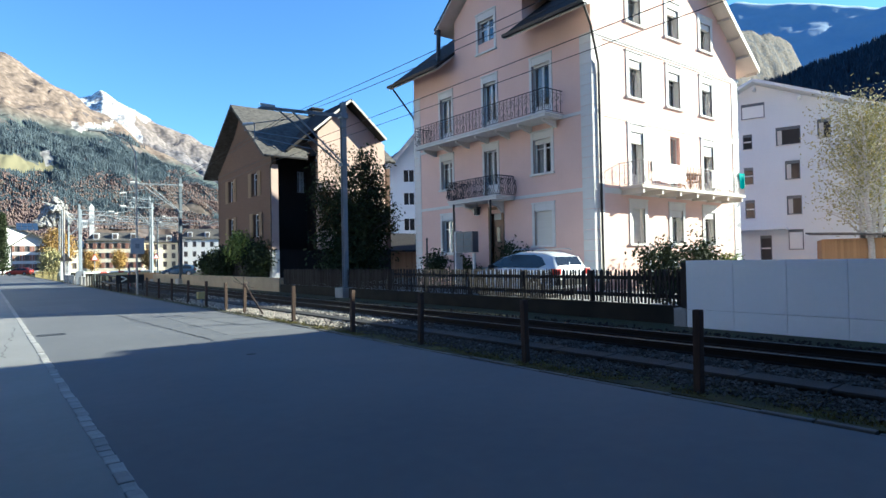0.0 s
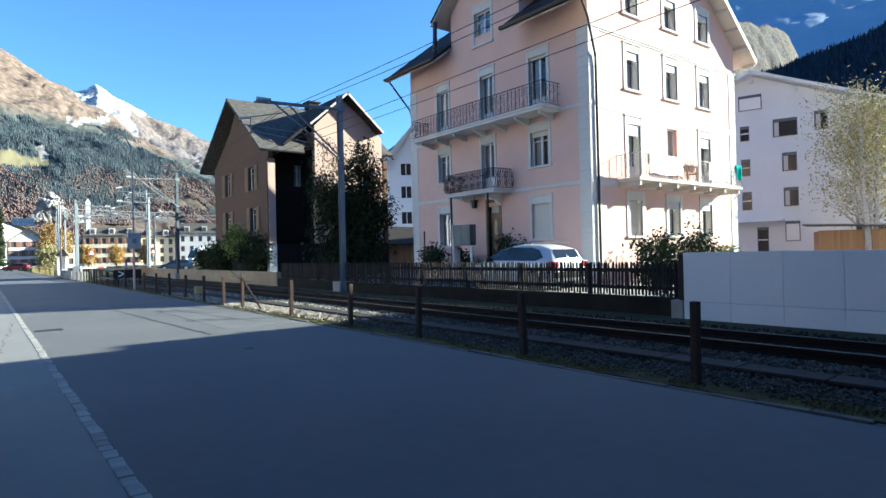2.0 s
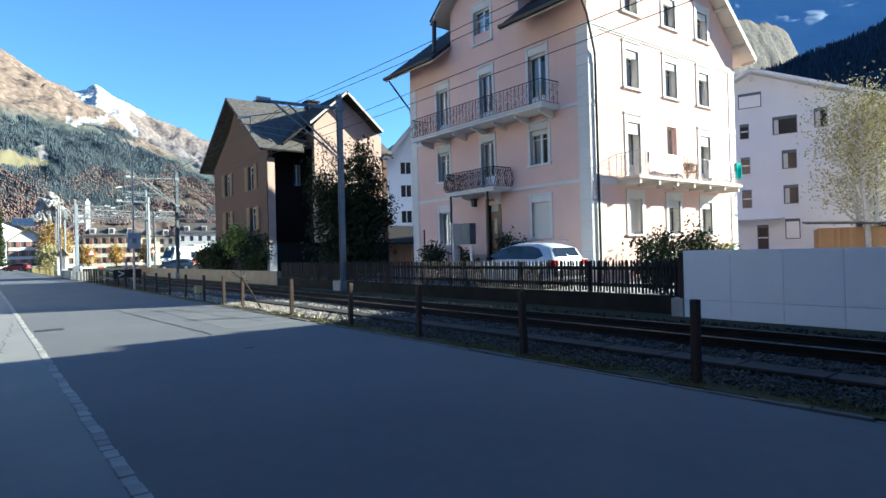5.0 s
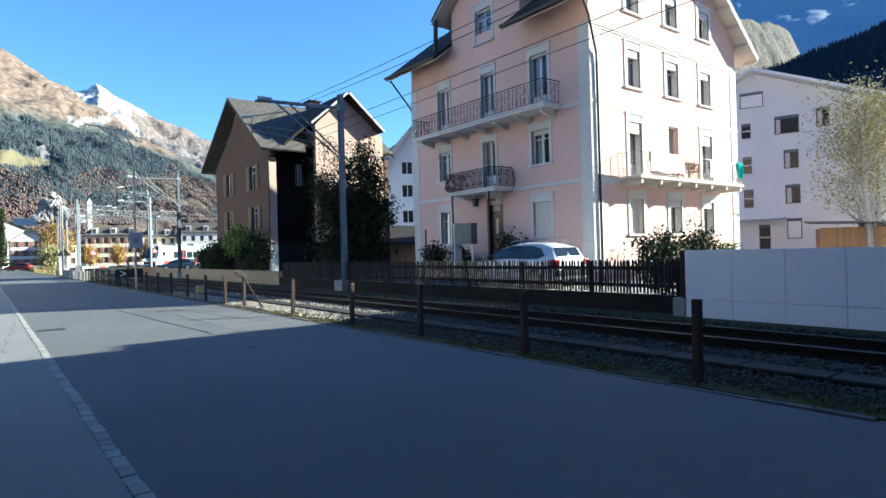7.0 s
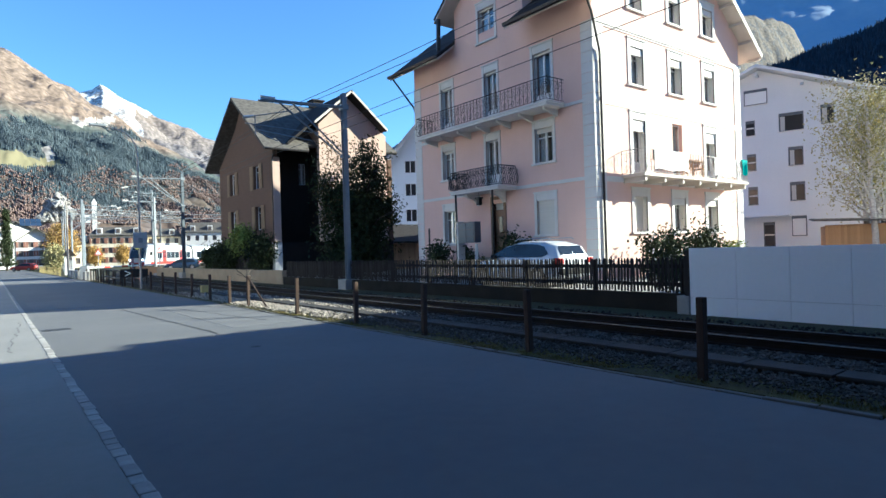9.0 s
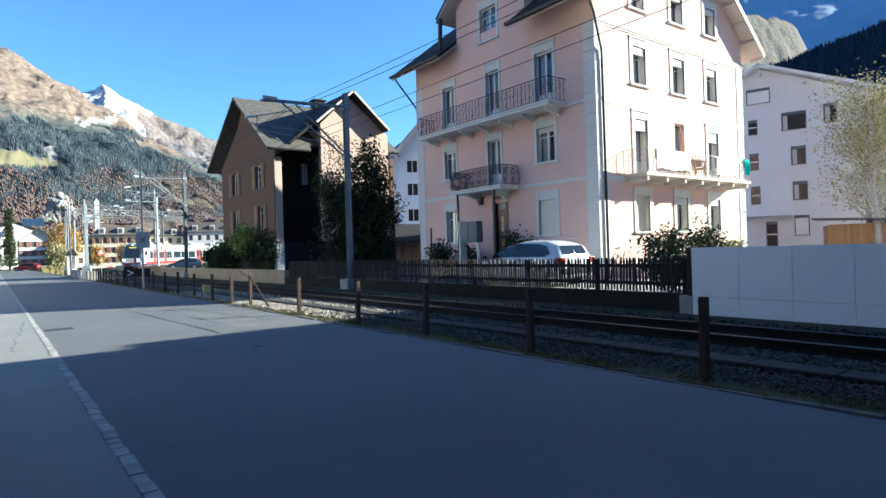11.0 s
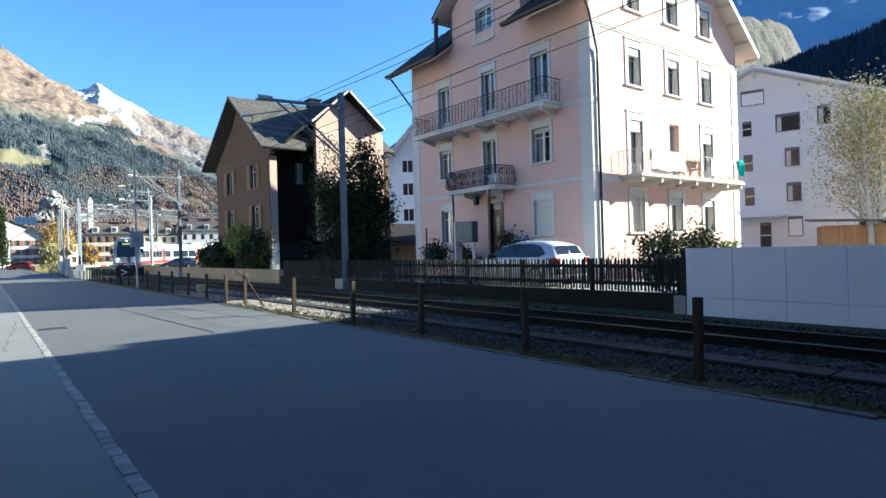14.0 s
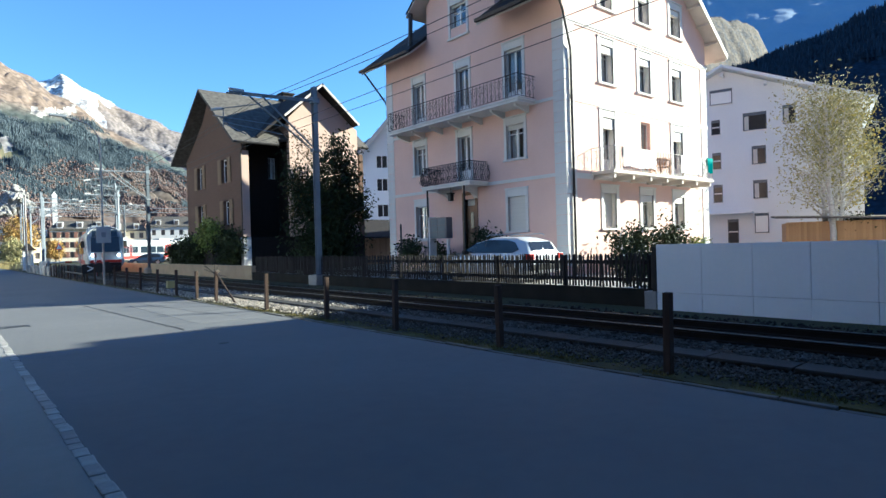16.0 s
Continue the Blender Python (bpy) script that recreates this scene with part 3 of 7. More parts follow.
# ---- windows and railings for the houses ----
def opening(house, m, u0, z0, u1, z1, kind="window", trim=True, depth=0.3, dark=False, blind=0.0, trim_mat="white", veil=False):
    """A window in the opening (u0, z0)-(u1, z1) of the wall with the pose m; it sits about 0.16 m deep."""
    win = thing("window", "", "", at=(0, 0, 0))
    for k in ("label", "category"):
        if k in win:
            del win[k]
    win.parent = house
    sash_m, w = M["sash"], u1 - u0
    d = 0.27 if veil else 0.16
    f = 0.055
    fr = bm_new()
    mid = (u0 + u1) / 2
    for a, b in (((u0, d, z0), (u0 + f, d + 0.06, z1)), ((u1 - f, d, z0), (u1, d + 0.06, z1)), ((u0 + f, d, z0), (u1 - f, d + 0.06, z0 + f)),
                 ((u0 + f, d, z1 - f), (u1 - f, d + 0.06, z1))):
        box(fr, a, b, m)
    if kind != "plain":
        box(fr, (mid - 0.05, d - 0.004, z0 + f), (mid + 0.05, d + 0.055, z1 - f), m)
        zt = z1 - 0.28 * (z1 - z0)
        if kind == "window":
            for a, b in ((u0 + f, mid - 0.05), (mid + 0.05, u1 - f)):
                box(fr, (a, d + 0.004, zt), (b, d + 0.05, zt + 0.04), m)
        if kind == "door":
            for a, b in ((u0 + f, mid - 0.05), (mid + 0.05, u1 - f)):
                box(fr, (a, d + 0.004, z0 + f), (b, d + 0.05, z0 + 0.62), m)
    part("window_frame", fr, sash_m, win)
    g0 = z0 + (0.62 if kind == "door" else f)
    for a, b in ((u0 + f, mid), (mid, u1 - f)):
        part("pane", boxes(((a + 0.01, d + 0.03, g0), (b - 0.01, d + 0.036, z1 - f)), m=m), M["glass"], win).visible_shadow = False
    if veil and blind < 0.9:
        part("blind_box", boxes(((u0 + 0.018, 0.03, z1 - 0.2 * (z1 - z0)), (u1 - 0.018, 0.17, z1 - 0.018)), m=m), M["white"], win)
    elif blind:
        part("roller_blind", boxes(((u0 + 0.01, d - 0.06, z1 - blind * (z1 - z0)), (u1 - 0.01, d - 0.03, z1)), m=m), M["blind"], win, "cream roller blind")
    # Added full-width sheet that lightens the pane in place of reflections.
    if veil and blind < 0.9:
        bm = bm_new()
        cols = [[bm.verts.new(m @ Vector((u0 + f + (w - 2 * f) * i / 24, d + 0.12 + 0.02 * math.sin(i * 2.1), z))) for z in (z0 + f, z1 - f)] for i in range(25)]
        for a, b in zip(cols, cols[1:]):
            bm.faces.new((a[0], b[0], b[1], a[1]))
        part("curtain", bm, M["veil"], win, "pale sheet added behind the pane for its reflected brightness")
    elif dark and blind < 0.9:
        cur = bm_new()
        n = 10
        for side in ((u0 + f, u0 + f + 0.28 * w), (u1 - f - 0.28 * w, u1 - f)):
            for i in range(n):
                a = side[0] + (side[1] - side[0]) * i / n
                b = side[0] + (side[1] - side[0]) * (i + 1) / n
                q = [(a, d + 0.14 + 0.03 * (i % 2), z0 + f), (b, d + 0.14 + 0.03 * ((i + 1) % 2), z0 + f), (b, d + 0.14 + 0.03 * ((i + 1) % 2), z1 - f), (a, d + 0.14 + 0.03 * (i % 2), z1 - f)]
                cur.faces.new([cur.verts.new(m @ Vector(v)) for v in q])
        part("curtain", cur, M["curtain"], win)
    if trim:
        t, p = (0.2 if veil else 0.14), 0.035
        top = z1 + 0.32
        bm = bm_new()
        for a, b in (((u0 - t, -p, z0), (u0, 0.05, top)), ((u1, -p, z0), (u1 + t, 0.05, top)), ((u0, -p * 0.6, z1), (u1, 0.05, top)), ((u0 - t - 0.03, -p - 0.03, top), (u1 + t + 0.03, 0.04, top + 0.06))):
            box(bm, a, b, m)
        part("surround", bm, M[trim_mat], win)
        bm = bm_new()
        for a, b in (((u0 + 0.001, 0.051, z0), (u0 + 0.016, d - 0.002, z1)), ((u1 - 0.016, 0.051, z0), (u1 - 0.001, d - 0.002, z1)), ((u0 + 0.016, 0.051, z1 - 0.016), (u1 - 0.016, d - 0.002, z1 - 0.001))):
            box(bm, a, b, m)
        part("reveal", bm, M[trim_mat], win)
        if kind != "door":
            part("window_sill", boxes(((u0 - t - 0.04, -0.10, z0 - 0.09), (u1 + t + 0.04, d, z0 - 0.002)), bevel=0.01, m=m), M["white"], win)
    return win


def scroll(c, r, turns, n, axis_u, axis_v, flip=1):
    return [c + axis_u * (r * (1 - i / n * 0.7) * math.cos(turns * 6.28 * i / n)) * flip + axis_v * (r * (1 - i / n * 0.7) * math.sin(turns * 6.28 * i / n)) for i in range(n + 1)]


def railing(parent, path, z, h, material, belly=0.0, pitch=0.115, label=""):
    """A wrought-iron railing over a path of (x, y) corners: rails, bars and scrolls, each side one part."""
    for (ax, ay), (bx, by) in zip(path, path[1:]):
        a, b = Vector((ax, ay, z)), Vector((bx, by, z))
        d = (b - a).normalized()
        out = Vector((d.y, -d.x, 0))
        n = max(2, round((b - a).length / pitch))
        bm = bm_new()
        up = Vector((0, 0, 1))
        for k, r in ((0.06, 0.012), (h * 0.86, 0.009), (h, 0.018)):
            tube(bm, [a + up * k, b + up * k], r, 5)
        for i in range(n + 1):
            p = a.lerp(b, i / n)
            if belly:
                pts = [p + up * (h * s) + out * (belly * math.sin(math.pi * min(1, s * 1.25)) if s < 0.8 else 0) for s in (0.05, 0.15, 0.3, 0.45, 0.6, 0.75, 1.0)]
            else:
                pts = [p + up * 0.05, p + up * h]
            if i % 2 == 0 or belly:
                tube(bm, pts, 0.02 if belly else 0.014, 4)
            if i % 4 == 2:
                c = p + up * (h * 0.45) + out * (belly * 0.9)
                tube(bm, scroll(c + up * h * 0.2, h * 0.17, 1.3, 12, d, up), 0.016 if belly else 0.011, 4)
                tube(bm, scroll(c - up * h * 0.18, h * 0.15, 1.3, 12, d, -up, -1), 0.016 if belly else 0.011, 4)
            elif i % 4 == 0 and not belly:
                c = p + up * (h * 0.48)
                tube(bm, scroll(c, h * 0.14, 1.0, 10, d, up), 0.008, 4)
        part("railing", bm, material, parent, label)


# ---- the pink house ----
PX, PY = 19.0, 14.59
PW, PD = 12.0, 12.17


def build_pink_house():
    house = thing("pink_house", "four-storey pink rendered house with white quoins and iron balconies", "house")
    front = Matrix(((0, 1, 0, PX), (1, 0, 0, PY), (0, 0, 1, 0), (0, 0, 0, 1)))
    side = Matrix(((1, 0, 0, PX), (0, 1, 0, PY), (0, 0, 1, 0), (0, 0, 0, 1)))
    back = Matrix(((0, -1, 0, PX + PW), (1, 0, 0, PY), (0, 0, 1, 0), (0, 0, 0, 1)))
    north = Matrix(((1, 0, 0, PX), (0, -1, 0, PY + PD), (0, 0, 1, 0), (0, 0, 0, 1)))
    top = 12.0
    fw = []  # u0, z0, u1, z1, kind, blind
    near, mid, far = (16.76, 17.78), (20.1, 20.97), (23.44, 24.36)
    for y0, y1 in (near, mid, far):
        fw.append((y0 - PY, 7.6, y1 - PY, 10.0, "door", 0.06))
    fw += [(near[0] - PY, 5.25, near[1] - PY, 6.73, "window", 0.14), (mid[0] - PY, 4.5, mid[1] - PY, 6.73, "door", 0.0), (far[0] - PY, 5.25, far[1] - PY, 6.73, "window", 0.1),
           (near[0] - PY, 2.13, near[1] - PY, 3.62, "window", 1.0), (far[0] - PY, 1.9, far[1] - PY, 3.62, "window", 0.0), (20.14 - PY, 11.54, 21.27 - PY, 13.1, "window", 0.06)]
    door = (19.87 - PY, 1.2, 20.6 - PY, 3.72)
    sw = []
    for x0, x1 in ((21.5, 22.43), (24.5, 25.48), (27.42, 28.4)):
        sw += [(x0 - PX, 8.34, x1 - PX, 9.95, "window", 0.12), (x0 - PX, 2.12, x1 - PX, 3.63, "window", 1.0 if x0 < 22 else 0.12), (x0 - PX, 11.54, x1 - PX, 12.9, "window", 0.1)]
    sw += [(21.5 - PX, 4.5, 22.43 - PX, 6.87, "door", 0.0), (24.57 - PX, 4.5, 25.37 - PX, 7.0, "plain", 0.0), (27.42 - PX, 4.5, 28.4 - PX, 6.87, "door", 0.0)]
    for name_m, width, holes, z_top in ((front, PD, [w[:4] for w in fw if w[3] < 12] + [door], top), (side, PW, [w[:4] for w in sw if w[3] < 12], 11.2), (back, PD, [], top), (north, PW, [], top)):
        bm = bm_new()
        lo, hi = (0.0, width) if name_m in (front, back) else (0.35, width - 0.35)
        wall_with_holes(bm, lo, hi, YARD - 0.2, z_top, 0.35, holes, name_m)
        part("wall", bm, M["pink"], house)
    # gable walls under the roof
    apex = 11.3 + 0.775 * 7.2 - 0.25
    for m_, holes in ((side, [w[:4] for w in sw if w[3] > 12]), (north, [])):
        bm = bm_new()
        z_low = 11.2 if holes else top
        wall_with_holes(bm, 2.2, PW - 2.2, z_low, 13.45, 0.35, holes, m_)
        prism(bm, [(0.02, z_low), (2.2, z_low), (2.2, 13.45), (1.92, 13.45), (0.02, 11.98)], -0.004, 0.346, m_)
        prism(bm, [(PW - 0.02, z_low), (PW - 0.02, 11.98), (PW - 1.92, 13.45), (PW - 2.2, 13.45), (PW - 2.2, z_low)], -0.004, 0.346, m_)
        prism(bm, [(1.92, 13.45), (PW - 1.92, 13.45), (PW / 2, apex)], 0, 0.35, m_)
        part("gable", bm, M["pink"], house)
    # front cross gable
    g0, g1, ge = 18.3 - PY, 23.1 - PY, 13.4
    bm = bm_new()
    hole = [w[:4] for w in fw if w[3] > 12]
    wall_with_holes(bm, g0, g1, top, ge + 0.3, 0.35, hole, front)
    prism(bm, [(g0, ge + 0.3), (g1, ge + 0.3), ((g0 + g1) / 2, ge + 2.2)], 0, 0.35, front)
    for u in (g0, g1 - 0.3):
        box(bm, (u, 0.35, top), (u + 0.3, 3.0, ge + 0.2), front)
    part("cross_gable", bm, M["pink"], house)
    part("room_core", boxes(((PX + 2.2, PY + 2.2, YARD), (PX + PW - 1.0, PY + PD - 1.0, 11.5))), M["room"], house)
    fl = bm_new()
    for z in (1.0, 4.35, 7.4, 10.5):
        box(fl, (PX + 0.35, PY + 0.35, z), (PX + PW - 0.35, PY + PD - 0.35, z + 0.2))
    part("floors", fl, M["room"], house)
    # roof: two slopes with wide eaves, and the cross gable's own roof
    ex, ey, ez, rz = 1.2, 0.68, 11.3, 11.3 + 0.775 * 7.2
    y0, y1, xm = PY - ey, PY + PD + ey, PX + PW / 2
    def slopes(thick, drop, material, name):
        bm = bm_new()
        slab(bm, [(PX + PW + ex, y0, ez - drop), (PX + PW + ex, y1, ez - drop), (xm, y1, rz - drop), (xm, y0, rz - drop)], thick)
        k = (rz - ez) / (xm - PX + ex)
        ya, yb = 18.3, 23.1
        xj = PX + 0.34
        zj = ez + k * (xj - PX + ex)
        slab(bm, [(PX - ex, y0, ez - drop), (PX - ex, ya, ez - drop), (xj, ya, zj - drop), (xj, y0, zj - drop)], thick)
        slab(bm, [(PX - ex, yb, ez - drop), (PX - ex, y1, ez - drop), (xj, y1, zj - drop), (xj, yb, zj - drop)], thick)
        slab(bm, [(xj, y0, zj - drop), (xj, y1, zj - drop), (xm, y1, rz - drop), (xm, y0, rz - drop)], thick)
        yc, zc = (g0 + g1) / 2 + PY, ge + 2.6
        for s in (-1, 1):
            slab(bm, [(PX - 0.75, yc + s * 3.15, ge - drop), (PX + 4.2, yc + s * 3.15, ge - drop), (PX + 5.0, yc, zc - drop), (PX - 0.75, yc, zc - drop)], thick)
        return part(name, bm, material, house)
    slopes(0.14, 0.0, M["rooftile"], "roof")
    slopes(0.06, 0.19, M["soffit"], "soffit")
    # pale verge boards along the gable and rafters under it
    bm = bm_new()
    for s in (-1, 1):
        slab(bm, [(xm, y0 - 0.03, rz - 0.02), (xm, y0 + 0.03, rz - 0.02), (xm + s * 7.2, y0 + 0.03, ez - 0.02), (xm + s * 7.2, y0 - 0.03, ez - 0.02)], 0.24)
    part("verge_board", bm, M["soffit"], house)
    for i in range(13):
        bm = bm_new()
        x = PX + PW + ex - 0.15 - i * 0.95
        z = ez + 0.775 * (PX + PW + ex - x) if x > xm else ez + 0.775 * (x - PX + ex)
        box(bm, (x - 0.05, y0 + 0.05, z - 0.42), (x + 0.05, PY, z - 0.30))
        part("purlin", bm, M["soffit"], house)
    for ya, yb in ((y0, 18.25), (23.15, y1)):
        bm = bm_new()
        prism(bm, [(0, 0), (0.14, 0), (0.16, 0.12), (0.13, 0.12), (0.11, 0.03), (0.03, 0.03), (0.01, 0.12), (-0.02, 0.12)], ya - 0.05, yb, pose(PX - ex - 0.14, 0, ez - 0.16))
        part("gutter", bm, M["tin"], house)
    # bands, cornice, quoins
    for z, h, p in ((4.24, 0.14, 0.05), (7.36, 0.12, 0.045), (10.49, 0.14, 0.07)):
        if z < 10:
            bm = boxes(((PX - p, PY, z), (PX, PY + PD, z + h)))
            part("band", bm, M["white"], house)
        part("band", boxes(((PX - p, PY - p, z), (PX + PW + p, PY - 0.001, z + h)), ((PX, PY - p * 0.5, z - 0.08), (PX + PW, PY - 0.001, z))), M["white"], house)
    q_front = mesh_of("quoin", boxes(((-0.03, 0.0, 0.008), (0.02, 0.58, 0.407)), bevel=0.012), M["white"])
    q_side = mesh_of("quoin", boxes(((0.0, -0.03, 0.008), (0.62, 0.02, 0.407)), bevel=0.012), M["white"])
    for i in range(24):
        z = YARD + 0.35 + i * 0.415
        piece("quoin", q_front, house, (PX, PY - 0.028, z))
        piece("quoin", q_front, house, (PX, PY + PD - 0.56, z))
        piece("quoin", q_side, house, (PX + 0.024, PY, z))
        piece("quoin", q_side, house, (PX + PW - 0.6, PY, z))
    for u0, z0, u1, z1, kind, blind in fw:
        opening(house, front, u0, z0, u1, z1, kind, dark=True, blind=blind)
    for i, (u0, z0, u1, z1, kind, blind) in enumerate(sw):
        opening(house, side, u0, z0, u1, z1, kind, trim=kind != "plain", dark=True, blind=blind, veil=kind != "plain")
    # front door with glazed leaf and transom, steps
    d = part("door", boxes(((door[0], 0.14, 1.2), (door[2], 0.2, 3.35)), m=front), M["doorwood"], house, "oak front door with a glazed panel")
    part("door_glass", boxes(((door[0] + 0.25, 0.12, 2.35), (door[2] - 0.25, 0.138, 3.1)), bevel=0.01, m=front), M["farglass"], d)
    part("transom", boxes(((door[0] + 0.05, 0.15, 3.42), (door[2] - 0.05, 0.19, 3.85)), m=front), M["curtain"], d)
    part("door_frame", boxes(((door[0] - 0.16, -0.04, 1.2), (door[0], 0.2, 4.05)), ((door[2], -0.04, 1.2), (door[2] + 0.16, 0.2, 4.05)), ((door[0], -0.04, 3.9), (door[2], 0.2, 4.05)),
                              ((door[0], 0.1, 3.35), (door[2], 0.2, 3.42)), m=front), M["doorwood"], d)
    st = bm_new()
    for i in range(5):
        box(st, (PX - 0.35 - 0.3 * i, 19.6, YARD), (PX - 0.05 - 0.3 * i if i else PX, 21.5, 1.2 - 0.19 * i))
    part("steps", st, M["concrete"], house)
    # balconies
    bal = part("balcony", boxes(((PX - 1.08, 16.1, 7.36), (PX, 25.15, 7.48)), ((PX - 1.13, 16.04, 7.48), (PX, 25.2, 7.55)), bevel=0.015), M["white"], house, "long upper balcony")
    railing(bal, [(PX - 1.08, 16.1), (PX - 1.08, 25.14)][::-1], 7.55, 0.95, M["ironpale"])
    for y in (16.1, 25.14):
        railing(bal, [(PX - 1.08, y), (PX, y)], 7.55, 0.95, M["ironpale"])
    for y in (16.5, 17.9, 19.3, 20.7, 22.1, 23.5, 24.8):
        bm = bm_new()
        prism(bm, [(0, 0), (-0.85, 0), (-0.8, -0.1), (0, -0.3)], y - 0.06, y + 0.06, pose(PX, 0, 7.36))
        part("bracket", bm, M["white"], bal)
    bal = part("balcony", boxes(((PX - 1.15, 19.0, 4.24), (PX, 22.4, 4.36)), ((PX - 1.2, 18.95, 4.36), (PX, 22.45, 4.42)), bevel=0.015), M["white"], house, "small lower balcony with bellied railing")
    railing(bal, [(PX - 1.1, 22.35), (PX - 1.1, 19.05)], 4.42, 0.9, M["iron"], belly=0.16)
    railing(bal, [(PX - 1.1, 19.05), (PX, 19.05)], 4.42, 0.9, M["iron"], belly=0.16)
    railing(bal, [(PX, 22.35), (PX - 1.1, 22.35)], 4.42, 0.9, M["iron"], belly=0.16)
    for y in (19.45, 22.06):
        part("column", tubes([((PX - 1.1, y, YARD), (PX - 1.1, y, 4.24))], 0.045, 8), M["iron"], bal)
    for y in (19.8, 21.6):
        bm = bm_new()
        prism(bm, [(0, 0), (-0.9, 0), (-0.8, -0.14), (-0.3, -0.25), (0, -0.55)], y - 0.1, y + 0.1, pose(PX, 0, 4.24))
        part("bracket", bm, M["white"], bal)
    by = PY - 1.09
    bal = part("balcony", boxes(((20.65, by, 4.33), (29.34, PY, 4.46)), bevel=0.01), M["soffit"], house, "wide sunny balcony on timber beams")
    beam = mesh_of("beam", boxes(((-0.07, -1.02, -0.2), (0.07, 0, 0)), bevel=0.01), M["soffit"])
    for i in range(7):
        piece("beam", beam, bal, (20.85 + i * 1.38, PY, 4.33))
    # Sunny railing, whitened by colour against the dark ones in front.
    railing(bal, [(20.7, by + 0.03), (29.29, by + 0.03)], 4.46, 0.97, M["ironsunlit"])
    railing(bal, [(20.7, PY), (20.7, by + 0.03)], 4.46, 0.97, M["ironsunlit"])
    railing(bal, [(29.29, by + 0.03), (29.29, PY)], 4.46, 0.97, M["ironsunlit"])
    # rain pipes
    bm = bm_new()
    tube(bm, [(PX - ex, PY - 0.6, ez - 0.1), (PX - 0.5, PY - 0.4, 10.6), (PX + 0.3, PY - 0.12, 9.3), (PX + 0.33, PY - 0.1, 8.9), (PX + 0.36, PY - 0.1, YARD)], 0.05, 8)
    part("rain_pipe", bm, M["tin"], house)
    bm = bm_new()
    tube(bm, [(PX - ex, PY + PD + 0.45, ez - 0.1), (PX - 0.02, PY + PD + 0.09, 9.6), (PX + 0.08, PY + PD + 0.09, 9.3), (PX + 0.08, PY + PD + 0.09, YARD)], 0.05, 8)
    part("rain_pipe", bm, M["tin"], house)
    part("rain_pipe", tubes([((PX - 0.7, 23.5, 13.3), (PX - 0.72, 23.55, 11.7))], 0.11, 8), M["tin"], house)


# ---- the brown house ----
def build_brown_house():
    house = thing("brown_house", "brown weatherboarded house with steep slate roof and cross gable", "house")
    X, Y0, Y1, D = 14.0, 35.08, 45.55, 8.7
    ym, rz, ez = 40.3, 12.45, 8.2
    c0, c1 = 3.1, 8.2
    front = Matrix(((0, 1, 0, X), (1, 0, 0, Y0), (0, 0, 1, 0), (0, 0, 0, 1)))
    side = Matrix(((1, 0, 0, X), (0, 1, 0, Y0), (0, 0, 1, 0), (0, 0, 0, 1)))
    wins = []
    for y0, z0, y1, z1 in ((42.1, 6.0, 43.1, 7.5), (37.4, 6.0, 38.4, 7.5), (42.1, 3.2, 43.1, 4.8), (37.2, 3.3, 38.2, 4.8), (39.9, 8.7, 40.7, 10.1)):
        wins.append((y0 - Y0, z0, y1 - Y0, z1))
    bm = bm_new()
    wall_with_holes(bm, 0, Y1 - Y0, 2.4, 8.2, 0.3, wins[:4], front)
    wall_with_holes(bm, 2.2, 8.2, 8.2, 9.5, 0.3, [], front)
    wall_with_holes(bm, 3.3, 7.0, 9.5, 10.3, 0.3, [], front)
    prism(bm, [(0.02, 8.2), (2.2, 8.2), (2.2, 9.75)], 0, 0.3, front)
    prism(bm, [(8.2, 8.2), (Y1 - Y0 - 0.02, 8.2), (8.2, 9.6)], 0, 0.3, front)
    prism(bm, [(2.2, 9.5), (3.3, 9.5), (3.3, 10.45), (2.2, 9.7)], 0, 0.3, front)
    prism(bm, [(7.0, 9.5), (8.2, 9.5), (8.2, 9.6), (7.0, 10.4)], 0, 0.3, front)
    prism(bm, [(3.3, 10.3), (7.0, 10.3), (ym - Y0, rz - 0.25)], 0, 0.3, front)
    part("wall", bm, M["brownwall"], house)
    # Recessed side wall; its deep shade is put in as near-black boards.
    bm = bm_new()
    inner = Matrix.Translation((0, 1.6, 0)) @ side
    wall_with_holes(bm, 0.3, 3.1, 2.4, 8.6, 0.3, [(2.4, 6.24, 2.93, 7.65)], inner)
    for u0, w0, u1, w1, z1 in ((c0, 0.25, c0 + 0.25, 1.6, 8.6), (0.3, 0.0, 0.42, 1.6, 8.0)):
        part("return_wall", boxes(((u0, w0, 2.4), (u1, w1, z1)), m=side), M["blackboard"], house)
    part("side_wall", bm, M["blackboard"], house, "side wall with its deep shade put in as black")
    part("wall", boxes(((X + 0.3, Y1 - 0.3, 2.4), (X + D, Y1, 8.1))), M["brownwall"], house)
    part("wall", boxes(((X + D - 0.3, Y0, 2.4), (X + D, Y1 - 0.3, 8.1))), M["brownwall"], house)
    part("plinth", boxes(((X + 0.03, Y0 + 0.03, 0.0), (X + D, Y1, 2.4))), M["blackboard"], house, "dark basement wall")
    part("corner_pier", boxes(((X - 0.03, Y0 - 0.05, 0.0), (X + 0.44, Y0 + 0.4, 2.4))), M["whitewall"], house, "white rendered corner pier")
    part("corner_board", boxes(((X - 0.02, Y0 - 0.05, 2.4), (X + 0.42, Y0 - 0.002, 7.7))), M["dormerwall"], house, "pale corner board")
    # cross gable towards the lane
    bm = bm_new()
    ce, cz = 9.7, 12.05
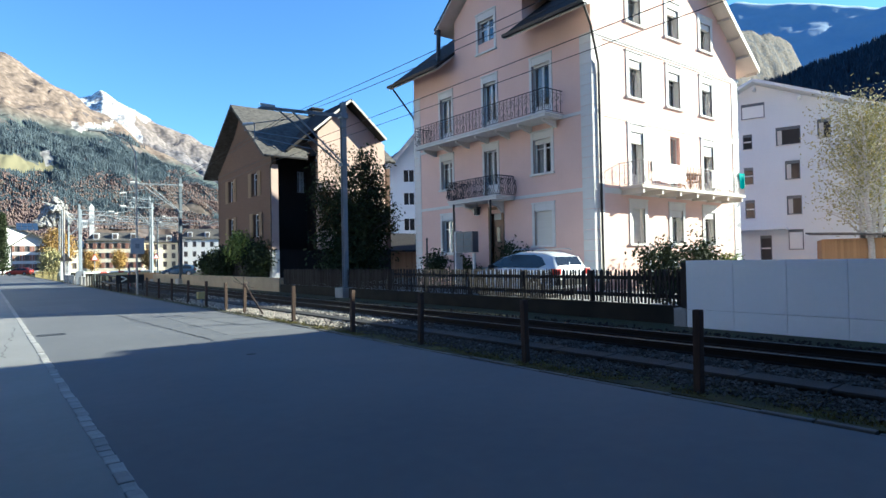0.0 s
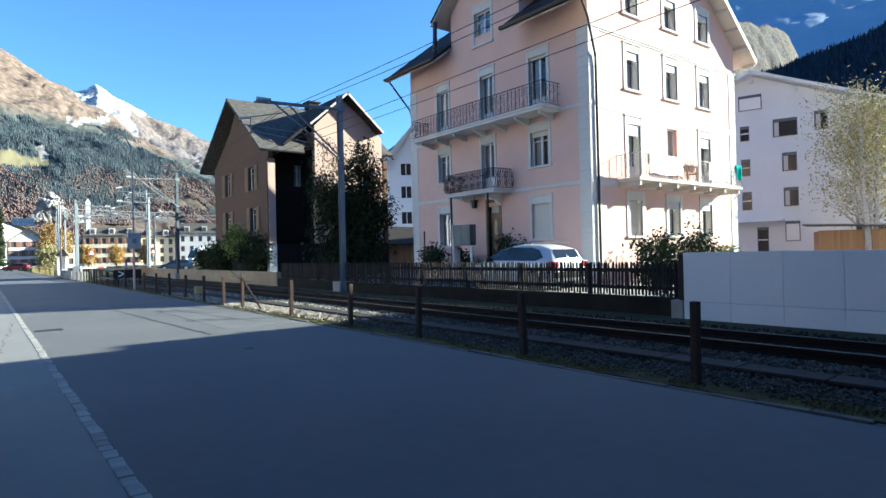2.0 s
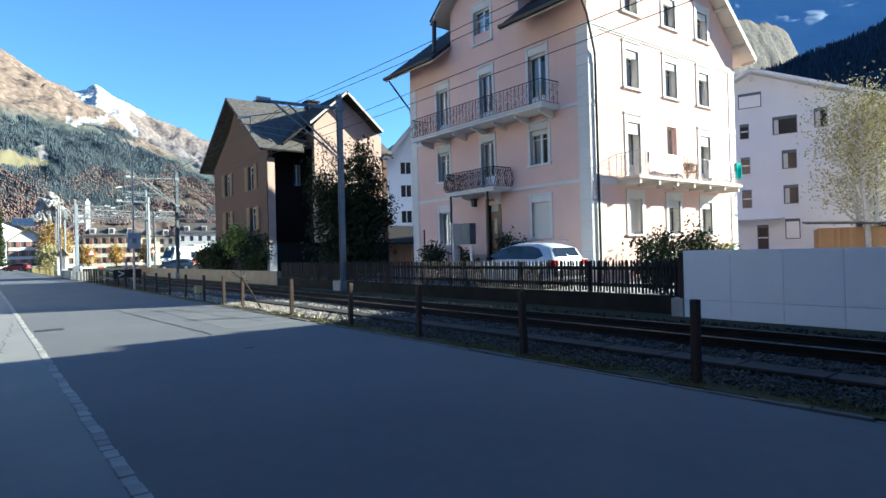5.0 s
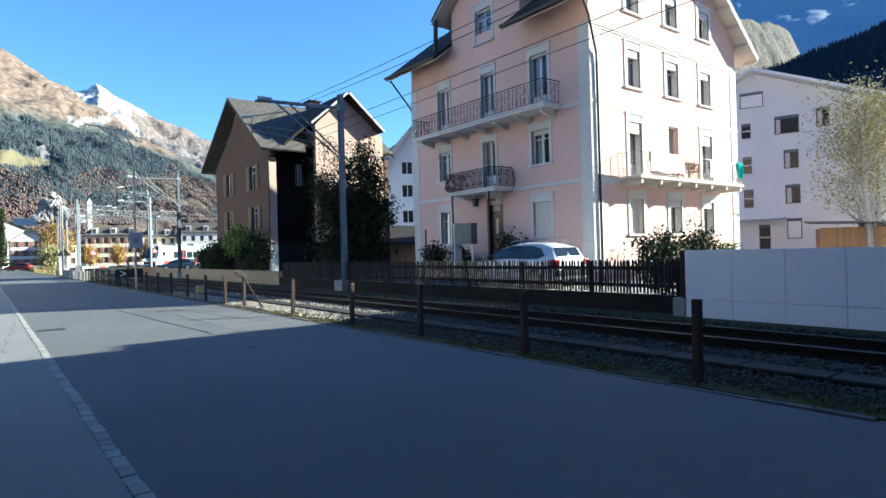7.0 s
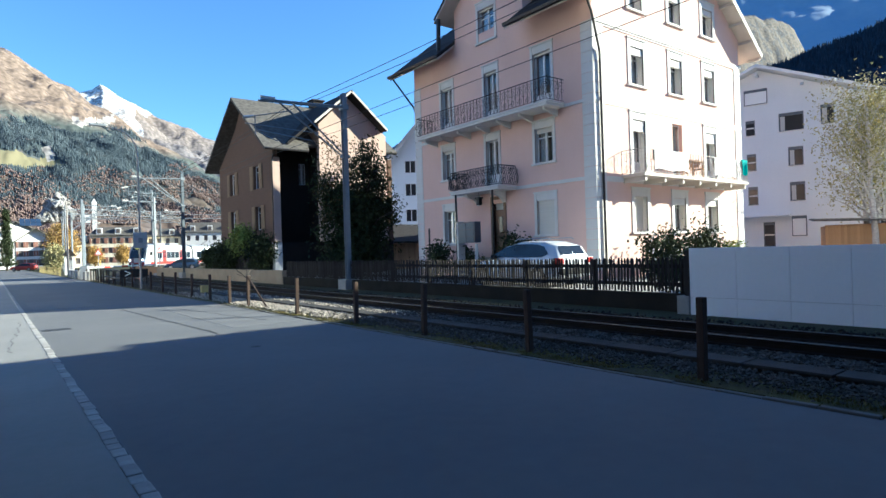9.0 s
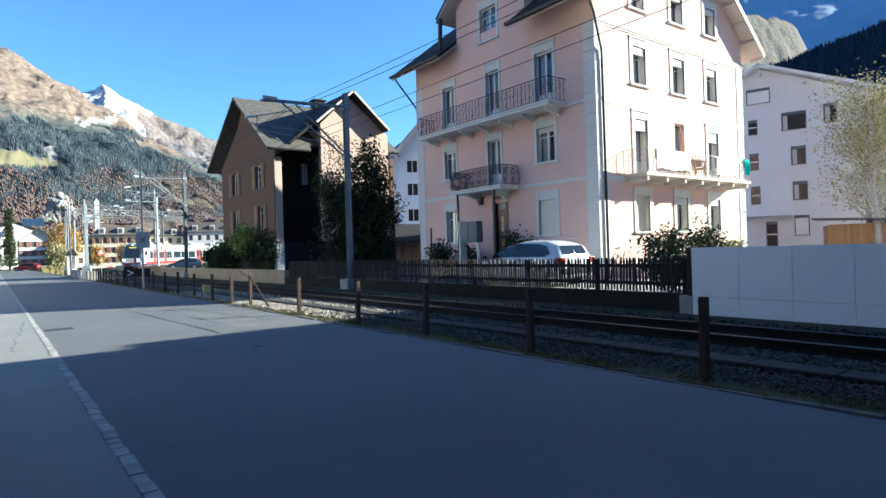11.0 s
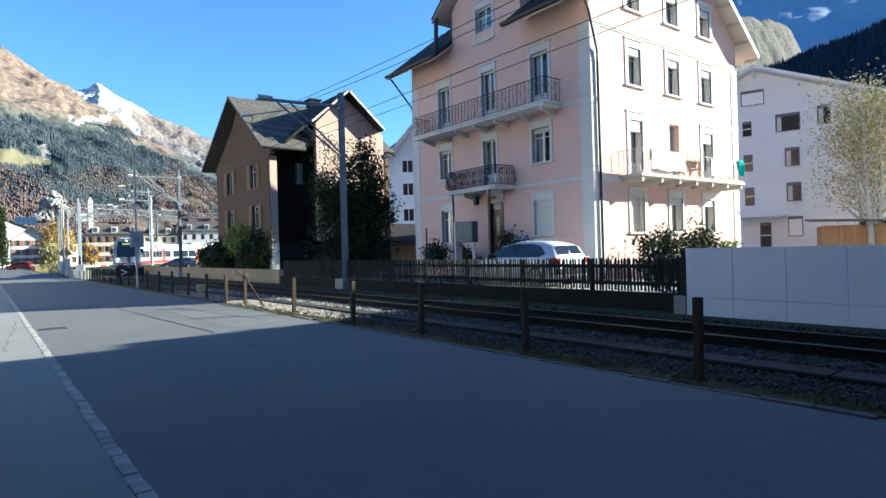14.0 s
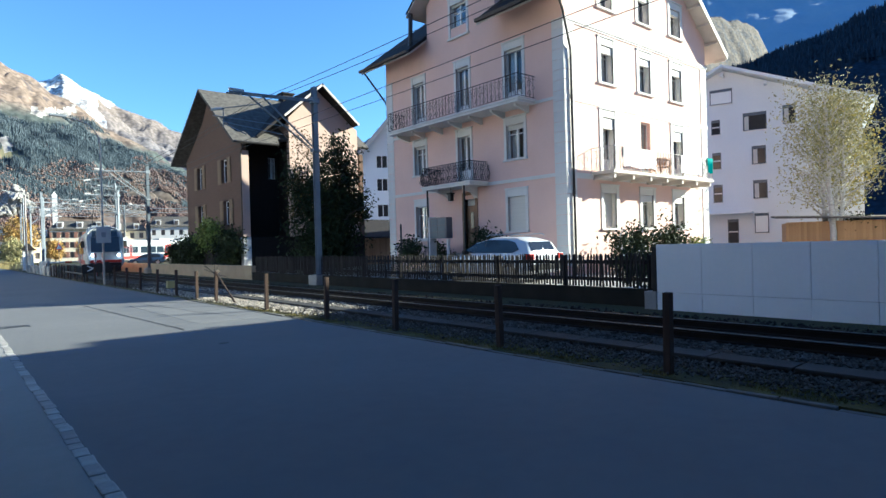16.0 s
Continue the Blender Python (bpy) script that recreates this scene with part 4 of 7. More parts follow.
    prism(bm, [(c0, 2.4), (c1, 2.4), (c1, ce), ((c0 + c1) / 2 - 0.45, cz), (c0, ce + 0.35)], -0.12, 0.25, side)
    box(bm, (c0, 0.25, 8.3), (c0 + 0.25, 5, ce), side)
    box(bm, (c1 - 0.25, 0.25, 8.3), (c1, 5, ce), side)
    part("cross_gable", bm, M["dormerwall"], house, "salmon cross gable")
    # roofs
    bm = bm_new()
    xa, xb = X - 0.75, X + D + 0.6
    slab(bm, [(xa, 34.43, ez - 0.03), (X + 2.15, 34.43, ez - 0.03), (X + c0 + 1.0, ym, rz), (xa, ym, rz)], 0.16)
    slab(bm, [(X + 2.15, Y0 + 0.1, ez + 0.45), (xb, Y0 + 0.1, ez + 0.45), (xb, ym, rz), (X + c0 + 1.0, ym, rz)], 0.16)
    slab(bm, [(xa, 46.72, ez + 0.05), (xb, 46.72, ez + 0.05), (xb, ym, rz), (xa, ym, rz)], 0.16)
    part("roof", bm, M["slate"], house, "grey slate roof")
    # Cross roof takes a darker colour than the slate for its unlit slope.
    bm = bm_new()
    cm = X + (c0 + c1) / 2 - 0.45
    for s, w in ((-1, 2.75), (1, 2.75)):
        slab(bm, [(cm + s * w, Y0 - 0.85, ce + 0.3), (cm + s * w, ym, ce + 0.3), (cm, ym, cz + 0.32), (cm, Y0 - 0.85, cz + 0.32)], 0.15)
    slab(bm, [(cm - 2.75, 34.75, 10.0), (cm - 2.75, ym, 10.0), (cm - 4.35, ym, 8.62), (cm - 4.35, 34.75, 8.62)], 0.15)
    part("cross_roof", bm, M["rooftile"], house, "cross roof with its unlit slope's shade put in as dark")
    bm = bm_new()
    for s, w in ((-1, 2.75), (1, 2.75)):
        slab(bm, [(cm, Y0 - 0.9, cz + 0.33), (cm, Y0 - 0.84, cz + 0.33), (cm + s * w, Y0 - 0.84, ce + 0.3), (cm + s * w, Y0 - 0.9, ce + 0.3)], 0.13)
    part("verge_board", bm, M["soffit"], house)
    part("chimney", boxes(((19.2, 40.0, 12.2), (20.0, 40.8, 12.95)), ((19.1, 39.9, 12.95), (20.1, 40.9, 13.05))), M["rooftile"], house)
    bm = bm_new()
    tube(bm, [(xa, 34.4, ez - 0.12), (X + 2.1, 34.4, ez - 0.12)], 0.07, 8)
    part("gutter", bm, M["tin"], house)
    bm = bm_new()
    tube(bm, [(X - 0.1, 34.42, ez - 0.15), (X - 0.1, Y0 - 0.1, 7.5), (X - 0.1, Y0 - 0.08, 2.0)], 0.04, 6)
    part("rain_pipe", bm, M["tin"], house)
    bm = bm_new()
    tube(bm, [(xa, 46.75, ez - 0.1), (xb, 46.75, ez - 0.1)], 0.07, 8)
    part("gutter", bm, M["tin"], house)
    for i, (u0, z0, u1, z1) in enumerate(wins):
        w = opening(house, front, u0, z0, u1, z1, "window", trim=False, dark=True)
        if i < 4:
            for a in (u0 - 0.62, u1 + 0.02):
                sh = part("shutter", boxes(((a, -0.06, z0 - 0.05), (a + 0.6, -0.02, z1 + 0.05)), m=front), M["shutterwood"], house, "tan louvred shutter")
                for k in range(9):
                    zz = z0 + 0.05 + k * (z1 - z0 - 0.1) / 9
                    part("slat", boxes(((a + 0.06, -0.075, zz), (a + 0.54, -0.06, zz + 0.1)), m=front), M["shutterwood"], sh)
    opening(house, inner, 2.4, 6.24, 2.93, 7.65, "window", trim=False, dark=True)
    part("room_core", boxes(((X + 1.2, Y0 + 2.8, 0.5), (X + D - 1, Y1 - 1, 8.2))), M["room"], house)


# ---- white apartment house behind ----
def build_apartment():
    turn = 17.0
    house = thing("apartment_house", "white rendered apartment house with dark recessed windows", "house", at=(48.12, 21.65, 0), turn=turn)
    # local: front in the plane x = 0 facing -x, u along -y (to the right as one faces it)
    front = Matrix(((0, 1, 0, 0), (-1, 0, 0, 0), (0, 0, 1, 0), (0, 0, 0, 1)))
    W0, W1, eave, ridge = -1.3, 9.5, 11.3, 15.0
    wins = [(1.76, 9.95, 3.42, 11.35), (4.5, 10.15, 5.36, 11.6), (2.33, 7.25, 3.33, 8.7), (2.38, 4.55, 3.38, 6.0), (2.43, 1.85, 3.43, 3.4),
            (-0.55, 9.9, 0.12, 11.1), (-0.53, 7.1, 0.14, 8.45), (-0.5, 4.4, 0.2, 5.85), (-0.6, 12.3, 1.05, 13.5), (0.5, 1.0, 1.3, 3.0)]
    bm = bm_new()
    wall_with_holes(bm, W0, W1, 0, 9.6, 0.35, [w for w in wins if w[3] <= 9.6], front)
    hi = [w for w in wins if w[3] > 9.6]
    part("wall", bm, M["coolwall"], house)
    bm = bm_new()
    wall_with_holes(bm, W0, 6.6, 9.6, 12.0, 0.35, [w for w in hi if w[3] < 12], front)
    prism(bm, [(6.6, 9.6), (W1, 9.6), (W1, eave), (6.6, 12.35)], 0.0, 0.35, front)
    prism(bm, [(W0, 12.0), (6.6, 12.0), (6.6, 12.35), (0.4, ridge), (W0, 14.2)], 0.0, 0.35, front)
    part("gable", bm, M["coolwall"], house)
    part("wall", boxes(((0.35, -W1, 0), (14, -W1 + 0.35, 10.4)), ((0.35, -W0 - 0.35, 0), (14, -W0, 10.4)), ((13.65, -W1, 0), (14, -W0, 10.4))), M["coolwall"], house)
    bm = bm_new()
    for s, e in ((W1 + 0.9, eave - 0.36), (W0 - 0.4, 14.0)):
        slab(bm, [(-0.9, -s, e + 0.3), (14.5, -s, e + 0.3), (14.5, -0.4, ridge + 0.3), (-0.9, -0.4, ridge + 0.3)], 0.22)
    part("roof", bm, M["coolwall"], house, "pale roof edge")
    for u, z in ((0.4, 14.5), (3.4, 13.4), (6.4, 12.2)):
        part("purlin", boxes(((-0.85, -u - 0.1, z - 0.1), (0.0, -u + 0.1, z + 0.12))), M["coolwall"], house)
    for u0, z0, u1, z1 in wins:
        win = part("window", boxes(((u0 + 0.05, -0.012 if z1 > 12 else 0.12, z0 + 0.05), (u1 - 0.05, 0.0 if z1 > 12 else 0.16, z1 - 0.05)), m=front), M["farglass"], house)
        t = 0.06 if z1 <= 12 else -0.06
        part("window_frame", boxes(((u0, t, z0), (u0 + 0.06, t + 0.05, z1)), ((u1 - 0.06, t, z0), (u1, t + 0.05, z1)), ((u0 + 0.06, t, z0), (u1 - 0.06, t + 0.05, z0 + 0.06)),
                                     ((u0 + 0.06, t, z1 - 0.22), (u1 - 0.06, t + 0.05, z1)), m=front), M["steeldark"], win)
        part("window_sill", boxes(((u0 - 0.05, -0.1, z0 - 0.06), (u1 + 0.05, 0.1, z0 - 0.004)), m=front), M["white"], win)
        if (u0, z0) in ((-0.6, 12.3), (2.43, 1.85)):
            part("roller_blind", boxes(((u0 + 0.07, -0.045, z0 + 0.06), (u1 - 0.07, -0.03, z1 - 0.22)), m=front), M["panel"], win, "grey roller blind")
        elif u0 > 1.5:
            part("curtain", boxes(((u0 + 0.1, -0.022 if z1 > 12 else 0.108, z0 + 0.08), (u0 + 0.4, -0.014 if z1 > 12 else 0.118, z1 - 0.25)), m=front), M["curtain"], win)
        else:
            part("glazing_bar", boxes(((u0 + 0.06, t, (z0 + z1) / 2 - 0.05), (u1 - 0.06, t + 0.045, (z0 + z1) / 2 + 0.05)), m=front), M["white"], win)
    part("porch_roof", boxes(((-1.6, -2.4, 3.4), (0, 1.4, 3.55))), M["coolwall"], house)
    # garden sheds and signs before it
    shed = thing("garden_shed", "larch-boarded garden shed with a lean-to roof", "shed", at=(40.6, 14.2, 0), turn=24)
    part("wall", boxes(((0, -8, YARD), (3, 0, 2.35))), M["timber"], shed)
    bd = mesh_of("board", boxes(((-0.03, -0.075, YARD), (0, 0.075, 2.4))), M["timber"])
    for i in range(50):
        piece("board", bd, shed, (0, -0.08 - i * 0.16, 0))
    bm = bm_new()
    slab(bm, [(-0.7, 0.6, 2.75), (-0.7, -8.4, 2.45), (3.6, -8.4, 2.65), (3.6, 0.6, 2.95)], 0.1)
    part("roof", bm, M["slate"], shed)


def build_white_house():
    """The white house seen between the brown and the pink one."""
    house = thing("white_house", "white rendered house with a pale gable roof", "house", at=(39.79, 49.15, 0), turn=-34)
    side = Matrix(((1, 0, 0, -7), (0, 1, 0, 0), (0, 0, 1, 0), (0, 0, 0, 1)))
    wins = [(u, z, u + 1.2, z + 1.25) for u in (1.7, 4.6, 7.5) for z in (4.8, 7.55, 10.0)]
    bm = bm_new()
    wall_with_holes(bm, 0, 14, 0, 11.3, 0.3, wins, side)
    prism(bm, [(0, 11.3), (14, 11.3), (7, 19.3)], 0, 0.3, side)
    part("wall", bm, M["coolwall"], house)
    part("wall", boxes(((-7, 0.3, 0), (-6.7, 6, 11.3)), ((6.7, 0.3, 0), (7, 6, 11.3)), ((-6.7, 5.7, 0), (6.7, 6, 11.3))), M["coolwall"], house)
    bm = bm_new()
    for s in (-1, 1):
        slab(bm, [(s * 8.0, -1.0, 10.5), (s * 8.0, 6.6, 10.5), (0, 6.6, 19.7), (0, -1.0, 19.7)], 0.25)
    part("roof", bm, M["slate"], house)
    for s in (-1, 1):
        bm = bm_new()
        slab(bm, [(0, -1.06, 19.66), (0, -1.0, 19.66), (s * 8.0, -1.0, 10.46), (s * 8.0, -1.06, 10.46)], 0.4)
        part("verge_board", bm, M["soffit"], house)
    for u0, z0, u1, z1 in wins:
        win = part("window", boxes(((u0, 0.14, z0), (u1, 0.18, z1)), m=side), M["farglass"], house)
        part("window_frame", boxes(((u0, 0.09, z0), (u0 + 0.07, 0.13, z1)), ((u1 - 0.07, 0.09, z0), (u1, 0.13, z1)), (((u0 + u1) / 2 - 0.04, 0.09, z0), ((u0 + u1) / 2 + 0.04, 0.13, z1)), m=side), M["sash"], win)


def build_shading_house():
    """The neighbour house beside the white wall, which keeps the near road in shade."""
    house = thing("neighbour_house", "plain rendered neighbour house with a flat eave", "house")
    part("wall", boxes(((15.5, -34, 0), (31.0, 1.9, 8.9))), M["whitewall"], house)
    bm = bm_new()
    slab(bm, [(14.0, 1.7, 9.1), (23.6, 1.7, 9.1), (23.6, 2.35, 9.1), (32.0, 2.35, 9.1), (32.0, -35, 9.1), (14.0, -35, 9.1)], 0.2)
    # Steep unseen roof added above the eave to block sky light over the road.
    for a, b in ((1.2, -9.0), (-19.0, -9.0)):
        slab(bm, [(14.2, a, 9.2), (31.8, a, 9.2), (31.8, b, 17.0), (14.2, b, 17.0)], 0.2)
    prism(bm, [(-19.0, 9.1), (1.2, 9.1), (-9.0, 16.9)], 14.4, 14.7, Matrix(((0, 1, 0, 0), (1, 0, 0, 0), (0, 0, 1, 0), (0, 0, 0, 1))))
    part("roof", bm, M["rooftile"], house)


def build_light_walls():
    """Unseen plain walls added behind the footway and across the road: dark ones block sky light, the white one bounces
    sun.
    """
    # Helpers out of view; no such houses are known here.
    for name, a, b, m_, label in (("wall_west", (-2.9, -4.5, -0.1), (-2.4, 9.0, 17.0), "blackboard", "unseen dark wall added to cut sky light on the road"),
                                  ("wall_south", (-2.4, -4.5, -0.1), (4.5, -4.0, 17.0), "blackboard", "unseen dark wall added to cut sky light on the road"),
                                  ("wall_far_west", (-9.6, 26.0, -0.1), (-9.1, 62.0, 10.0), "whitewall", "unseen white wall added to bounce sunlight onto the facade")):
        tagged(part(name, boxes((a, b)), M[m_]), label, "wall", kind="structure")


# ---- mountains ----
def slope_material(name, stops, wobble, scale, patch=None, snow=0.0):
    """Colours by height (stops of height, colour), with edges broken by noise and a second colour in patches."""
    m = bpy.data.materials.new(name)
    m.use_nodes = True
    n, l = m.node_tree.nodes, m.node_tree.links
    p = n["Principled BSDF"]
    p.inputs["Roughness"].default_value = 0.95
    p.inputs["Specular IOR Level"].default_value = 0.1
    co = n.new("ShaderNodeTexCoord")
    sep = n.new("ShaderNodeSeparateXYZ")
    l.new(co.outputs["Object"], sep.inputs[0])
    big, fine = n.new("ShaderNodeTexNoise"), n.new("ShaderNodeTexNoise")
    for tex, s in ((big, scale), (fine, scale * 9)):
        tex.inputs["Scale"].default_value, tex.inputs["Detail"].default_value = s, 8
        l.new(co.outputs["Object"], tex.inputs["Vector"])
    h = n.new("ShaderNodeMath")
    h.operation = "MULTIPLY_ADD"
    h.inputs[1].default_value = wobble
    l.new(big.outputs[0], h.inputs[0])
    l.new(sep.outputs[2], h.inputs[2])
    top = stops[-1][0]
    rng = n.new("ShaderNodeMapRange")
    rng.inputs["From Min"].default_value, rng.inputs["From Max"].default_value = wobble * 0.5, top + wobble * 0.5
    l.new(h.outputs[0], rng.inputs[0])
    ramp = n.new("ShaderNodeValToRGB")
    el = ramp.color_ramp.elements
    while len(el) < len(stops):
        el.new(0.5)
    for e, (z, c) in zip(el, stops):
        e.position, e.color = z / top, (*c, 1)
    l.new(rng.outputs[0], ramp.inputs[0])
    out = ramp.outputs[0]
    if patch:
        pr = n.new("ShaderNodeMapRange")
        pr.inputs["From Min"].default_value, pr.inputs["From Max"].default_value = patch[1], patch[1] + 0.06
        l.new(fine.outputs[0], pr.inputs[0])
        mix = n.new("ShaderNodeMix")
        mix.data_type = "RGBA"
        l.new(pr.outputs[0], mix.inputs[0])
        l.new(out, mix.inputs[6])
        mix.inputs[7].default_value = (*patch[0], 1)
        out = mix.outputs[2]
    hsv = n.new("ShaderNodeHueSaturation")
    v = n.new("ShaderNodeMapRange")
    v.inputs["From Min"].default_value, v.inputs["From Max"].default_value = 0.3, 0.7
    v.inputs["To Min"].default_value, v.inputs["To Max"].default_value = 0.72, 1.28
    tiny = n.new("ShaderNodeTexNoise")
    tiny.inputs["Scale"].default_value, tiny.inputs["Detail"].default_value = scale * 30, 4
    l.new(co.outputs["Object"], tiny.inputs["Vector"])
    l.new(tiny.outputs[0], v.inputs[0])
    vor = n.new("ShaderNodeTexVoronoi")
    vor.inputs["Scale"].default_value = scale * 22
    l.new(co.outputs["Object"], vor.inputs["Vector"])
    vr = n.new("ShaderNodeMapRange")
    vr.inputs["From Max"].default_value, vr.inputs["To Min"].default_value, vr.inputs["To Max"].default_value = 0.8, 1.2, 0.7
    l.new(vor.outputs["Distance"], vr.inputs[0])
    mul = n.new("ShaderNodeMath")
    mul.operation = "MULTIPLY"
    l.new(v.outputs[0], mul.inputs[0])
    l.new(vr.outputs[0], mul.inputs[1])
    l.new(mul.outputs[0], hsv.inputs["Value"])
    l.new(out, hsv.inputs["Color"])
    l.new(hsv.outputs[0], p.inputs["Base Color"])
    return m


def mountain(name, profile, r0, r1, rough, material, label, shape=1.0, step=0.25, rows=60, seed=0.0, base=0.0, swing=0.0, zones=()):
    """A slope that climbs from r0 to a crest at r1 whose height, as an angle over the eye, follows profile. swing: how
    much farther off it runs with each degree; zones: (material, test of bearing, height angle and noise) for parts of another ground."""
    az = np.arange(profile[0][0], profile[-1][0] + 1e-6, step)
    crest = np.interp(az, [p[0] for p in profile], [p[1] for p in profile])
    bm = bm_new()
    grid = []
    for j in range(rows + 1):
        s = j / rows
        line = []
        for a, e in zip(az, crest):
            far = 1 + swing * (a - az[0])
            r = (r0 + (r1 - r0) * s) * far
            top = r1 * far * math.tan(radians(e))
            x, y = r * math.sin(radians(a)), r * math.cos(radians(a))
            q = Vector((x, y, seed)) * (3.0 / r1 / 0.25)
            f = noise.fractal(q, 0.9, 2.1, 6) + 0.22 * noise.ridged_multi_fractal(q * 1.7, 1.0, 2.0, 4, 1.0, 2.0) - 0.3
            z = base + (top - base) * s ** shape + rough * f * min(1.0, 4 * s) * (1.0 if s < 0.9 else 0.35 + 6.5 * (1 - s))
            line.append(bm.verts.new((x + rough * 0.3 * noise.noise(q * 3), y, z)))
        grid.append(line)
    back = [bm.verts.new((v.co.x * 1.15, v.co.y * 1.15, -20)) for v in grid[-1]]
    grid.append(back)
    for a, b in zip(grid, grid[1:]):
        for i in range(len(a) - 1):
            bm.faces.new((a[i], a[i + 1], b[i + 1], b[i]))
    bmesh.ops.recalc_face_normals(bm, faces=bm.faces)
    for f in bm.faces if zones else ():
        c = f.calc_center_median()
        a, e = math.degrees(math.atan2(c.x, c.y)), math.degrees(math.atan2(c.z, math.hypot(c.x, c.y)))
        w = noise.fractal(Vector((a * 0.9, e * 0.9, seed)), 1.0, 2.0, 5)
        for k, (_, test) in enumerate(zones):
            if test(a, e, w):
                f.material_index = k + 1
    shape_of = [[v.co.copy() for v in line] for line in grid[:-1]]
    ob = part(name, bm, [material] + [z[0] for z in zones], None, smooth=True)
    tagged(ob, label, "mountain", kind="structure")
    return shape_of, az


def build_mountains():
    brown, rock, snow = (0.2, 0.155, 0.125), (0.27, 0.235, 0.21), (0.6, 0.61, 0.64)
    # The forest heights carry a bluish tint that stands in for distance haze.
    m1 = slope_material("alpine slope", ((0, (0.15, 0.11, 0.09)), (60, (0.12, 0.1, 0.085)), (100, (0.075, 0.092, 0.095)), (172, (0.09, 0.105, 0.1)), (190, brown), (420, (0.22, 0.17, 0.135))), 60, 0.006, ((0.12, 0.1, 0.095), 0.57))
    meadow = mat("mown alpine meadow", (0.15, 0.145, 0.085), (0.19, 0.17, 0.1), 0.02, 0.95)
    crag = mat("pale limestone crag", (0.48, 0.45, 0.42), (0.14, 0.13, 0.125), 0.12, 0.95)
    field = lambda a, e, w: a < 5.2 and 7.5 + 0.1 * (a - 1) + 0.2 * w < e < 9.0 - 0.28 * max(0.0, a - 2) + 0.15 * w
    cliffs = lambda a, e, w: abs(e - 11.55 - 0.12 * (a - 6)) < 0.22 + 0.5 * w and 5.7 < a < 8.9 or ((a - 4.4) / 0.8) ** 2 + ((e - 9.1) / 0.8) ** 2 < 0.3 + 3.0 * w
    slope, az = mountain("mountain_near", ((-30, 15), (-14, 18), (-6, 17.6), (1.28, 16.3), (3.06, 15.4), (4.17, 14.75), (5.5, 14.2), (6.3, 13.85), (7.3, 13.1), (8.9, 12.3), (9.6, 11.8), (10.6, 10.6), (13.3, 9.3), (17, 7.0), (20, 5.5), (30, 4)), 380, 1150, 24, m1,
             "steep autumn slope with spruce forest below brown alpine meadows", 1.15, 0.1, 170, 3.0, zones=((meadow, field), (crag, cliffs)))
    # forest on the near slope: spruces in dark bands, autumn trees lower down
    dark, rusty = bm_new(), bm_new()
    rows = len(slope) - 1
    for _ in range(150000):
        s, a = random.uniform(0.0, 0.86), random.uniform(-3, 24)
        j, i = s * rows, (a - az[0]) / 0.1
        p = slope[int(j)][int(i)].lerp(slope[min(rows, int(j) + 1)][int(i)], j % 1)
        patch = noise.noise((p.x * 0.009, p.y * 0.006, p.z * 0.02)) + 0.7 * noise.noise((p.x * 0.03, p.y * 0.02, p.z * 0.06))
        el = math.degrees(math.atan2(p.z, math.hypot(p.x, p.y)))
        w = noise.fractal(Vector((a * 0.9, el * 0.9, 3.0)), 1.0, 2.0, 5)
        if el > 11.0 + 1.3 * patch or patch > 0.55 or field(a, el, w) or cliffs(a, el, w):
            continue
        h = random.uniform(3.2, 6.2) * (0.6 + 0.6 * s)
        mixed = noise.noise((p.x * 0.02 + 7, p.y * 0.012, p.z * 0.03))
        if random.random() < 0.35 + (6.0 - el) * 0.3 + mixed * 1.5:
            r = h * 0.3
            c = p + Vector((0, 0, h * 0.45))
            v = [rusty.verts.new(c + Vector(d) * r * random.uniform(0.7, 1.2)) for d in ((1, 0, 0), (0, 1, 0), (-1, 0, 0), (0, -1, 0), (0, 0, 1.1), (0, 0, -0.9))]
            for k in range(4):
                rusty.faces.new((v[k], v[(k + 1) % 4], v[4]))
                rusty.faces.new((v[(k + 1) % 4], v[k], v[5]))
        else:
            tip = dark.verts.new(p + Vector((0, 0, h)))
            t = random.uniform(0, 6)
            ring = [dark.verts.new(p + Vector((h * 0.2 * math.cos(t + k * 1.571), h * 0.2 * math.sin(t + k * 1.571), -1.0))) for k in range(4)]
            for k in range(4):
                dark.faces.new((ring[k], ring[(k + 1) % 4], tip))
    # Spruce colour is shifted to blue-grey for the haze in between.
    tagged(part("slope_spruces", dark, mat("haze-blue far spruce", (0.058, 0.078, 0.096), (0.084, 0.104, 0.118), 0.02, 0.95, object_tint=0.15, island=True)), "dark spruce forest on the slope, haze put into its blue", "trees", kind="stuff")
    tagged(part("slope_autumn_trees", rusty, mat("far autumn trees", (0.14, 0.095, 0.085), (0.145, 0.113, 0.095), 0.02, 0.95, object_tint=0.12, island=True)), "rust-coloured autumn woods on the lower slope", "trees", kind="stuff")
    m2 = slope_material("bare brown ridge", ((0, rock), (400, (0.17, 0.16, 0.17)), (560, (0.2, 0.17, 0.155)), (640, (0.23, 0.19, 0.165)), (900, (0.24, 0.2, 0.17))), 160, 0.003, ((0.2, 0.175, 0.17), 0.55))
    snowy = slope_material("fresh snow on rock", ((0, rock), (420, (0.42, 0.39, 0.38)), (560, snow), (900, snow)), 200, 0.006, ((0.3, 0.285, 0.29), 0.49))
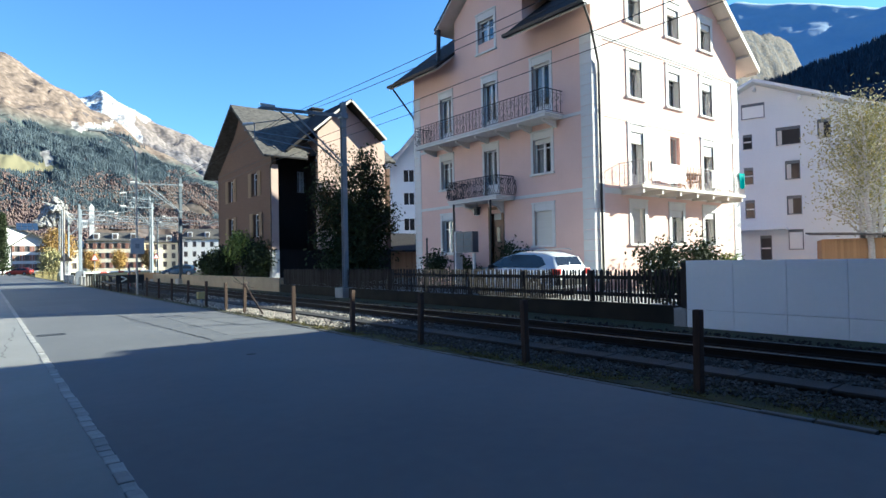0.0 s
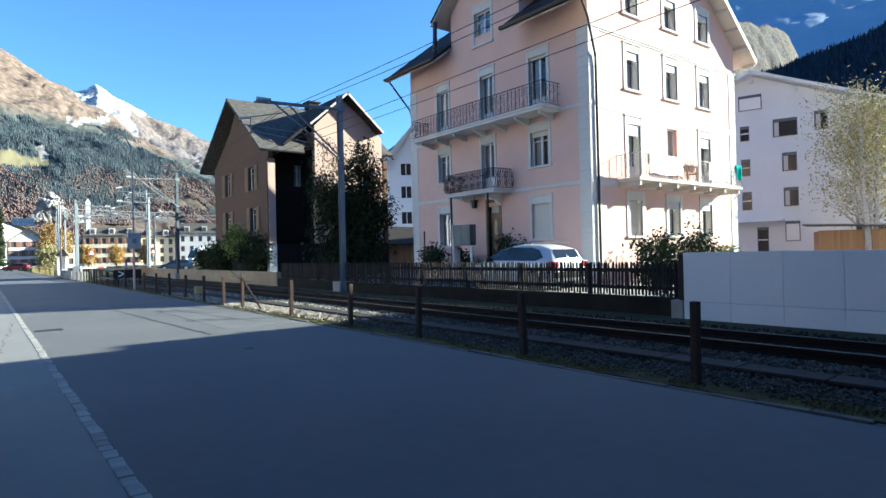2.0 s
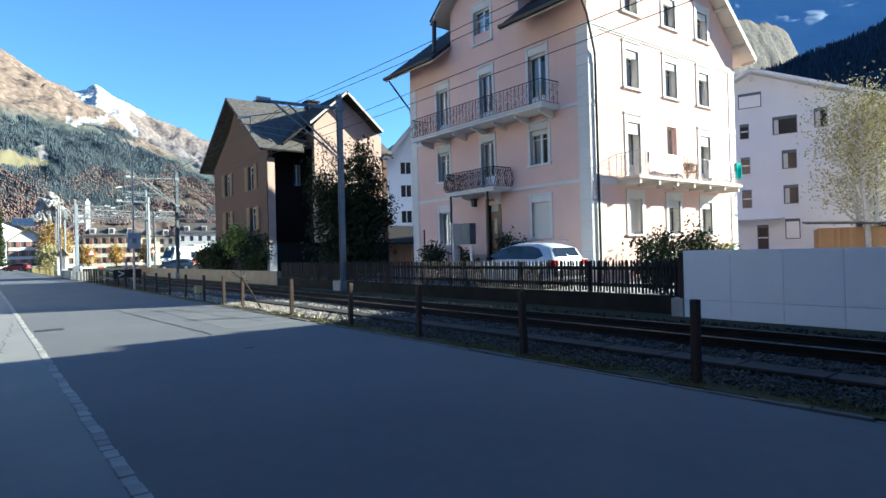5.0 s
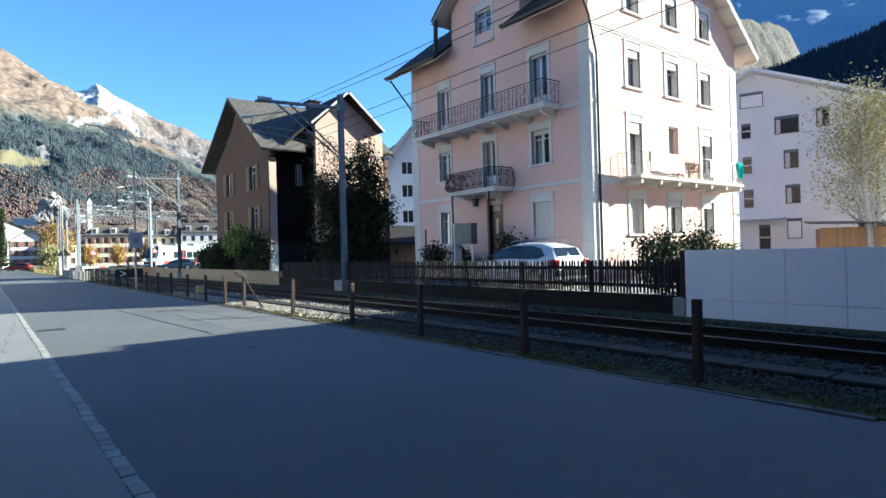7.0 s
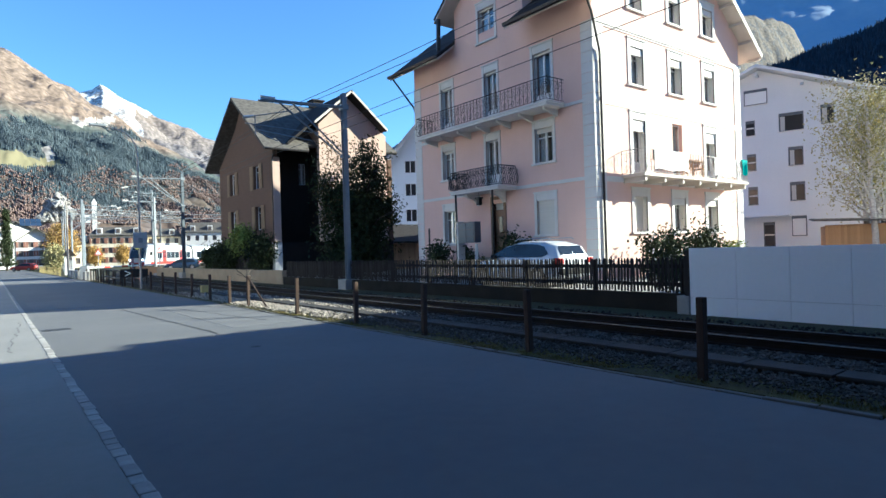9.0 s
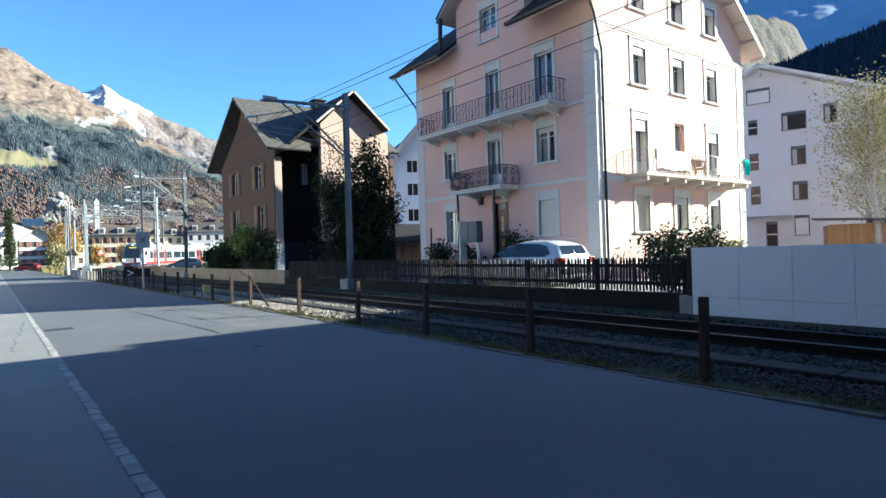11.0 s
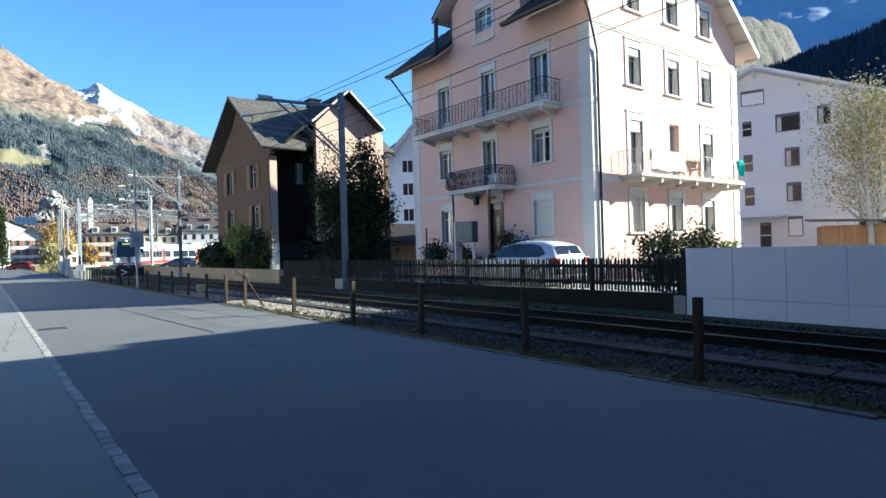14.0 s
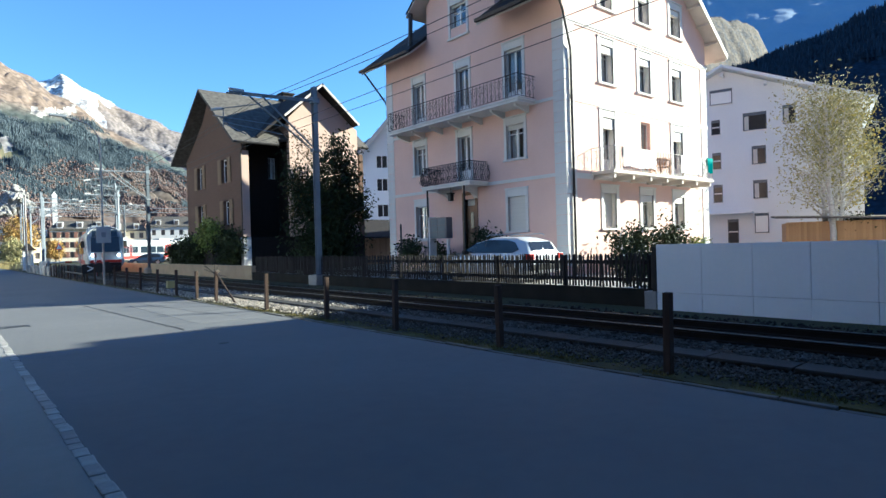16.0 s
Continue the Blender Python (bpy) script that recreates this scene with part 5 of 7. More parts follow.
    mountain("mountain_snow", ((0, 11), (4, 13.0), (6.3, 13.95), (7.4, 14.15), (8.0, 14.55), (8.54, 14.2), (9.8, 13.5), (11.1, 12.7), (12, 12.2), (13.3, 11.7), (14.6, 11.2), (16.6, 10.3), (18.5, 9.6), (24, 9), (34, 10), (42, 8)), 1500, 3000, 60, m2,
             "distant rocky peak dusted with fresh snow", 1.0, 0.1, 120, 11.0, zones=((snowy, lambda a, e, w: a < 10.8 + 1.8 * w + 0.35 * (e - 11.5)),))
    # Haze before the far massif is put into its blue base colour.
    m3 = mat("haze-blue far massif", (0.17, 0.25, 0.38), (0.22, 0.29, 0.4), 0.004, 0.95)
    mountain("mountain_far", ((44, 12), (52, 17), (60, 20), (65, 21.0), (69, 20.2), (75, 18.5), (84, 19), (100, 16)), 1700, 3300, 35, m3, "bare far massif, distance haze put into its blue colour", 1.0, 0.25, 60, 23.0)
    m5 = slope_material("sunlit bare ridge", ((0, (0.13, 0.12, 0.11)), (500, (0.16, 0.14, 0.12)), (900, (0.185, 0.162, 0.138))), 120, 0.006, ((0.12, 0.12, 0.125), 0.52))
    mountain("mountain_ridge", ((60, 17.5), (63, 18.6), (65.1, 18.9), (65.8, 18.8), (66.8, 18.2), (67.4, 18.2), (68.4, 17.6), (69.0, 16.9), (69.4, 16.0), (70.2, 14.0), (72, 11)), 1100, 1500, 40, m5,
             "sunlit bare ridge before the far massif", 0.9, 0.1, 60, 57.0, swing=0.045)
    # Blue haze over this hill is mixed into its navy colours.
    m4 = slope_material("haze-navy spruce hill", ((0, (0.014, 0.024, 0.042)), (200, (0.017, 0.029, 0.05)), (400, (0.016, 0.027, 0.047))), 60, 0.01)
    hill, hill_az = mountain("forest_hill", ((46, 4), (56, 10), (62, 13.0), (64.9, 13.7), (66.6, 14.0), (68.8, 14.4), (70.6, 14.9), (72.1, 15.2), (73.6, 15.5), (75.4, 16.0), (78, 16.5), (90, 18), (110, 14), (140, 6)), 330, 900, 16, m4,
             "dark spruce-covered hill in its own shade, haze-blue put in", 0.9, 0.2, 60, 31.0)
    for name, prof, r0, r1, sd in (("mountain_back", ((120, 8), (150, 14), (180, 16), (215, 15), (250, 18), (290, 16), (330, 15)), 700, 1800, 41.0),):
        mountain(name, prof, r0, r1, 60, m1, "wooded slopes that close the valley", 1.0, 1.5, 24, sd)
    # ragged spruce tops along the dark hill's crest
    bm = bm_new()
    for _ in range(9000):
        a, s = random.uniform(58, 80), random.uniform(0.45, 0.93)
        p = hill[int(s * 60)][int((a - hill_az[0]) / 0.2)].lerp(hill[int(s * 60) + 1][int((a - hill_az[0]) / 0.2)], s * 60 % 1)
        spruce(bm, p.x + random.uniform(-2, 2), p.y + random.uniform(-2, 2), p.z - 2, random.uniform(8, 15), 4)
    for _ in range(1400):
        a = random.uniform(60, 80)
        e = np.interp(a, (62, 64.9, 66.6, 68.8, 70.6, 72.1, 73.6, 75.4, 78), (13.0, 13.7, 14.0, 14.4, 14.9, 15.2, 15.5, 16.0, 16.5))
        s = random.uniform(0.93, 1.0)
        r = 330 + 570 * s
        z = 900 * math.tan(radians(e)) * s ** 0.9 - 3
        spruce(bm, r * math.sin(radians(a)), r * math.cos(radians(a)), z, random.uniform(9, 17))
    # Same haze-navy tint as the hill below.
    tagged(part("crest_spruces", bm, mat("haze-navy spruce needles", (0.014, 0.025, 0.043), (0.022, 0.036, 0.056), 0.2, 0.9, object_tint=0.3, island=True)), "dark spruces along the hill crest", "trees", kind="stuff")


def spruce(bm, x, y, z, h, sides=5):
    for k in range(3):
        z0, z1, r = z + h * (0.0 + 0.27 * k), z + h * (0.45 + 0.275 * k), h * (0.2 - 0.052 * k)
        tip = bm.verts.new((x, y, z1))
        turn = random.uniform(0, 6)
        ring = [bm.verts.new((x + r * random.uniform(0.75, 1.2) * math.cos(t + turn), y + r * random.uniform(0.75, 1.2) * math.sin(t + turn), z0)) for t in (6.283 * i / sides for i in range(sides))]
        for i in range(sides):
            bm.faces.new((ring[i], ring[(i + 1) % sides], tip))


# ---- railway: masts, wires, train ----
def catenary_mast(x, y, z, h, reach, turn=0.0, foot=True, group="catenary masts", paint="steel"):
    """A steel mast whose arm reaches over the track (local -x)."""
    ob = thing("catenary_mast", "galvanised steel catenary mast with a braced arm", "mast", group, at=(x, y, z), turn=turn)
    part("mast", boxes(((-0.1, -0.11, 0), (0.1, -0.085, h)), ((-0.1, 0.085, 0), (0.1, 0.11, h)), ((-0.012, -0.085, 0), (0.012, 0.085, h))), M[paint], ob)
    if foot:
        part("foundation", boxes(((-0.35, -0.35, -0.4), (0.35, 0.35, 0.46)), bevel=0.03), M["concrete"], ob)
        part("base_plate", boxes(((-0.2, -0.2, 0.46), (0.2, 0.2, 0.49))), M["steeldark"], ob)
    r, zt = reach, h - 0.6
    part("arm", tubes([((0.15, 0.13, zt), (-r - 0.4, 0.13, zt - 0.16)), ((0.15, -0.13, zt), (-r - 0.4, -0.13, zt - 0.16)), ((-r + 0.2, -0.13, zt - 0.15), (-r + 0.2, 0.13, zt - 0.15))], 0.04), M["steel"], ob)
    part("strut", tubes([((-0.1, 0.13, zt - 2.1), (-r + 0.5, 0.13, zt - 0.15)), ((-0.1, -0.13, zt - 2.1), (-r + 0.9, -0.13, zt - 0.13))], 0.04), M["steel"], ob)
    part("collar", boxes(((-0.16, -0.18, zt - 2.2), (0.16, 0.18, zt - 2.1))), M["steel"], ob)
    part("collar", boxes(((-0.16, -0.18, zt - 0.12), (0.16, 0.18, zt + 0.1))), M["steel"], ob)
    part("steady_arm", tubes([((-1.2, 0, zt - 1.25), (-r - 1.0, 0, zt - 1.15)), ((-r - 0.6, 0, zt - 0.85), (-r - 0.6, 0, zt - 1.55)), ((-r + 0.9, 0, zt - 0.45), (-r - 1.1, 0, zt - 0.95)),
                              ((-1.5, 0, zt - 1.6), (-r - 0.6, 0, zt - 1.35)), ((-r + 0.3, 0, zt - 1.75), (-r - 0.6, 0, zt - 1.4))], 0.022), M["steel"], ob)
    part("insulator", tubes([((-r - 0.35, 0, zt - 0.02), (-r + 0.25, 0, zt - 0.02))], 0.055, 8), M["insul"], ob)
    part("insulator", tubes([((-r - 1.05, 0, zt - 0.93), (-r - 0.65, 0, zt - 0.85))], 0.055, 8), M["insul"], ob)
    return ob


def wire_line(name, pts, sag, r, label):
    bm = bm_new()
    for a, b in zip(pts, pts[1:]):
        a, b = Vector(a), Vector(b)
        tube(bm, [a.lerp(b, i / 14) - Vector((0, 0, sag * 4 * (i / 14) * (1 - i / 14))) for i in range(15)], r, 5)
    return tagged(part(name, bm, M["wire"]), label, "wire")


def build_railway():
    for x, y, turn in ((12.4, 22.85, 0), (12.4, 50.1, 6), (12.4, -8.5, 0)):
        # The farther mast's shade is put into a darker steel colour.
        catenary_mast(x, y, 0, 8.57, 3.35, turn, paint="steeldark" if y > 40 else "steel")
    sup = [(9.05, -8.5), (9.05, 22.85), (9.25, 50.1), (12.9, 78), (19.5, 97), (30.6, 108.5)]
    wire_line("contact_wire", [(x, y, 5.86) for x, y in sup], 0.02, 0.009, "contact wire over the track")
    wire_line("steady_wire", [(x, y, 5.64) for x, y in sup], 0.12, 0.008, "auxiliary wire below the contact wire")
    wire_line("messenger_wire", [(x + 0.5, y, 7.5) for x, y in sup], 0.32, 0.01, "sagging messenger wire over the track")
    wire_line("feeder_wire", [(x + 0.5, y, 7.38) for x, y in sup], 0.45, 0.01, "feeder cable between the masts")
    for x, y, h, turn in ((15.2, 74, 8.8, 24), (23.0, 93.5, 9.2, 40), (21.1, 104.3, 12.8, 40), (25.5, 119.5, 10.5, 60), (33.6, 104.5, 9, 60), (8.7, 80, 8.8, 190), (10.2, 107, 9.2, 200), (14.2, 128, 12, 200)):
        catenary_mast(x, y, 0, h, 3.4, turn, False)
    # gantry beams across the station tracks
    for x0, y0, x1, y1, z in ((7.8, 89.2, 23.0, 93.5, 7.7), (9.1, 107, 33.6, 104.5, 8.3), (10.7, 128, 30.7, 124, 8.7)):
        g = thing("gantry_beam", "pale lattice gantry beam over the station tracks", "gantry", "gantries of the station")
        a, b = Vector((x0, y0, z)), Vector((x1, y1, z))
        up = Vector((0, 0, 0.7))
        part("chord", tubes([(a, b), (a + up, b + up)], 0.045), M["steel"], g)
        part("lattice", tubes([(a.lerp(b, i / 14) + (up if i % 2 else up * 0), a.lerp(b, (i + 1) / 14) + (up * 0 if i % 2 else up)) for i in range(14)], 0.028, 4), M["steel"], g)
        for p in (a, b):
            part("mast", tubes([((p.x, p.y, 0), (p.x, p.y, z + 1.2))], 0.07, 8), M["steel"], g)


CAR_L, CAR_W, CAR_H = 17.6, 2.6, 3.55


def carriage(nose):
    """One rail car; local +y is its front, origin on the rail top at its middle."""
    ob = thing("rail_car", "white regional rail car with red skirt and dark window band" if not nose else "white driving car with raked dark windscreen and red skirt", "train", "cars of the train")
    hl, hw = CAR_L / 2, CAR_W / 2
    prof = [(-hw + 0.1, 0.45), (hw - 0.1, 0.45), (hw, 0.75), (hw, 2.6), (hw - 0.12, 3.1), (hw - 0.5, 3.45), (0, 3.55), (-hw + 0.5, 3.45), (-hw + 0.12, 3.1), (-hw, 2.6), (-hw, 0.75)]
    bm = bm_new()
    stations = [(-hl, 1.0, 0.0), (hl - 1.7, 1.0, 0.0), (hl - 0.9, 0.98, 0.25), (hl - 0.25, 0.93, 0.75), (hl, 0.86, 1.15)] if nose else [(-hl, 1, 0), (hl, 1, 0)]
    rings = []
    for y, k, rake in stations:
        ring = []
        for x, z in prof:
            back = rake * max(0.0, (z - 1.5) / 2.0) if nose else 0
            ring.append(bm.verts.new((x * k, y - back * 0.9, 0.45 + (z - 0.45) * (1 if k == 1 else 1 - (1 - k) * 0.35))))
        rings.append(ring)
    n = len(prof)
    for a, b in zip(rings, rings[1:]):
        for i in range(n):
            j = (i + 1) % n
            bm.faces.new((a[i], a[j], b[j], b[i]))
    bm.faces.new(rings[0][::-1])
    bm.faces.new(rings[-1])
    bmesh.ops.recalc_face_normals(bm, faces=bm.faces)
    part("body", bm, M["trainwhite"], ob)
    band_end = hl - 2.6 if nose else hl - 0.5
    for s in (-1, 1):
        x = s * hw
        part("red_skirt", boxes(((x - 0.012, -hl + 0.02, 0.62), (x + 0.012, hl - (1.6 if nose else 0.02), 0.98))), M["trainred"], ob, "red stripe above the skirt")
        y = -hl + 0.9
        k = 0
        while y + 1.5 < band_end:
            if k % 4 == 2:
                d = part("door", boxes(((x - 0.015, y, 0.65), (x + 0.018, y + 1.35, 2.75))), M["trainred"], ob, "red door leaf")
                part("pane", boxes(((x - 0.02, y + 0.15, 1.5), (x + 0.024, y + 0.6, 2.55)), ((x - 0.02, y + 0.75, 1.5), (x + 0.024, y + 1.2, 2.55))), M["trainglass"], d)
            else:
                part("window", boxes(((x - 0.02, y, 1.45), (x + 0.02, y + 1.45, 2.45)), bevel=0.008), M["trainglass"], ob)
            y += 1.62
            k += 1
    part("underframe", boxes(((-1.05, -hl + 1.0, 0.12), (1.05, hl - 1.4, 0.46))), M["traindark"], ob)
    for yb in (-hl + 3.0, hl - 3.2):
        b = part("bogie", boxes(((-0.8, yb - 1.3, 0.22), (0.8, yb + 1.3, 0.55))), M["traindark"], ob)
        for yw in (yb - 0.9, yb + 0.9):
            for s in (-1, 1):
                w = bm_new()
                bmesh.ops.create_cone(w, cap_ends=True, segments=20, radius1=0.38, radius2=0.38, depth=0.11, matrix=pose(s * 0.53, yw, 0.385, 0, 90, 0))
                part("wheel", w, M["rail"], b)
    part("roof_unit", boxes(((-0.75, -4.5, 3.42), (0.75, -1.0, 3.78)), ((-0.7, 0.6, 3.44), (0.7, 3.6, 3.74)), bevel=0.06), M["sign"], ob)
    if nose:
        # windscreen, lower front, lamps
        def on_front(x, z):
            k = 0.86
            return hl - 1.15 * max(0.0, (z - 1.5) / 2.0) * 0.9 + 0.02
        def plate(name, u, z0, z1, material, off, label=""):
            bm = bm_new()
            v = [bm.verts.new((x, on_front(x, z) + off, z)) for x, z in ((-u, z0), (u, z0), (u * 0.97, z1), (-u * 0.97, z1))]
            w = [bm.verts.new((p.co.x, p.co.y - 0.06, p.co.z)) for p in v]
            bm.faces.new(v)
            bm.faces.new(w[::-1])
            for i in range(4):
                j = (i + 1) % 4
                bm.faces.new((v[j], v[i], w[i], w[j]))
            bmesh.ops.recalc_face_normals(bm, faces=bm.faces)
            return part(name, bm, material, ob, label)
        plate("windscreen", 0.95, 1.55, 2.68, M["trainglass"], 0.035, "large dark windscreen")
        plate("display_band", 0.84, 2.7, 3.2, M["trainglass"], 0.03, "dark band with the destination display")
        plate("destination_display", 0.42, 2.83, 3.0, M["amber"], 0.045, "amber destination display")
        plate("front_skirt", 1.05, 0.74, 0.94, M["trainred"], 0.03, "red lower front")
        plate("lower_front", 1.03, 0.46, 0.73, M["traindark"], 0.03, "dark lower front")
        part("obstacle_deflector", boxes(((-1.0, hl - 0.5, 0.08), (1.0, hl - 0.1, 0.5)), bevel=0.05), M["traindark"], ob)
        part("coupler", boxes(((-0.2, hl - 0.2, 0.5), (0.2, hl + 0.45, 0.8)), bevel=0.04), M["traindark"], ob)
        for x, z, r in ((-0.85, 1.3, 0.11), (0.85, 1.3, 0.11), (0.0, 3.26, 0.07)):
            bm = bm_new()
            bmesh.ops.create_cone(bm, cap_ends=True, segments=16, radius1=r, radius2=r * 0.9, depth=0.06, matrix=pose(x, on_front(x, z) + 0.06, z, 90, 0, 0))
            part("headlight", bm, M["headlight"], ob, "lit headlight")
        for s in (-1, 1):
            part("mirror", boxes(((s * 1.3, hl - 1.6, 1.9), (s * 1.55, hl - 1.4, 2.4)), bevel=0.03), M["traindark"], ob)
    return ob


train = []


def build_train():
    lead = carriage(True)
    mid = carriage(False)
    train.extend([lead, mid, copy_thing(mid, Matrix()), copy_thing(mid, Matrix())])
    # pantograph on the second car's roof
    p = part("pantograph", tubes([((-0.5, 6.0, 3.5), (0, 4.9, 4.5), (0, 6.1, 5.6)), ((0.5, 6.0, 3.5), (0, 4.9, 4.5)), ((-0.8, 6.1, 5.62), (0.8, 6.1, 5.62))], 0.03), M["iron"], train[1])


# seconds and metres along the track of the train's nose
def nose_rows():
    """The nose's place over time, by its y or its bearing, turned into metres along the track."""
    def s_of(test):
        for a, b, s in zip(TRACK, TRACK[1:], TRACK_S):
            if test(b):
                return s + (b - a).length * 0.5
        return TRACK_S[-1]
    rows = []
    for t, y in ((16.0, 50.4), (15.5, 55.0), (15.0, 59.6), (14.0, 68.2), (13.0, 75.6), (11.5, 83.2)):
        rows.append((t, s_of(lambda p: p.y >= y)))
    for t, k in ((9.2, 0.182), (7.6, 0.2025), (6.3, 0.223), (4.2, 0.245), (3.0, 0.26)):
        rows.append((t, s_of(lambda p: p.y > 84 and p.x / p.y >= k)))
    rows.append((0.0, rows[-1][1] + 4.0))
    return sorted(rows)


def motions():
    rows = nose_rows()
    fine = np.arange(0, 16.01, 0.5)
    t0, s0 = np.array([r[0] for r in rows]), np.array([r[1] for r in rows])
    coef = np.polyfit(t0, s0, 5)
    nose = 0.3 * np.polyval(coef, fine) + 0.7 * np.interp(fine, t0, s0)
    for i, car in enumerate(train):
        keys = []
        for t, s in zip(fine, nose):
            c = s + CAR_L / 2 + i * (CAR_L + 0.7)
            a, _ = on_track(c - 5.6)
            b, _ = on_track(c + 5.6)
            d, mid = (a - b).normalized(), (a + b) / 2
            keys.append((float(t), pose(mid.x, mid.y, 0.24, 0, 0, math.degrees(math.atan2(d.y, d.x)) - 90)))
        walk(car, keys)


# ---- plants ----
def leaf(bm, p, s):
    a = Vector((random.gauss(0, 1), random.gauss(0, 1), random.gauss(0, 0.8))).normalized()
    b = a.orthogonal().normalized()
    b.rotate(Matrix.Rotation(random.uniform(0, 6.28), 3, a))
    c = a.cross(b)
    l, w = s * random.uniform(0.7, 1.3), s * random.uniform(0.35, 0.6)
    bm.faces.new([bm.verts.new(v) for v in (p - b * l * 0.5, p + c * w * 0.5, p + b * l * 0.5, p - c * w * 0.5)])


def clumps(bm, centre, radii, n_clumps, per, size, spread, shell=0.55, floor=None):
    """Leaves in clumps through an uneven ball."""
    c = Vector(centre)
    for _ in range(n_clumps):
        d = Vector((random.gauss(0, 1), random.gauss(0, 1), random.gauss(0, 1))).normalized()
        k = random.uniform(shell, 1.0) * (0.82 + 0.35 * noise.noise(d * 2.3 + c * 0.37))
        q = c + Vector((d.x * radii[0], d.y * radii[1], d.z * radii[2])) * k
        for _ in range(per):
            p = q + Vector((random.gauss(0, spread), random.gauss(0, spread), random.gauss(0, spread * 0.8)))
            if floor is not None and p.z < floor:
                continue
            leaf(bm, p, size)


def limbs(bm, base, top, r, n, reach, up=0.5):
    """A trunk with limbs; returns the limbs' ends."""
    b, t = Vector(base), Vector(top)
    pts = [b.lerp(t, i / 7) + Vector((random.uniform(-1, 1), random.uniform(-1, 1), 0)) * (t - b).length * 0.012 * (i > 0) for i in range(8)]
    tube(bm, pts, r, 8, r * 0.2)
    ends = []
    for i in range(n):
        s = 0.22 + 0.75 * i / n
        p = b.lerp(t, s)
        a = i * 2.4 + random.uniform(-0.4, 0.4)
        l = reach * (1.1 - 0.7 * s) * random.uniform(0.7, 1.2)
        e = p + Vector((math.cos(a) * l, math.sin(a) * l, l * up * random.uniform(0.6, 1.5)))
        mid = p.lerp(e, 0.5) + Vector((0, 0, l * 0.1))
        tube(bm, [p, mid, e], r * 0.38 * (1.1 - s), 5, r * 0.06)
        for _ in range(4):
            w = p.lerp(e, random.uniform(0.35, 1.0))
            f = w + Vector((random.gauss(0, 0.3), random.gauss(0, 0.3), random.uniform(0.0, 0.5))) * l * 0.7
            tube(bm, [w, f], r * 0.1, 3, r * 0.03)
            ends.append(f)
        ends.append(e)
    return ends


def build_plants():
    # broad tree between the houses
    tree = thing("garden_tree", "dense dark green garden tree between two houses", "tree", at=(0, 0, 0))
    bm = bm_new()
    tree.matrix_basis = Matrix.Translation((0, 0, 0.112)) @ Matrix.Scale(0.93, 4)
    limbs(bm, (19.5, 33.2, 0.0), (19.3, 33.2, 8.4), 0.2, 14, 2.8)
    part("trunk", bm, M["bark"], tree)
    bm = bm_new()
    clumps(bm, (19.1, 33.2, 4.45), (3.25, 1.15, 2.85), 290, 36, 0.25, 0.34, 0.3)
    clumps(bm, (19.5, 33.2, 7.3), (2.3, 0.9, 2.0), 90, 24, 0.22, 0.26, 0.3)
    clumps(bm, (18.6, 33.1, 2.05), (3.25, 1.1, 2.1), 210, 36, 0.25, 0.36, 0.3, floor=0.3)
    clumps(bm, (16.8, 33.2, 5.4), (1.2, 0.9, 2.9), 75, 22, 0.2, 0.3, 0.2)
    part("crown", bm, M["leaf"], tree)
    bm = bm_new()
    clumps(bm, (16.7, 33.2, 4.6), (0.5, 0.8, 2.7), 26, 16, 0.17, 0.28, 0.3)
    clumps(bm, (17.3, 33.2, 7.7), (1.2, 0.9, 1.6), 26, 12, 0.17, 0.28, 0.3)
    part("autumn_leaves", bm, M["leafrust"], tree, "russet leaves at the edge")
    # Hidden tree, added only to shade the brown house's side wall.
    tree = thing("garden_tree", "hidden tree added behind the pink house to cast shade", "tree")
    bm = bm_new()
    limbs(bm, (24.4, 31.2, YARD), (24.4, 31.2, 10.0), 0.18, 12, 1.6)
    part("trunk", bm, M["bark"], tree)
    bm = bm_new()
    clumps(bm, (24.3, 31.2, 6.4), (1.35, 1.3, 4.4), 190, 34, 0.25, 0.28, 0.2)
    part("crown", bm, M["leaf"], tree)
    # garden bushes before the brown house
    # The second bush stands for a sunlit top, brightened through its leaf colour.
    for c, r, n, m_, lab in (((13.55, 36.4, 1.75), (0.7, 1.9, 1.45), 110, "leaf", "dark green laurel bush over the garden wall"), ((13.2, 38.6, 2.55), (0.65, 1.4, 1.1), 80, "leafbright", "green bush with sunlight put into its bright leaf colour"),
                             ((13.6, 43.6, 1.7), (0.8, 2.6, 1.3), 110, "leaf", "dark bush over the garden wall"), ((13.5, 46.8, 1.5), (0.6, 1.6, 1.0), 50, "leaf", "dark bush over the garden wall")):
        bush = thing("garden_bush", lab, "bush", "bushes of the garden")
        bm = bm_new()
        clumps(bm, c, r, n, 36, 0.2, 0.26, 0.5, YARD)
        part("leaves", bm, M[m_], bush)
        part("stems", tubes([((c[0], c[1] + k, YARD), (c[0] + random.uniform(-0.4, 0.4), c[1] + k * 1.6, c[2])) for k in (-0.5, 0, 0.5)], 0.03, 5), M["bark"], bush)
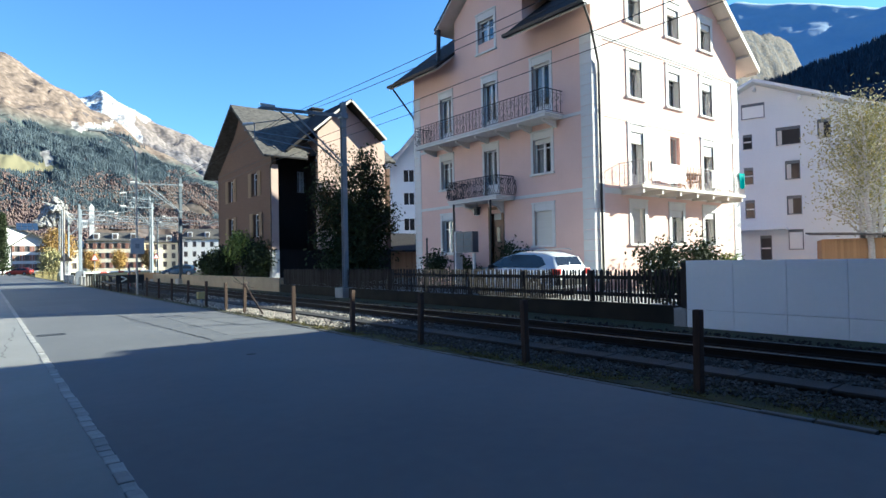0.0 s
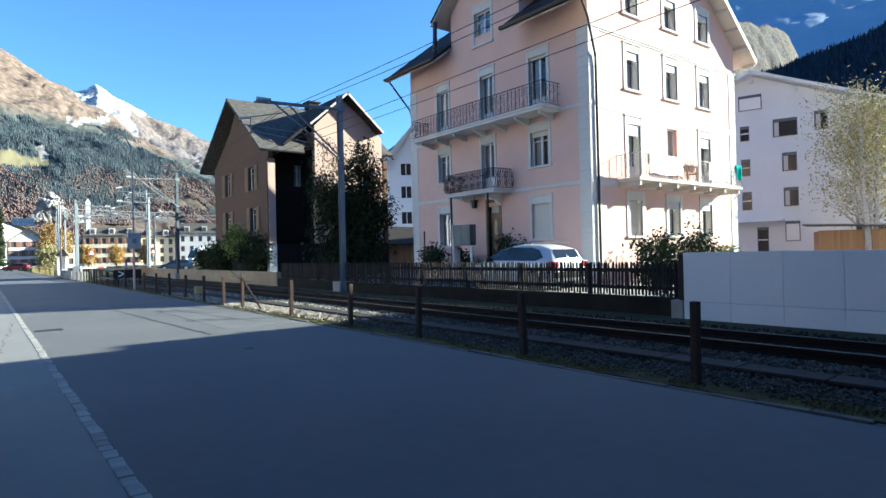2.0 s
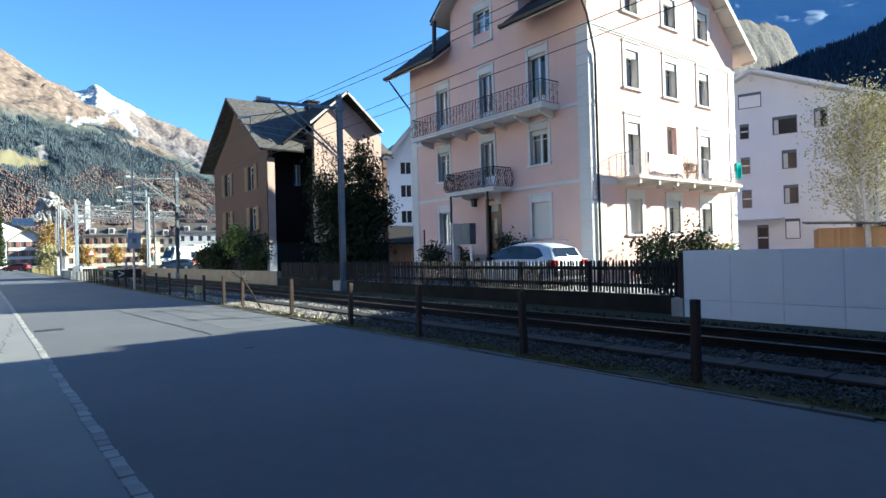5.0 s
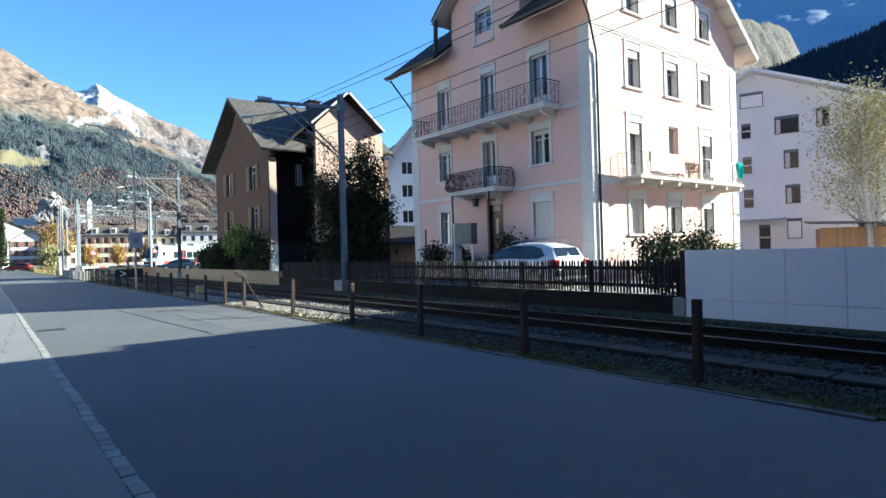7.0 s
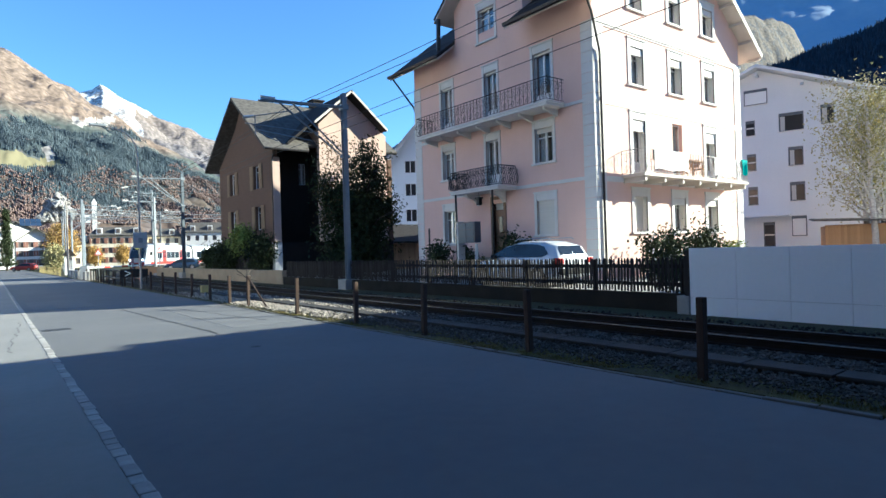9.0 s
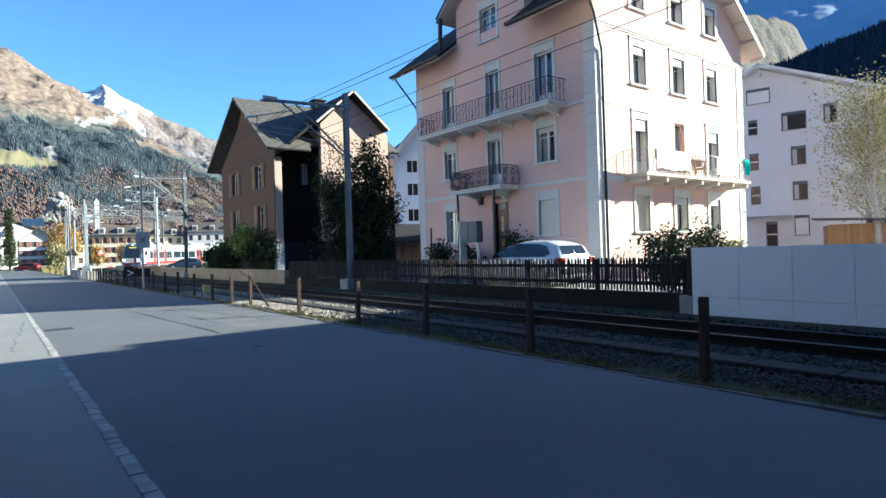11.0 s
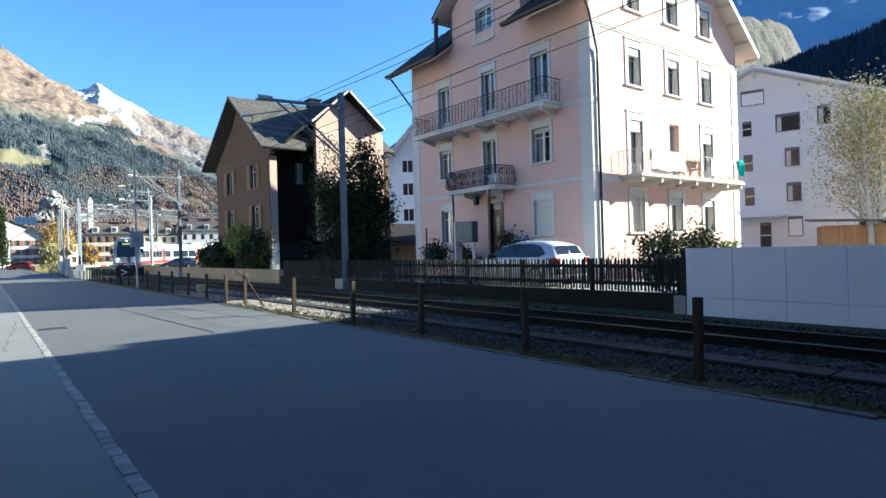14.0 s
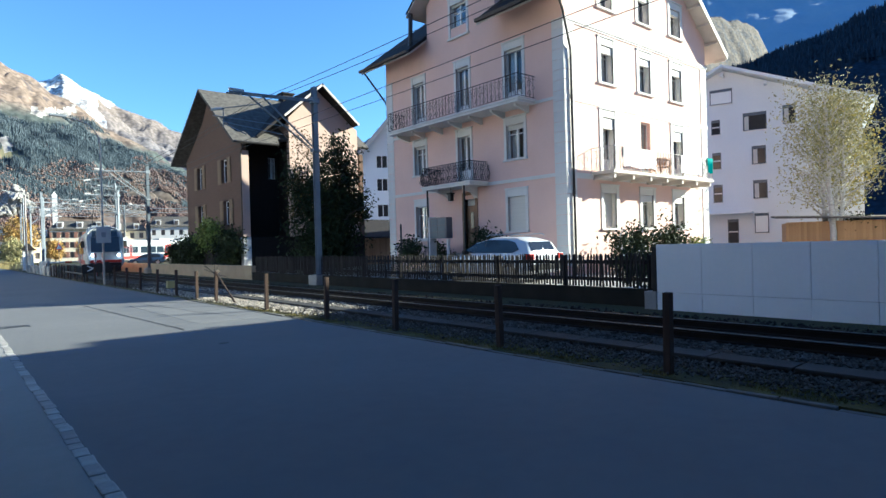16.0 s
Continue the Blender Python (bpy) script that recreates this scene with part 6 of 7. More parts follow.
    # oleanders along the sunny wall and shrubs by the door
    for c, r, n, m_, flowers in (((21.0, 13.0, 1.2), (1.5, 0.7, 1.15), 90, "leaf", True), ((23.8, 12.9, 1.35), (1.5, 0.7, 1.2), 90, "leaf", True), ((26.3, 13.0, 0.95), (1.1, 0.6, 0.75), 50, "leafbright", True),
                                 ((18.0, 18.2, 1.6), (0.5, 0.95, 0.75), 40, "leaf", False), ((17.9, 23.6, 1.25), (0.5, 1.0, 0.95), 44, "leaf", False), ((18.1, 21.5, 1.1), (0.4, 0.5, 0.7), 22, "leaf", False),
                                 ((14.2, 8.6, 0.9), (0.6, 0.9, 0.5), 24, "leaf", False)):
        bush = thing("oleander_bush" if flowers else "garden_shrub", "dark leafy shrub with pale blooms by the sunny wall" if flowers else "dark leafy shrub beside the house", "bush", "shrubs by the pink house")
        bm = bm_new()
        clumps(bm, c, r, n, 30, 0.16, 0.2, 0.45, YARD)
        part("leaves", bm, M[m_], bush)
        part("stems", tubes([((c[0] + k * 0.3, c[1], YARD), (c[0] + k, c[1], c[2] + 0.3)) for k in (-0.6, -0.2, 0.3, 0.6)], 0.02, 5), M["bark"], bush)
        if flowers:
            bm = bm_new()
            clumps(bm, (c[0], c[1] - 0.2, c[2] + 0.2), (r[0], r[1], r[2]), 24, 5, 0.1, 0.1, 0.8, YARD)
            tagged(part("blooms", bm, M["cloth"], bush, "pale blooms"), kind="stuff")
    # birch with few leaves left
    for (x, y), h, n, lab in (((41.6, 11.9), 10.6, 30, "tall pale birch with sparse autumn leaves"), ((42.6, 12.5), 9.6, 26, "slender birch with sparse autumn leaves")):
        tree = thing("birch_tree", lab, "tree", "birches behind the wall")
        bm = bm_new()
        ends = limbs(bm, (x, y, YARD), (x - 0.4, y + 0.3, h), 0.2, n, 3.2, 0.75)
        ends += limbs(bm, (x + 0.3, y - 0.2, YARD), (x + 0.9, y - 0.6, h * 0.94), 0.15, n - 6, 2.8, 0.75)
        part("trunk", bm, M["birchbark"], tree)
        bm = bm_new()
        for e in ends:
            for _ in range(9 if e.z < 6.5 else 16):
                leaf(bm, e + Vector((random.gauss(0, 0.36), random.gauss(0, 0.36), random.gauss(-0.1, 0.4))), 0.2)
        part("crown", bm, M["leafbirch"], tree)
    tree = thing("willow_tree", "yellow-green autumn tree behind the white wall", "tree")
    bm = bm_new()
    limbs(bm, (46.0, 12.8, YARD), (46.0, 12.6, 11.6), 0.18, 16, 2.6)
    part("trunk", bm, M["bark"], tree)
    bm = bm_new()
    clumps(bm, (46.1, 12.5, 7.3), (2.3, 2.3, 4.6), 190, 26, 0.2, 0.36)
    part("crown", bm, M["leafyellow"], tree)
    bush = thing("dark_shrub", "dark evergreen shrub behind the white wall", "bush")
    bm = bm_new()
    clumps(bm, (43.2, 11.0, 1.8), (1.2, 1.0, 1.6), 70, 28, 0.18, 0.26, 0.4, YARD)
    part("leaves", bm, M["leaf"], bush)
    # trees by the crossing and the station
    for x, y, h, m_, lab in ((10.3, 131, 9.8, "leafgold", "golden autumn tree by the station"), (12.5, 140, 9, "leafgold", "golden autumn tree by the station"), (24.0, 150, 5.5, "leafgold", "golden autumn tree by the station"),
                             (17.5, 142, 5.0, "leafgold", "golden autumn tree by the station"), (28, 140, 5.5, "leafrust", "rust-coloured tree by the station"), (7.3, 100, 4.2, "leafbirch", "small autumn tree by the road")):
        tree = thing("roadside_tree", lab, "tree", "trees by the station")
        bm = bm_new()
        limbs(bm, (x, y, 0), (x, y, h * 0.8), 0.16, 9, h * 0.28)
        part("trunk", bm, M["bark"], tree)
        bm = bm_new()
        clumps(bm, (x, y, h * 0.56), (h * 0.27, h * 0.27, h * 0.45), 150, 26, 0.32, 0.4)
        part("crown", bm, M[m_], tree)
    for x, y, h in ((3.0, 158, 14), (0.2, 150, 11)):
        tree = thing("spruce_tree", "dark spruce by the road", "tree", "spruces by the road")
        bm = bm_new()
        for k in range(16):
            z0, r = h * (0.1 + 0.055 * k), h * 0.17 * (1 - k / 16.5)
            clumps(bm, (x, y, z0), (r * 1.1, r * 1.1, 0.4), 26, 20, 0.36, 0.26, 0.2)
        part("crown", bm, M["leaf"], tree)
        part("trunk", tubes([((x, y, 0), (x, y, h * 0.4))], 0.2, 7), M["bark"], tree)


# ---- vehicles ----
def car(name, label, at, turn, paint, estate=True):
    """A parked car; local +y is its front."""
    ob = thing(name, label, "car", "parked cars", at=at, turn=turn)
    # stations along y: half width, sill, belt, and the body's top there
    prof = [(-2.27, 0.45, 0.93), (-2.2, 0.32, 0.99), (-1.6, 0.24, 1.0), (0.0, 0.24, 0.98), (0.9, 0.24, 0.95), (1.6, 0.26, 0.88), (2.05, 0.3, 0.78), (2.27, 0.42, 0.62)]
    bm = bm_new()
    rings = []
    for y, lo, hi in prof:
        w = 0.9 - (0.14 if abs(y) > 2.22 else 0.05 if abs(y) > 2.0 else 0.0)
        rings.append([bm.verts.new(v) for v in ((-w + 0.08, y, lo), (-w, y, lo + 0.12), (-w, y, (lo + hi) / 2 + 0.1), (-w + 0.06, y, hi), (0, y, hi + 0.04), (w - 0.06, y, hi), (w, y, (lo + hi) / 2 + 0.1), (w, y, lo + 0.12), (w - 0.08, y, lo))])
    for a, b in zip(rings, rings[1:]):
        for i in range(9):
            j = (i + 1) % 9
            bm.faces.new((a[i], a[j], b[j], b[i]))
    bm.faces.new(rings[0])
    bm.faces.new(rings[-1][::-1])
    bmesh.ops.recalc_face_normals(bm, faces=bm.faces)
    body = part("body", bm, paint, ob, smooth=False)
    mod = body.modifiers.new("soft", "BEVEL")
    mod.width, mod.segments, mod.limit_method, mod.angle_limit = 0.05, 2, "ANGLE", radians(25)
    # cabin in paint with dark glazing set on it
    cab = [(-2.2, 1.0, 0.78), (-1.95, 1.4, 0.68), (-1.4, 1.53, 0.65), (-0.3, 1.56, 0.65), (0.4, 1.42, 0.67), (1.3, 0.97, 0.78)]
    bm = bm_new()
    rings = [[bm.verts.new(v) for v in ((-0.86, y, 0.93), (-w, y, z - 0.05), (-w * 0.7, y, z), (0, y, z + 0.025), (w * 0.7, y, z), (w, y, z - 0.05), (0.86, y, 0.93))] for y, z, w in cab]
    for a, b in zip(rings, rings[1:]):
        for i in range(6):
            bm.faces.new((a[i], a[i + 1], b[i + 1], b[i]))
    bm.faces.new(rings[0])
    bm.faces.new(rings[-1][::-1])
    bmesh.ops.recalc_face_normals(bm, faces=bm.faces)
    part("cabin", bm, paint, ob, smooth=True)

    def glazing(name, pts, label):
        bm = bm_new()
        bm.faces.new([bm.verts.new(p) for p in pts])
        part(name, bm, M["carglass"], ob, label)
    for s in (-1, 1):
        glazing("side_window", [(s * (0.872 - max(0.0, z - 0.95) / 0.56 * 0.2), y, z) for y, z in ((-1.78, 1.12), (-1.55, 1.36), (-1.2, 1.45), (-0.2, 1.48), (0.4, 1.34), (1.05, 1.03), (-1.5, 1.01))], "dark tinted side windows")
    glazing("rear_window", [(-0.6, -2.165, 1.08), (0.6, -2.165, 1.08), (0.56, -1.985, 1.37), (-0.56, -1.985, 1.37)], "dark tinted rear window")
    glazing("windscreen", [(-0.66, 1.2, 1.05), (0.66, 1.2, 1.05), (0.6, 0.46, 1.415), (-0.6, 0.46, 1.415)], "windscreen")
    for s in (-1, 1):
        part("roof_rail", tubes([((s * 0.6, -1.7, 1.6), (s * 0.6, -1.6, 1.65), (s * 0.6, -0.2, 1.65), (s * 0.6, -0.05, 1.6))], 0.018, 6), M["alloy"], ob)
        part("mirror", boxes(((s * 0.88, 0.62, 0.95), (s * 1.05, 0.8, 1.12)), bevel=0.03), M["tyre"], ob)
        part("tail_light", boxes(((s * 0.62, -2.29, 0.78), (s * 0.885, -2.1, 0.98)), bevel=0.02), M["taillight"], ob, "red tail light")
        part("headlamp", boxes(((s * 0.5, 2.0, 0.62), (s * 0.82, 2.2, 0.74)), bevel=0.02), M["insul"], ob)
        for y in (-1.35, 1.4):
            bm = bm_new()
            bmesh.ops.create_cone(bm, cap_ends=True, segments=24, radius1=0.34, radius2=0.34, depth=0.22, matrix=pose(s * 0.8, y, 0.34, 0, 90, 0))
            w = part("wheel", bm, M["tyre"], ob)
            bm = bm_new()
            bmesh.ops.create_cone(bm, cap_ends=True, segments=20, radius1=0.22, radius2=0.2, depth=0.24, matrix=pose(s * 0.8, y, 0.34, 0, 90, 0))
            part("rim", bm, M["alloy"], w)
    part("rear_bumper", boxes(((-0.82, -2.33, 0.42), (0.82, -2.15, 0.62)), bevel=0.04), M["tyre"], ob)
    part("number_plate", boxes(((-0.26, -2.345, 0.66), (0.26, -2.28, 0.77))), M["white"], ob)
    return ob


def build_vehicles():
    car("estate_car", "silver-white estate car parked behind the picket fence", (15.5, 15.1, YARD - 0.0), 0, M["carpaint"])
    car("parked_car", "dark blue car parked beyond the garden wall", (21.5, 88, 0.0), 70, mat("dark blue car paint", (0.05, 0.08, 0.14), rough=0.25, metal=0.3))
    car("parked_car", "white car parked by the far houses", (9.5, 150, 0.0), 30, M["carpaint"])
    car("parked_car", "red car parked by the far houses", (5.5, 146, 0.0), 60, M["red"])


# ---- street furniture ----
def build_street():
    lamp = thing("street_lamp", "tall slender street lamp with a curved arm", "street lamp", at=(6.42, 34.9, 0))
    pts = [(0, 0, 0), (0, 0, 7.2)] + [(-0.9 * (1 - math.cos(a)) * 1.0, 0, 7.2 + 1.25 * math.sin(a)) for a in (0.4, 0.8, 1.2, 1.5)] + [(-1.5, 0, 8.62)]
    bm = bm_new()
    tube(bm, pts, 0.055, 8, 0.03)
    part("pole", bm, M["lamppost"], lamp)
    part("lamp_head", boxes(((-2.2, -0.1, 8.58), (-1.45, 0.1, 8.7)), bevel=0.03), M["steel"], lamp)
    sign = thing("sign_board", "grey back of a square sign clamped to a pole", "sign", at=(6.42, 34.75, 0))
    part("board", boxes(((-0.34, -0.03, 2.2), (0.34, 0.0, 3.05)), bevel=0.01), M["sign"], sign)
    part("clamp", boxes(((-0.1, -0.05, 2.5), (0.1, -0.03, 2.75))), M["steel"], sign)
    lamp = thing("street_lamp", "tall slender street lamp with a short arm", "street lamp", at=(7.0, 78, 0))
    bm = bm_new()
    tube(bm, [(0, 0, 0), (0, 0, 8.35)], 0.1, 8, 0.07)
    part("pole", bm, M["lamppost"], lamp)
    bm = bm_new()
    tube(bm, [(0, 0, 8.25), (-2.0, 0, 8.75)], 0.04, 6)
    part("lamp_head", bm, M["insul"], lamp)
    # level crossing: guard rails, chevron board, barrier, beacons
    g = thing("guard_rail", "dark tubular guard rail by the level crossing", "guard rail")
    part("rail", tubes([((6.2, 39.6, 0.95), (6.2, 44, 1.0), (6.4, 48, 0.98), (6.8, 52, 0.9)), ((6.2, 39.6, 0.5), (6.2, 44, 0.52), (6.4, 48, 0.5), (6.8, 52, 0.5))], 0.05, 8), M["iron"], g)
    for y in (39.6, 42, 44.4, 46.8, 49.2, 51.6):
        part("post", tubes([((6.25, y, 0), (6.25, y, 0.95))], 0.05, 6), M["iron"], g)
    c = thing("chevron_board", "black board with a white chevron by the crossing", "sign", at=(6.1, 39.2, 0))
    part("board", boxes(((0.0, -0.03, 0.55), (1.5, 0.0, 1.05)), bevel=0.01), M["iron"], c)
    bm = bm_new()
    for a, b in (((0.25, 0.95), (0.55, 0.8)), ((0.55, 0.8), (0.25, 0.65))):
        tube(bm, [(a[0], -0.045, a[1]), (b[0], -0.045, b[1])], 0.03, 5)
    part("chevron", bm, M["cloth"], c, "white chevron")
    for x in (0.1, 1.4):
        part("leg", boxes(((x - 0.04, 0.0, 0), (x + 0.04, 0.05, 0.6))), M["iron"], c)
    b = thing("barrier_boom", "lowered white and red crossing barrier", "barrier", at=(6.6, 60, 0), turn=-20)
    part("boom", tubes([((0, 0, 1.0), (4.5, 6.5, 1.05))], 0.07, 8), M["cloth"], b)
    for k in (0.25, 0.5, 0.75):
        part("band", tubes([((4.5 * k, 6.5 * k, 1.0 + 0.05 * k), (4.5 * k + 0.4, 6.5 * k + 0.58, 1.0 + 0.05 * k))], 0.08, 8), M["red"], b)
    part("drive_box", boxes(((-0.3, -0.3, 0), (0.3, 0.3, 1.2)), bevel=0.03), M["sign"], b)
    for x, y in ((8.0, 44.5), (8.15, 42.8)):
        s = thing("barrier_post", "red and white striped post by the rails", "post", "striped posts", at=(x - 0.3, y, 0), turn=8)
        for i in range(5):
            part("stripe", boxes(((-0.07, -0.03, 0.2 + i * 0.3), (0.07, 0.03, 0.5 + i * 0.3))), M["red"] if i % 2 == 0 else M["cloth"], s)
        part("stem", boxes(((-0.03, -0.06, 0), (0.03, -0.03, 1.7))), M["steel"], s)
    for x, y, z in ((9.2, 72, 2.2), (17.3, 82, 2.4)):
        s = thing("warning_sign", "triangular white warning sign with red rim", "sign", "warning signs", at=(x, y, 0))
        part("pole", tubes([((0, 0, 0), (0, 0, z + 0.9))], 0.04, 6), M["steel"], s)
        bm = bm_new()
        prism(bm, [(-0.4, z), (0.4, z), (0, z + 0.7)], -0.06, -0.045)
        part("rim", bm, M["red"], s, "red rim")
        bm = bm_new()
        prism(bm, [(-0.26, z + 0.09), (0.26, z + 0.09), (0, z + 0.54)], -0.075, -0.06)
        part("face", bm, M["cloth"], s)
    s = thing("wayside_shrine", "small white wayside shrine with a pointed roof", "shrine", at=(7.65, 84, 0))
    part("niche", boxes(((-0.5, -0.4, 0), (0.5, 0.4, 0.7)), ((-0.5, -0.4, 0.7), (-0.3, 0.4, 2.3)), ((0.3, -0.4, 0.7), (0.5, 0.4, 2.3)), ((-0.3, 0.2, 0.7), (0.3, 0.4, 2.3))), M["whitewall"], s)
    bm = bm_new()
    prism(bm, [(-0.7, 2.3), (0.7, 2.3), (0, 3.2)], -0.6, 0.5)
    part("roof", bm, M["rooftile"], s)
    f = thing("yellow_fence", "low yellow fence by the road", "fence")
    for i in range(26):
        part("picket", boxes(((6.4, 80 + i * 1.4, 0), (6.45, 80.1 + i * 1.4, 1.0))), M["yellow"], f)
    part("rail", boxes(((6.46, 80, 0.75), (6.49, 116, 0.83))), M["yellow"], f)
    blocks = thing("concrete_blocks", "pale concrete blocks beside the crossing", "blocks")
    for i in range(7):
        part("block", boxes(((6.3, 55 + i * 2.4, 0), (6.8, 56.2 + i * 2.4, 0.75)), bevel=0.05), M["concrete"], blocks)
    wall = part("platform_edge", boxes(((12.7, 60.5, -0.2), (13.0, 72, 0.85)), bevel=0.02), M["timber"])
    tagged(wall, "sandy wall beside the curving track", "wall", kind="structure")


def build_house_things():
    box_ = thing("mail_boxes", "grey metal letter boxes on a white stand", "letter boxes", at=(17.5, 20.72, YARD))
    part("case", boxes(((-0.18, -0.67, 1.65), (0.18, 0.55, 2.6)), bevel=0.015), M["mailbox"], box_)
    for i in range(3):
        for j in range(2):
            part("flap", boxes(((-0.195, -0.58 + j * 0.53, 1.65 + i * 0.31), (-0.182, -0.1 + j * 0.53, 1.92 + i * 0.31))), M["steeldark"], box_)
    part("side_panel", boxes(((-0.2, 0.5, 0.0), (0.2, 0.6, 2.65)), bevel=0.01), M["white"], box_)
    part("leg", boxes(((-0.05, -0.6, 0), (0.05, -0.5, 1.6))), M["white"], box_)
    pole = thing("garden_pole", "thin dark pole before the house", "pole", at=(17.5, 23.75, YARD))
    part("shaft", tubes([((0, 0, 0), (0, 0, 2.45))], 0.04, 6), M["iron"], pole)
    lan = thing("hanging_lantern", "black iron lantern under the balcony", "lantern", at=(18.2, 20.7, 0))
    part("chain", tubes([((0, 0, 4.24), (0, 0, 4.0))], 0.012, 4), M["iron"], lan)
    part("case", boxes(((-0.1, -0.1, 3.65), (0.1, 0.1, 3.95)), ((-0.14, -0.14, 3.95), (0.14, 0.14, 4.02)), bevel=0.015), M["iron"], lan)
    # washing and furniture on the sunny balcony
    for x0, x1, z0, z1, m_, lab in ((21.35, 23.9, 4.62, 5.42, "cloth", "white sheet hung over the balcony railing"), (26.1, 28.1, 4.6, 5.4, "cloth", "white sheet hung over the balcony railing"),
                                    (28.7, 29.25, 4.75, 5.5, "teal", "teal towel hung over the balcony railing")):
        t = thing("hung_cloth", lab, "laundry", "laundry on the balcony")
        bm = bm_new()
        n = 14
        rows = []
        for z in (z0, (z0 + z1) / 2, z1, z1 - 0.02, z1 - 0.4):
            off = -0.05 if len(rows) < 3 else 0.05
            rows.append([bm.verts.new((x0 + (x1 - x0) * i / n, PY - 1.06 + off + 0.02 * math.sin(i * 1.9) * (1 if len(rows) != 2 else 0.2), z + 0.03 * math.sin(i * 0.7) * (len(rows) == 0))) for i in range(n + 1)])
        for a, b in zip(rows, rows[1:]):
            for i in range(n):
                bm.faces.new((a[i], a[i + 1], b[i + 1], b[i]))
        part("sheet", bm, M[m_], t)
    for x in (24.4, 25.5):
        ch = thing("balcony_chair", "reddish wooden folding chair on the balcony", "chair", "balcony chairs", at=(x, PY - 0.6, 4.46), turn=20 if x < 25 else -30)
        part("seat", boxes(((-0.22, -0.22, 0.42), (0.22, 0.22, 0.46)), bevel=0.008), M["timber"], ch)
        part("backrest", boxes(((-0.22, 0.2, 0.55), (0.22, 0.24, 0.9)), bevel=0.008), M["timber"], ch)
        for sx in (-0.2, 0.2):
            part("leg", tubes([((sx, -0.2, 0), (sx, 0.2, 0.9))], 0.018, 5), M["timber"], ch)
            part("leg", tubes([((sx, 0.2, 0), (sx, -0.2, 0.44))], 0.018, 5), M["timber"], ch)
    tb = thing("balcony_table", "small wooden table on the balcony", "table", at=(24.95, PY - 0.7, 4.46))
    part("tabletop", boxes(((-0.5, -0.3, 0.7), (0.5, 0.3, 0.74)), bevel=0.01), M["timber"], tb)
    for sx in (-0.42, 0.42):
        for sy in (-0.24, 0.24):
            part("leg", boxes(((sx - 0.025, sy - 0.025, 0), (sx + 0.025, sy + 0.025, 0.7))), M["timber"], tb)
    # timber hut seen between the houses
    hut = thing("timber_hut", "small lit timber hut between the houses", "shed", at=(25.9, 37.5, YARD))
    part("wall", boxes(((-2.6, 0, 0), (2.6, 3, 2.0))), M["timber"], hut)
    pk = mesh_of("board", boxes(((0, -0.03, 0), (0.17, 0, 1.98))), M["timber"])
    for i in range(28):
        piece("board", pk, hut, (-2.6 + i * 0.185, 0, 0))
    bm = bm_new()
    slab(bm, [(-3.2, -0.9, 2.1), (3.2, -0.9, 2.1), (3.2, 3.4, 3.6), (-3.2, 3.4, 3.6)], 0.12)
    part("roof", bm, M["rooftile"], hut)


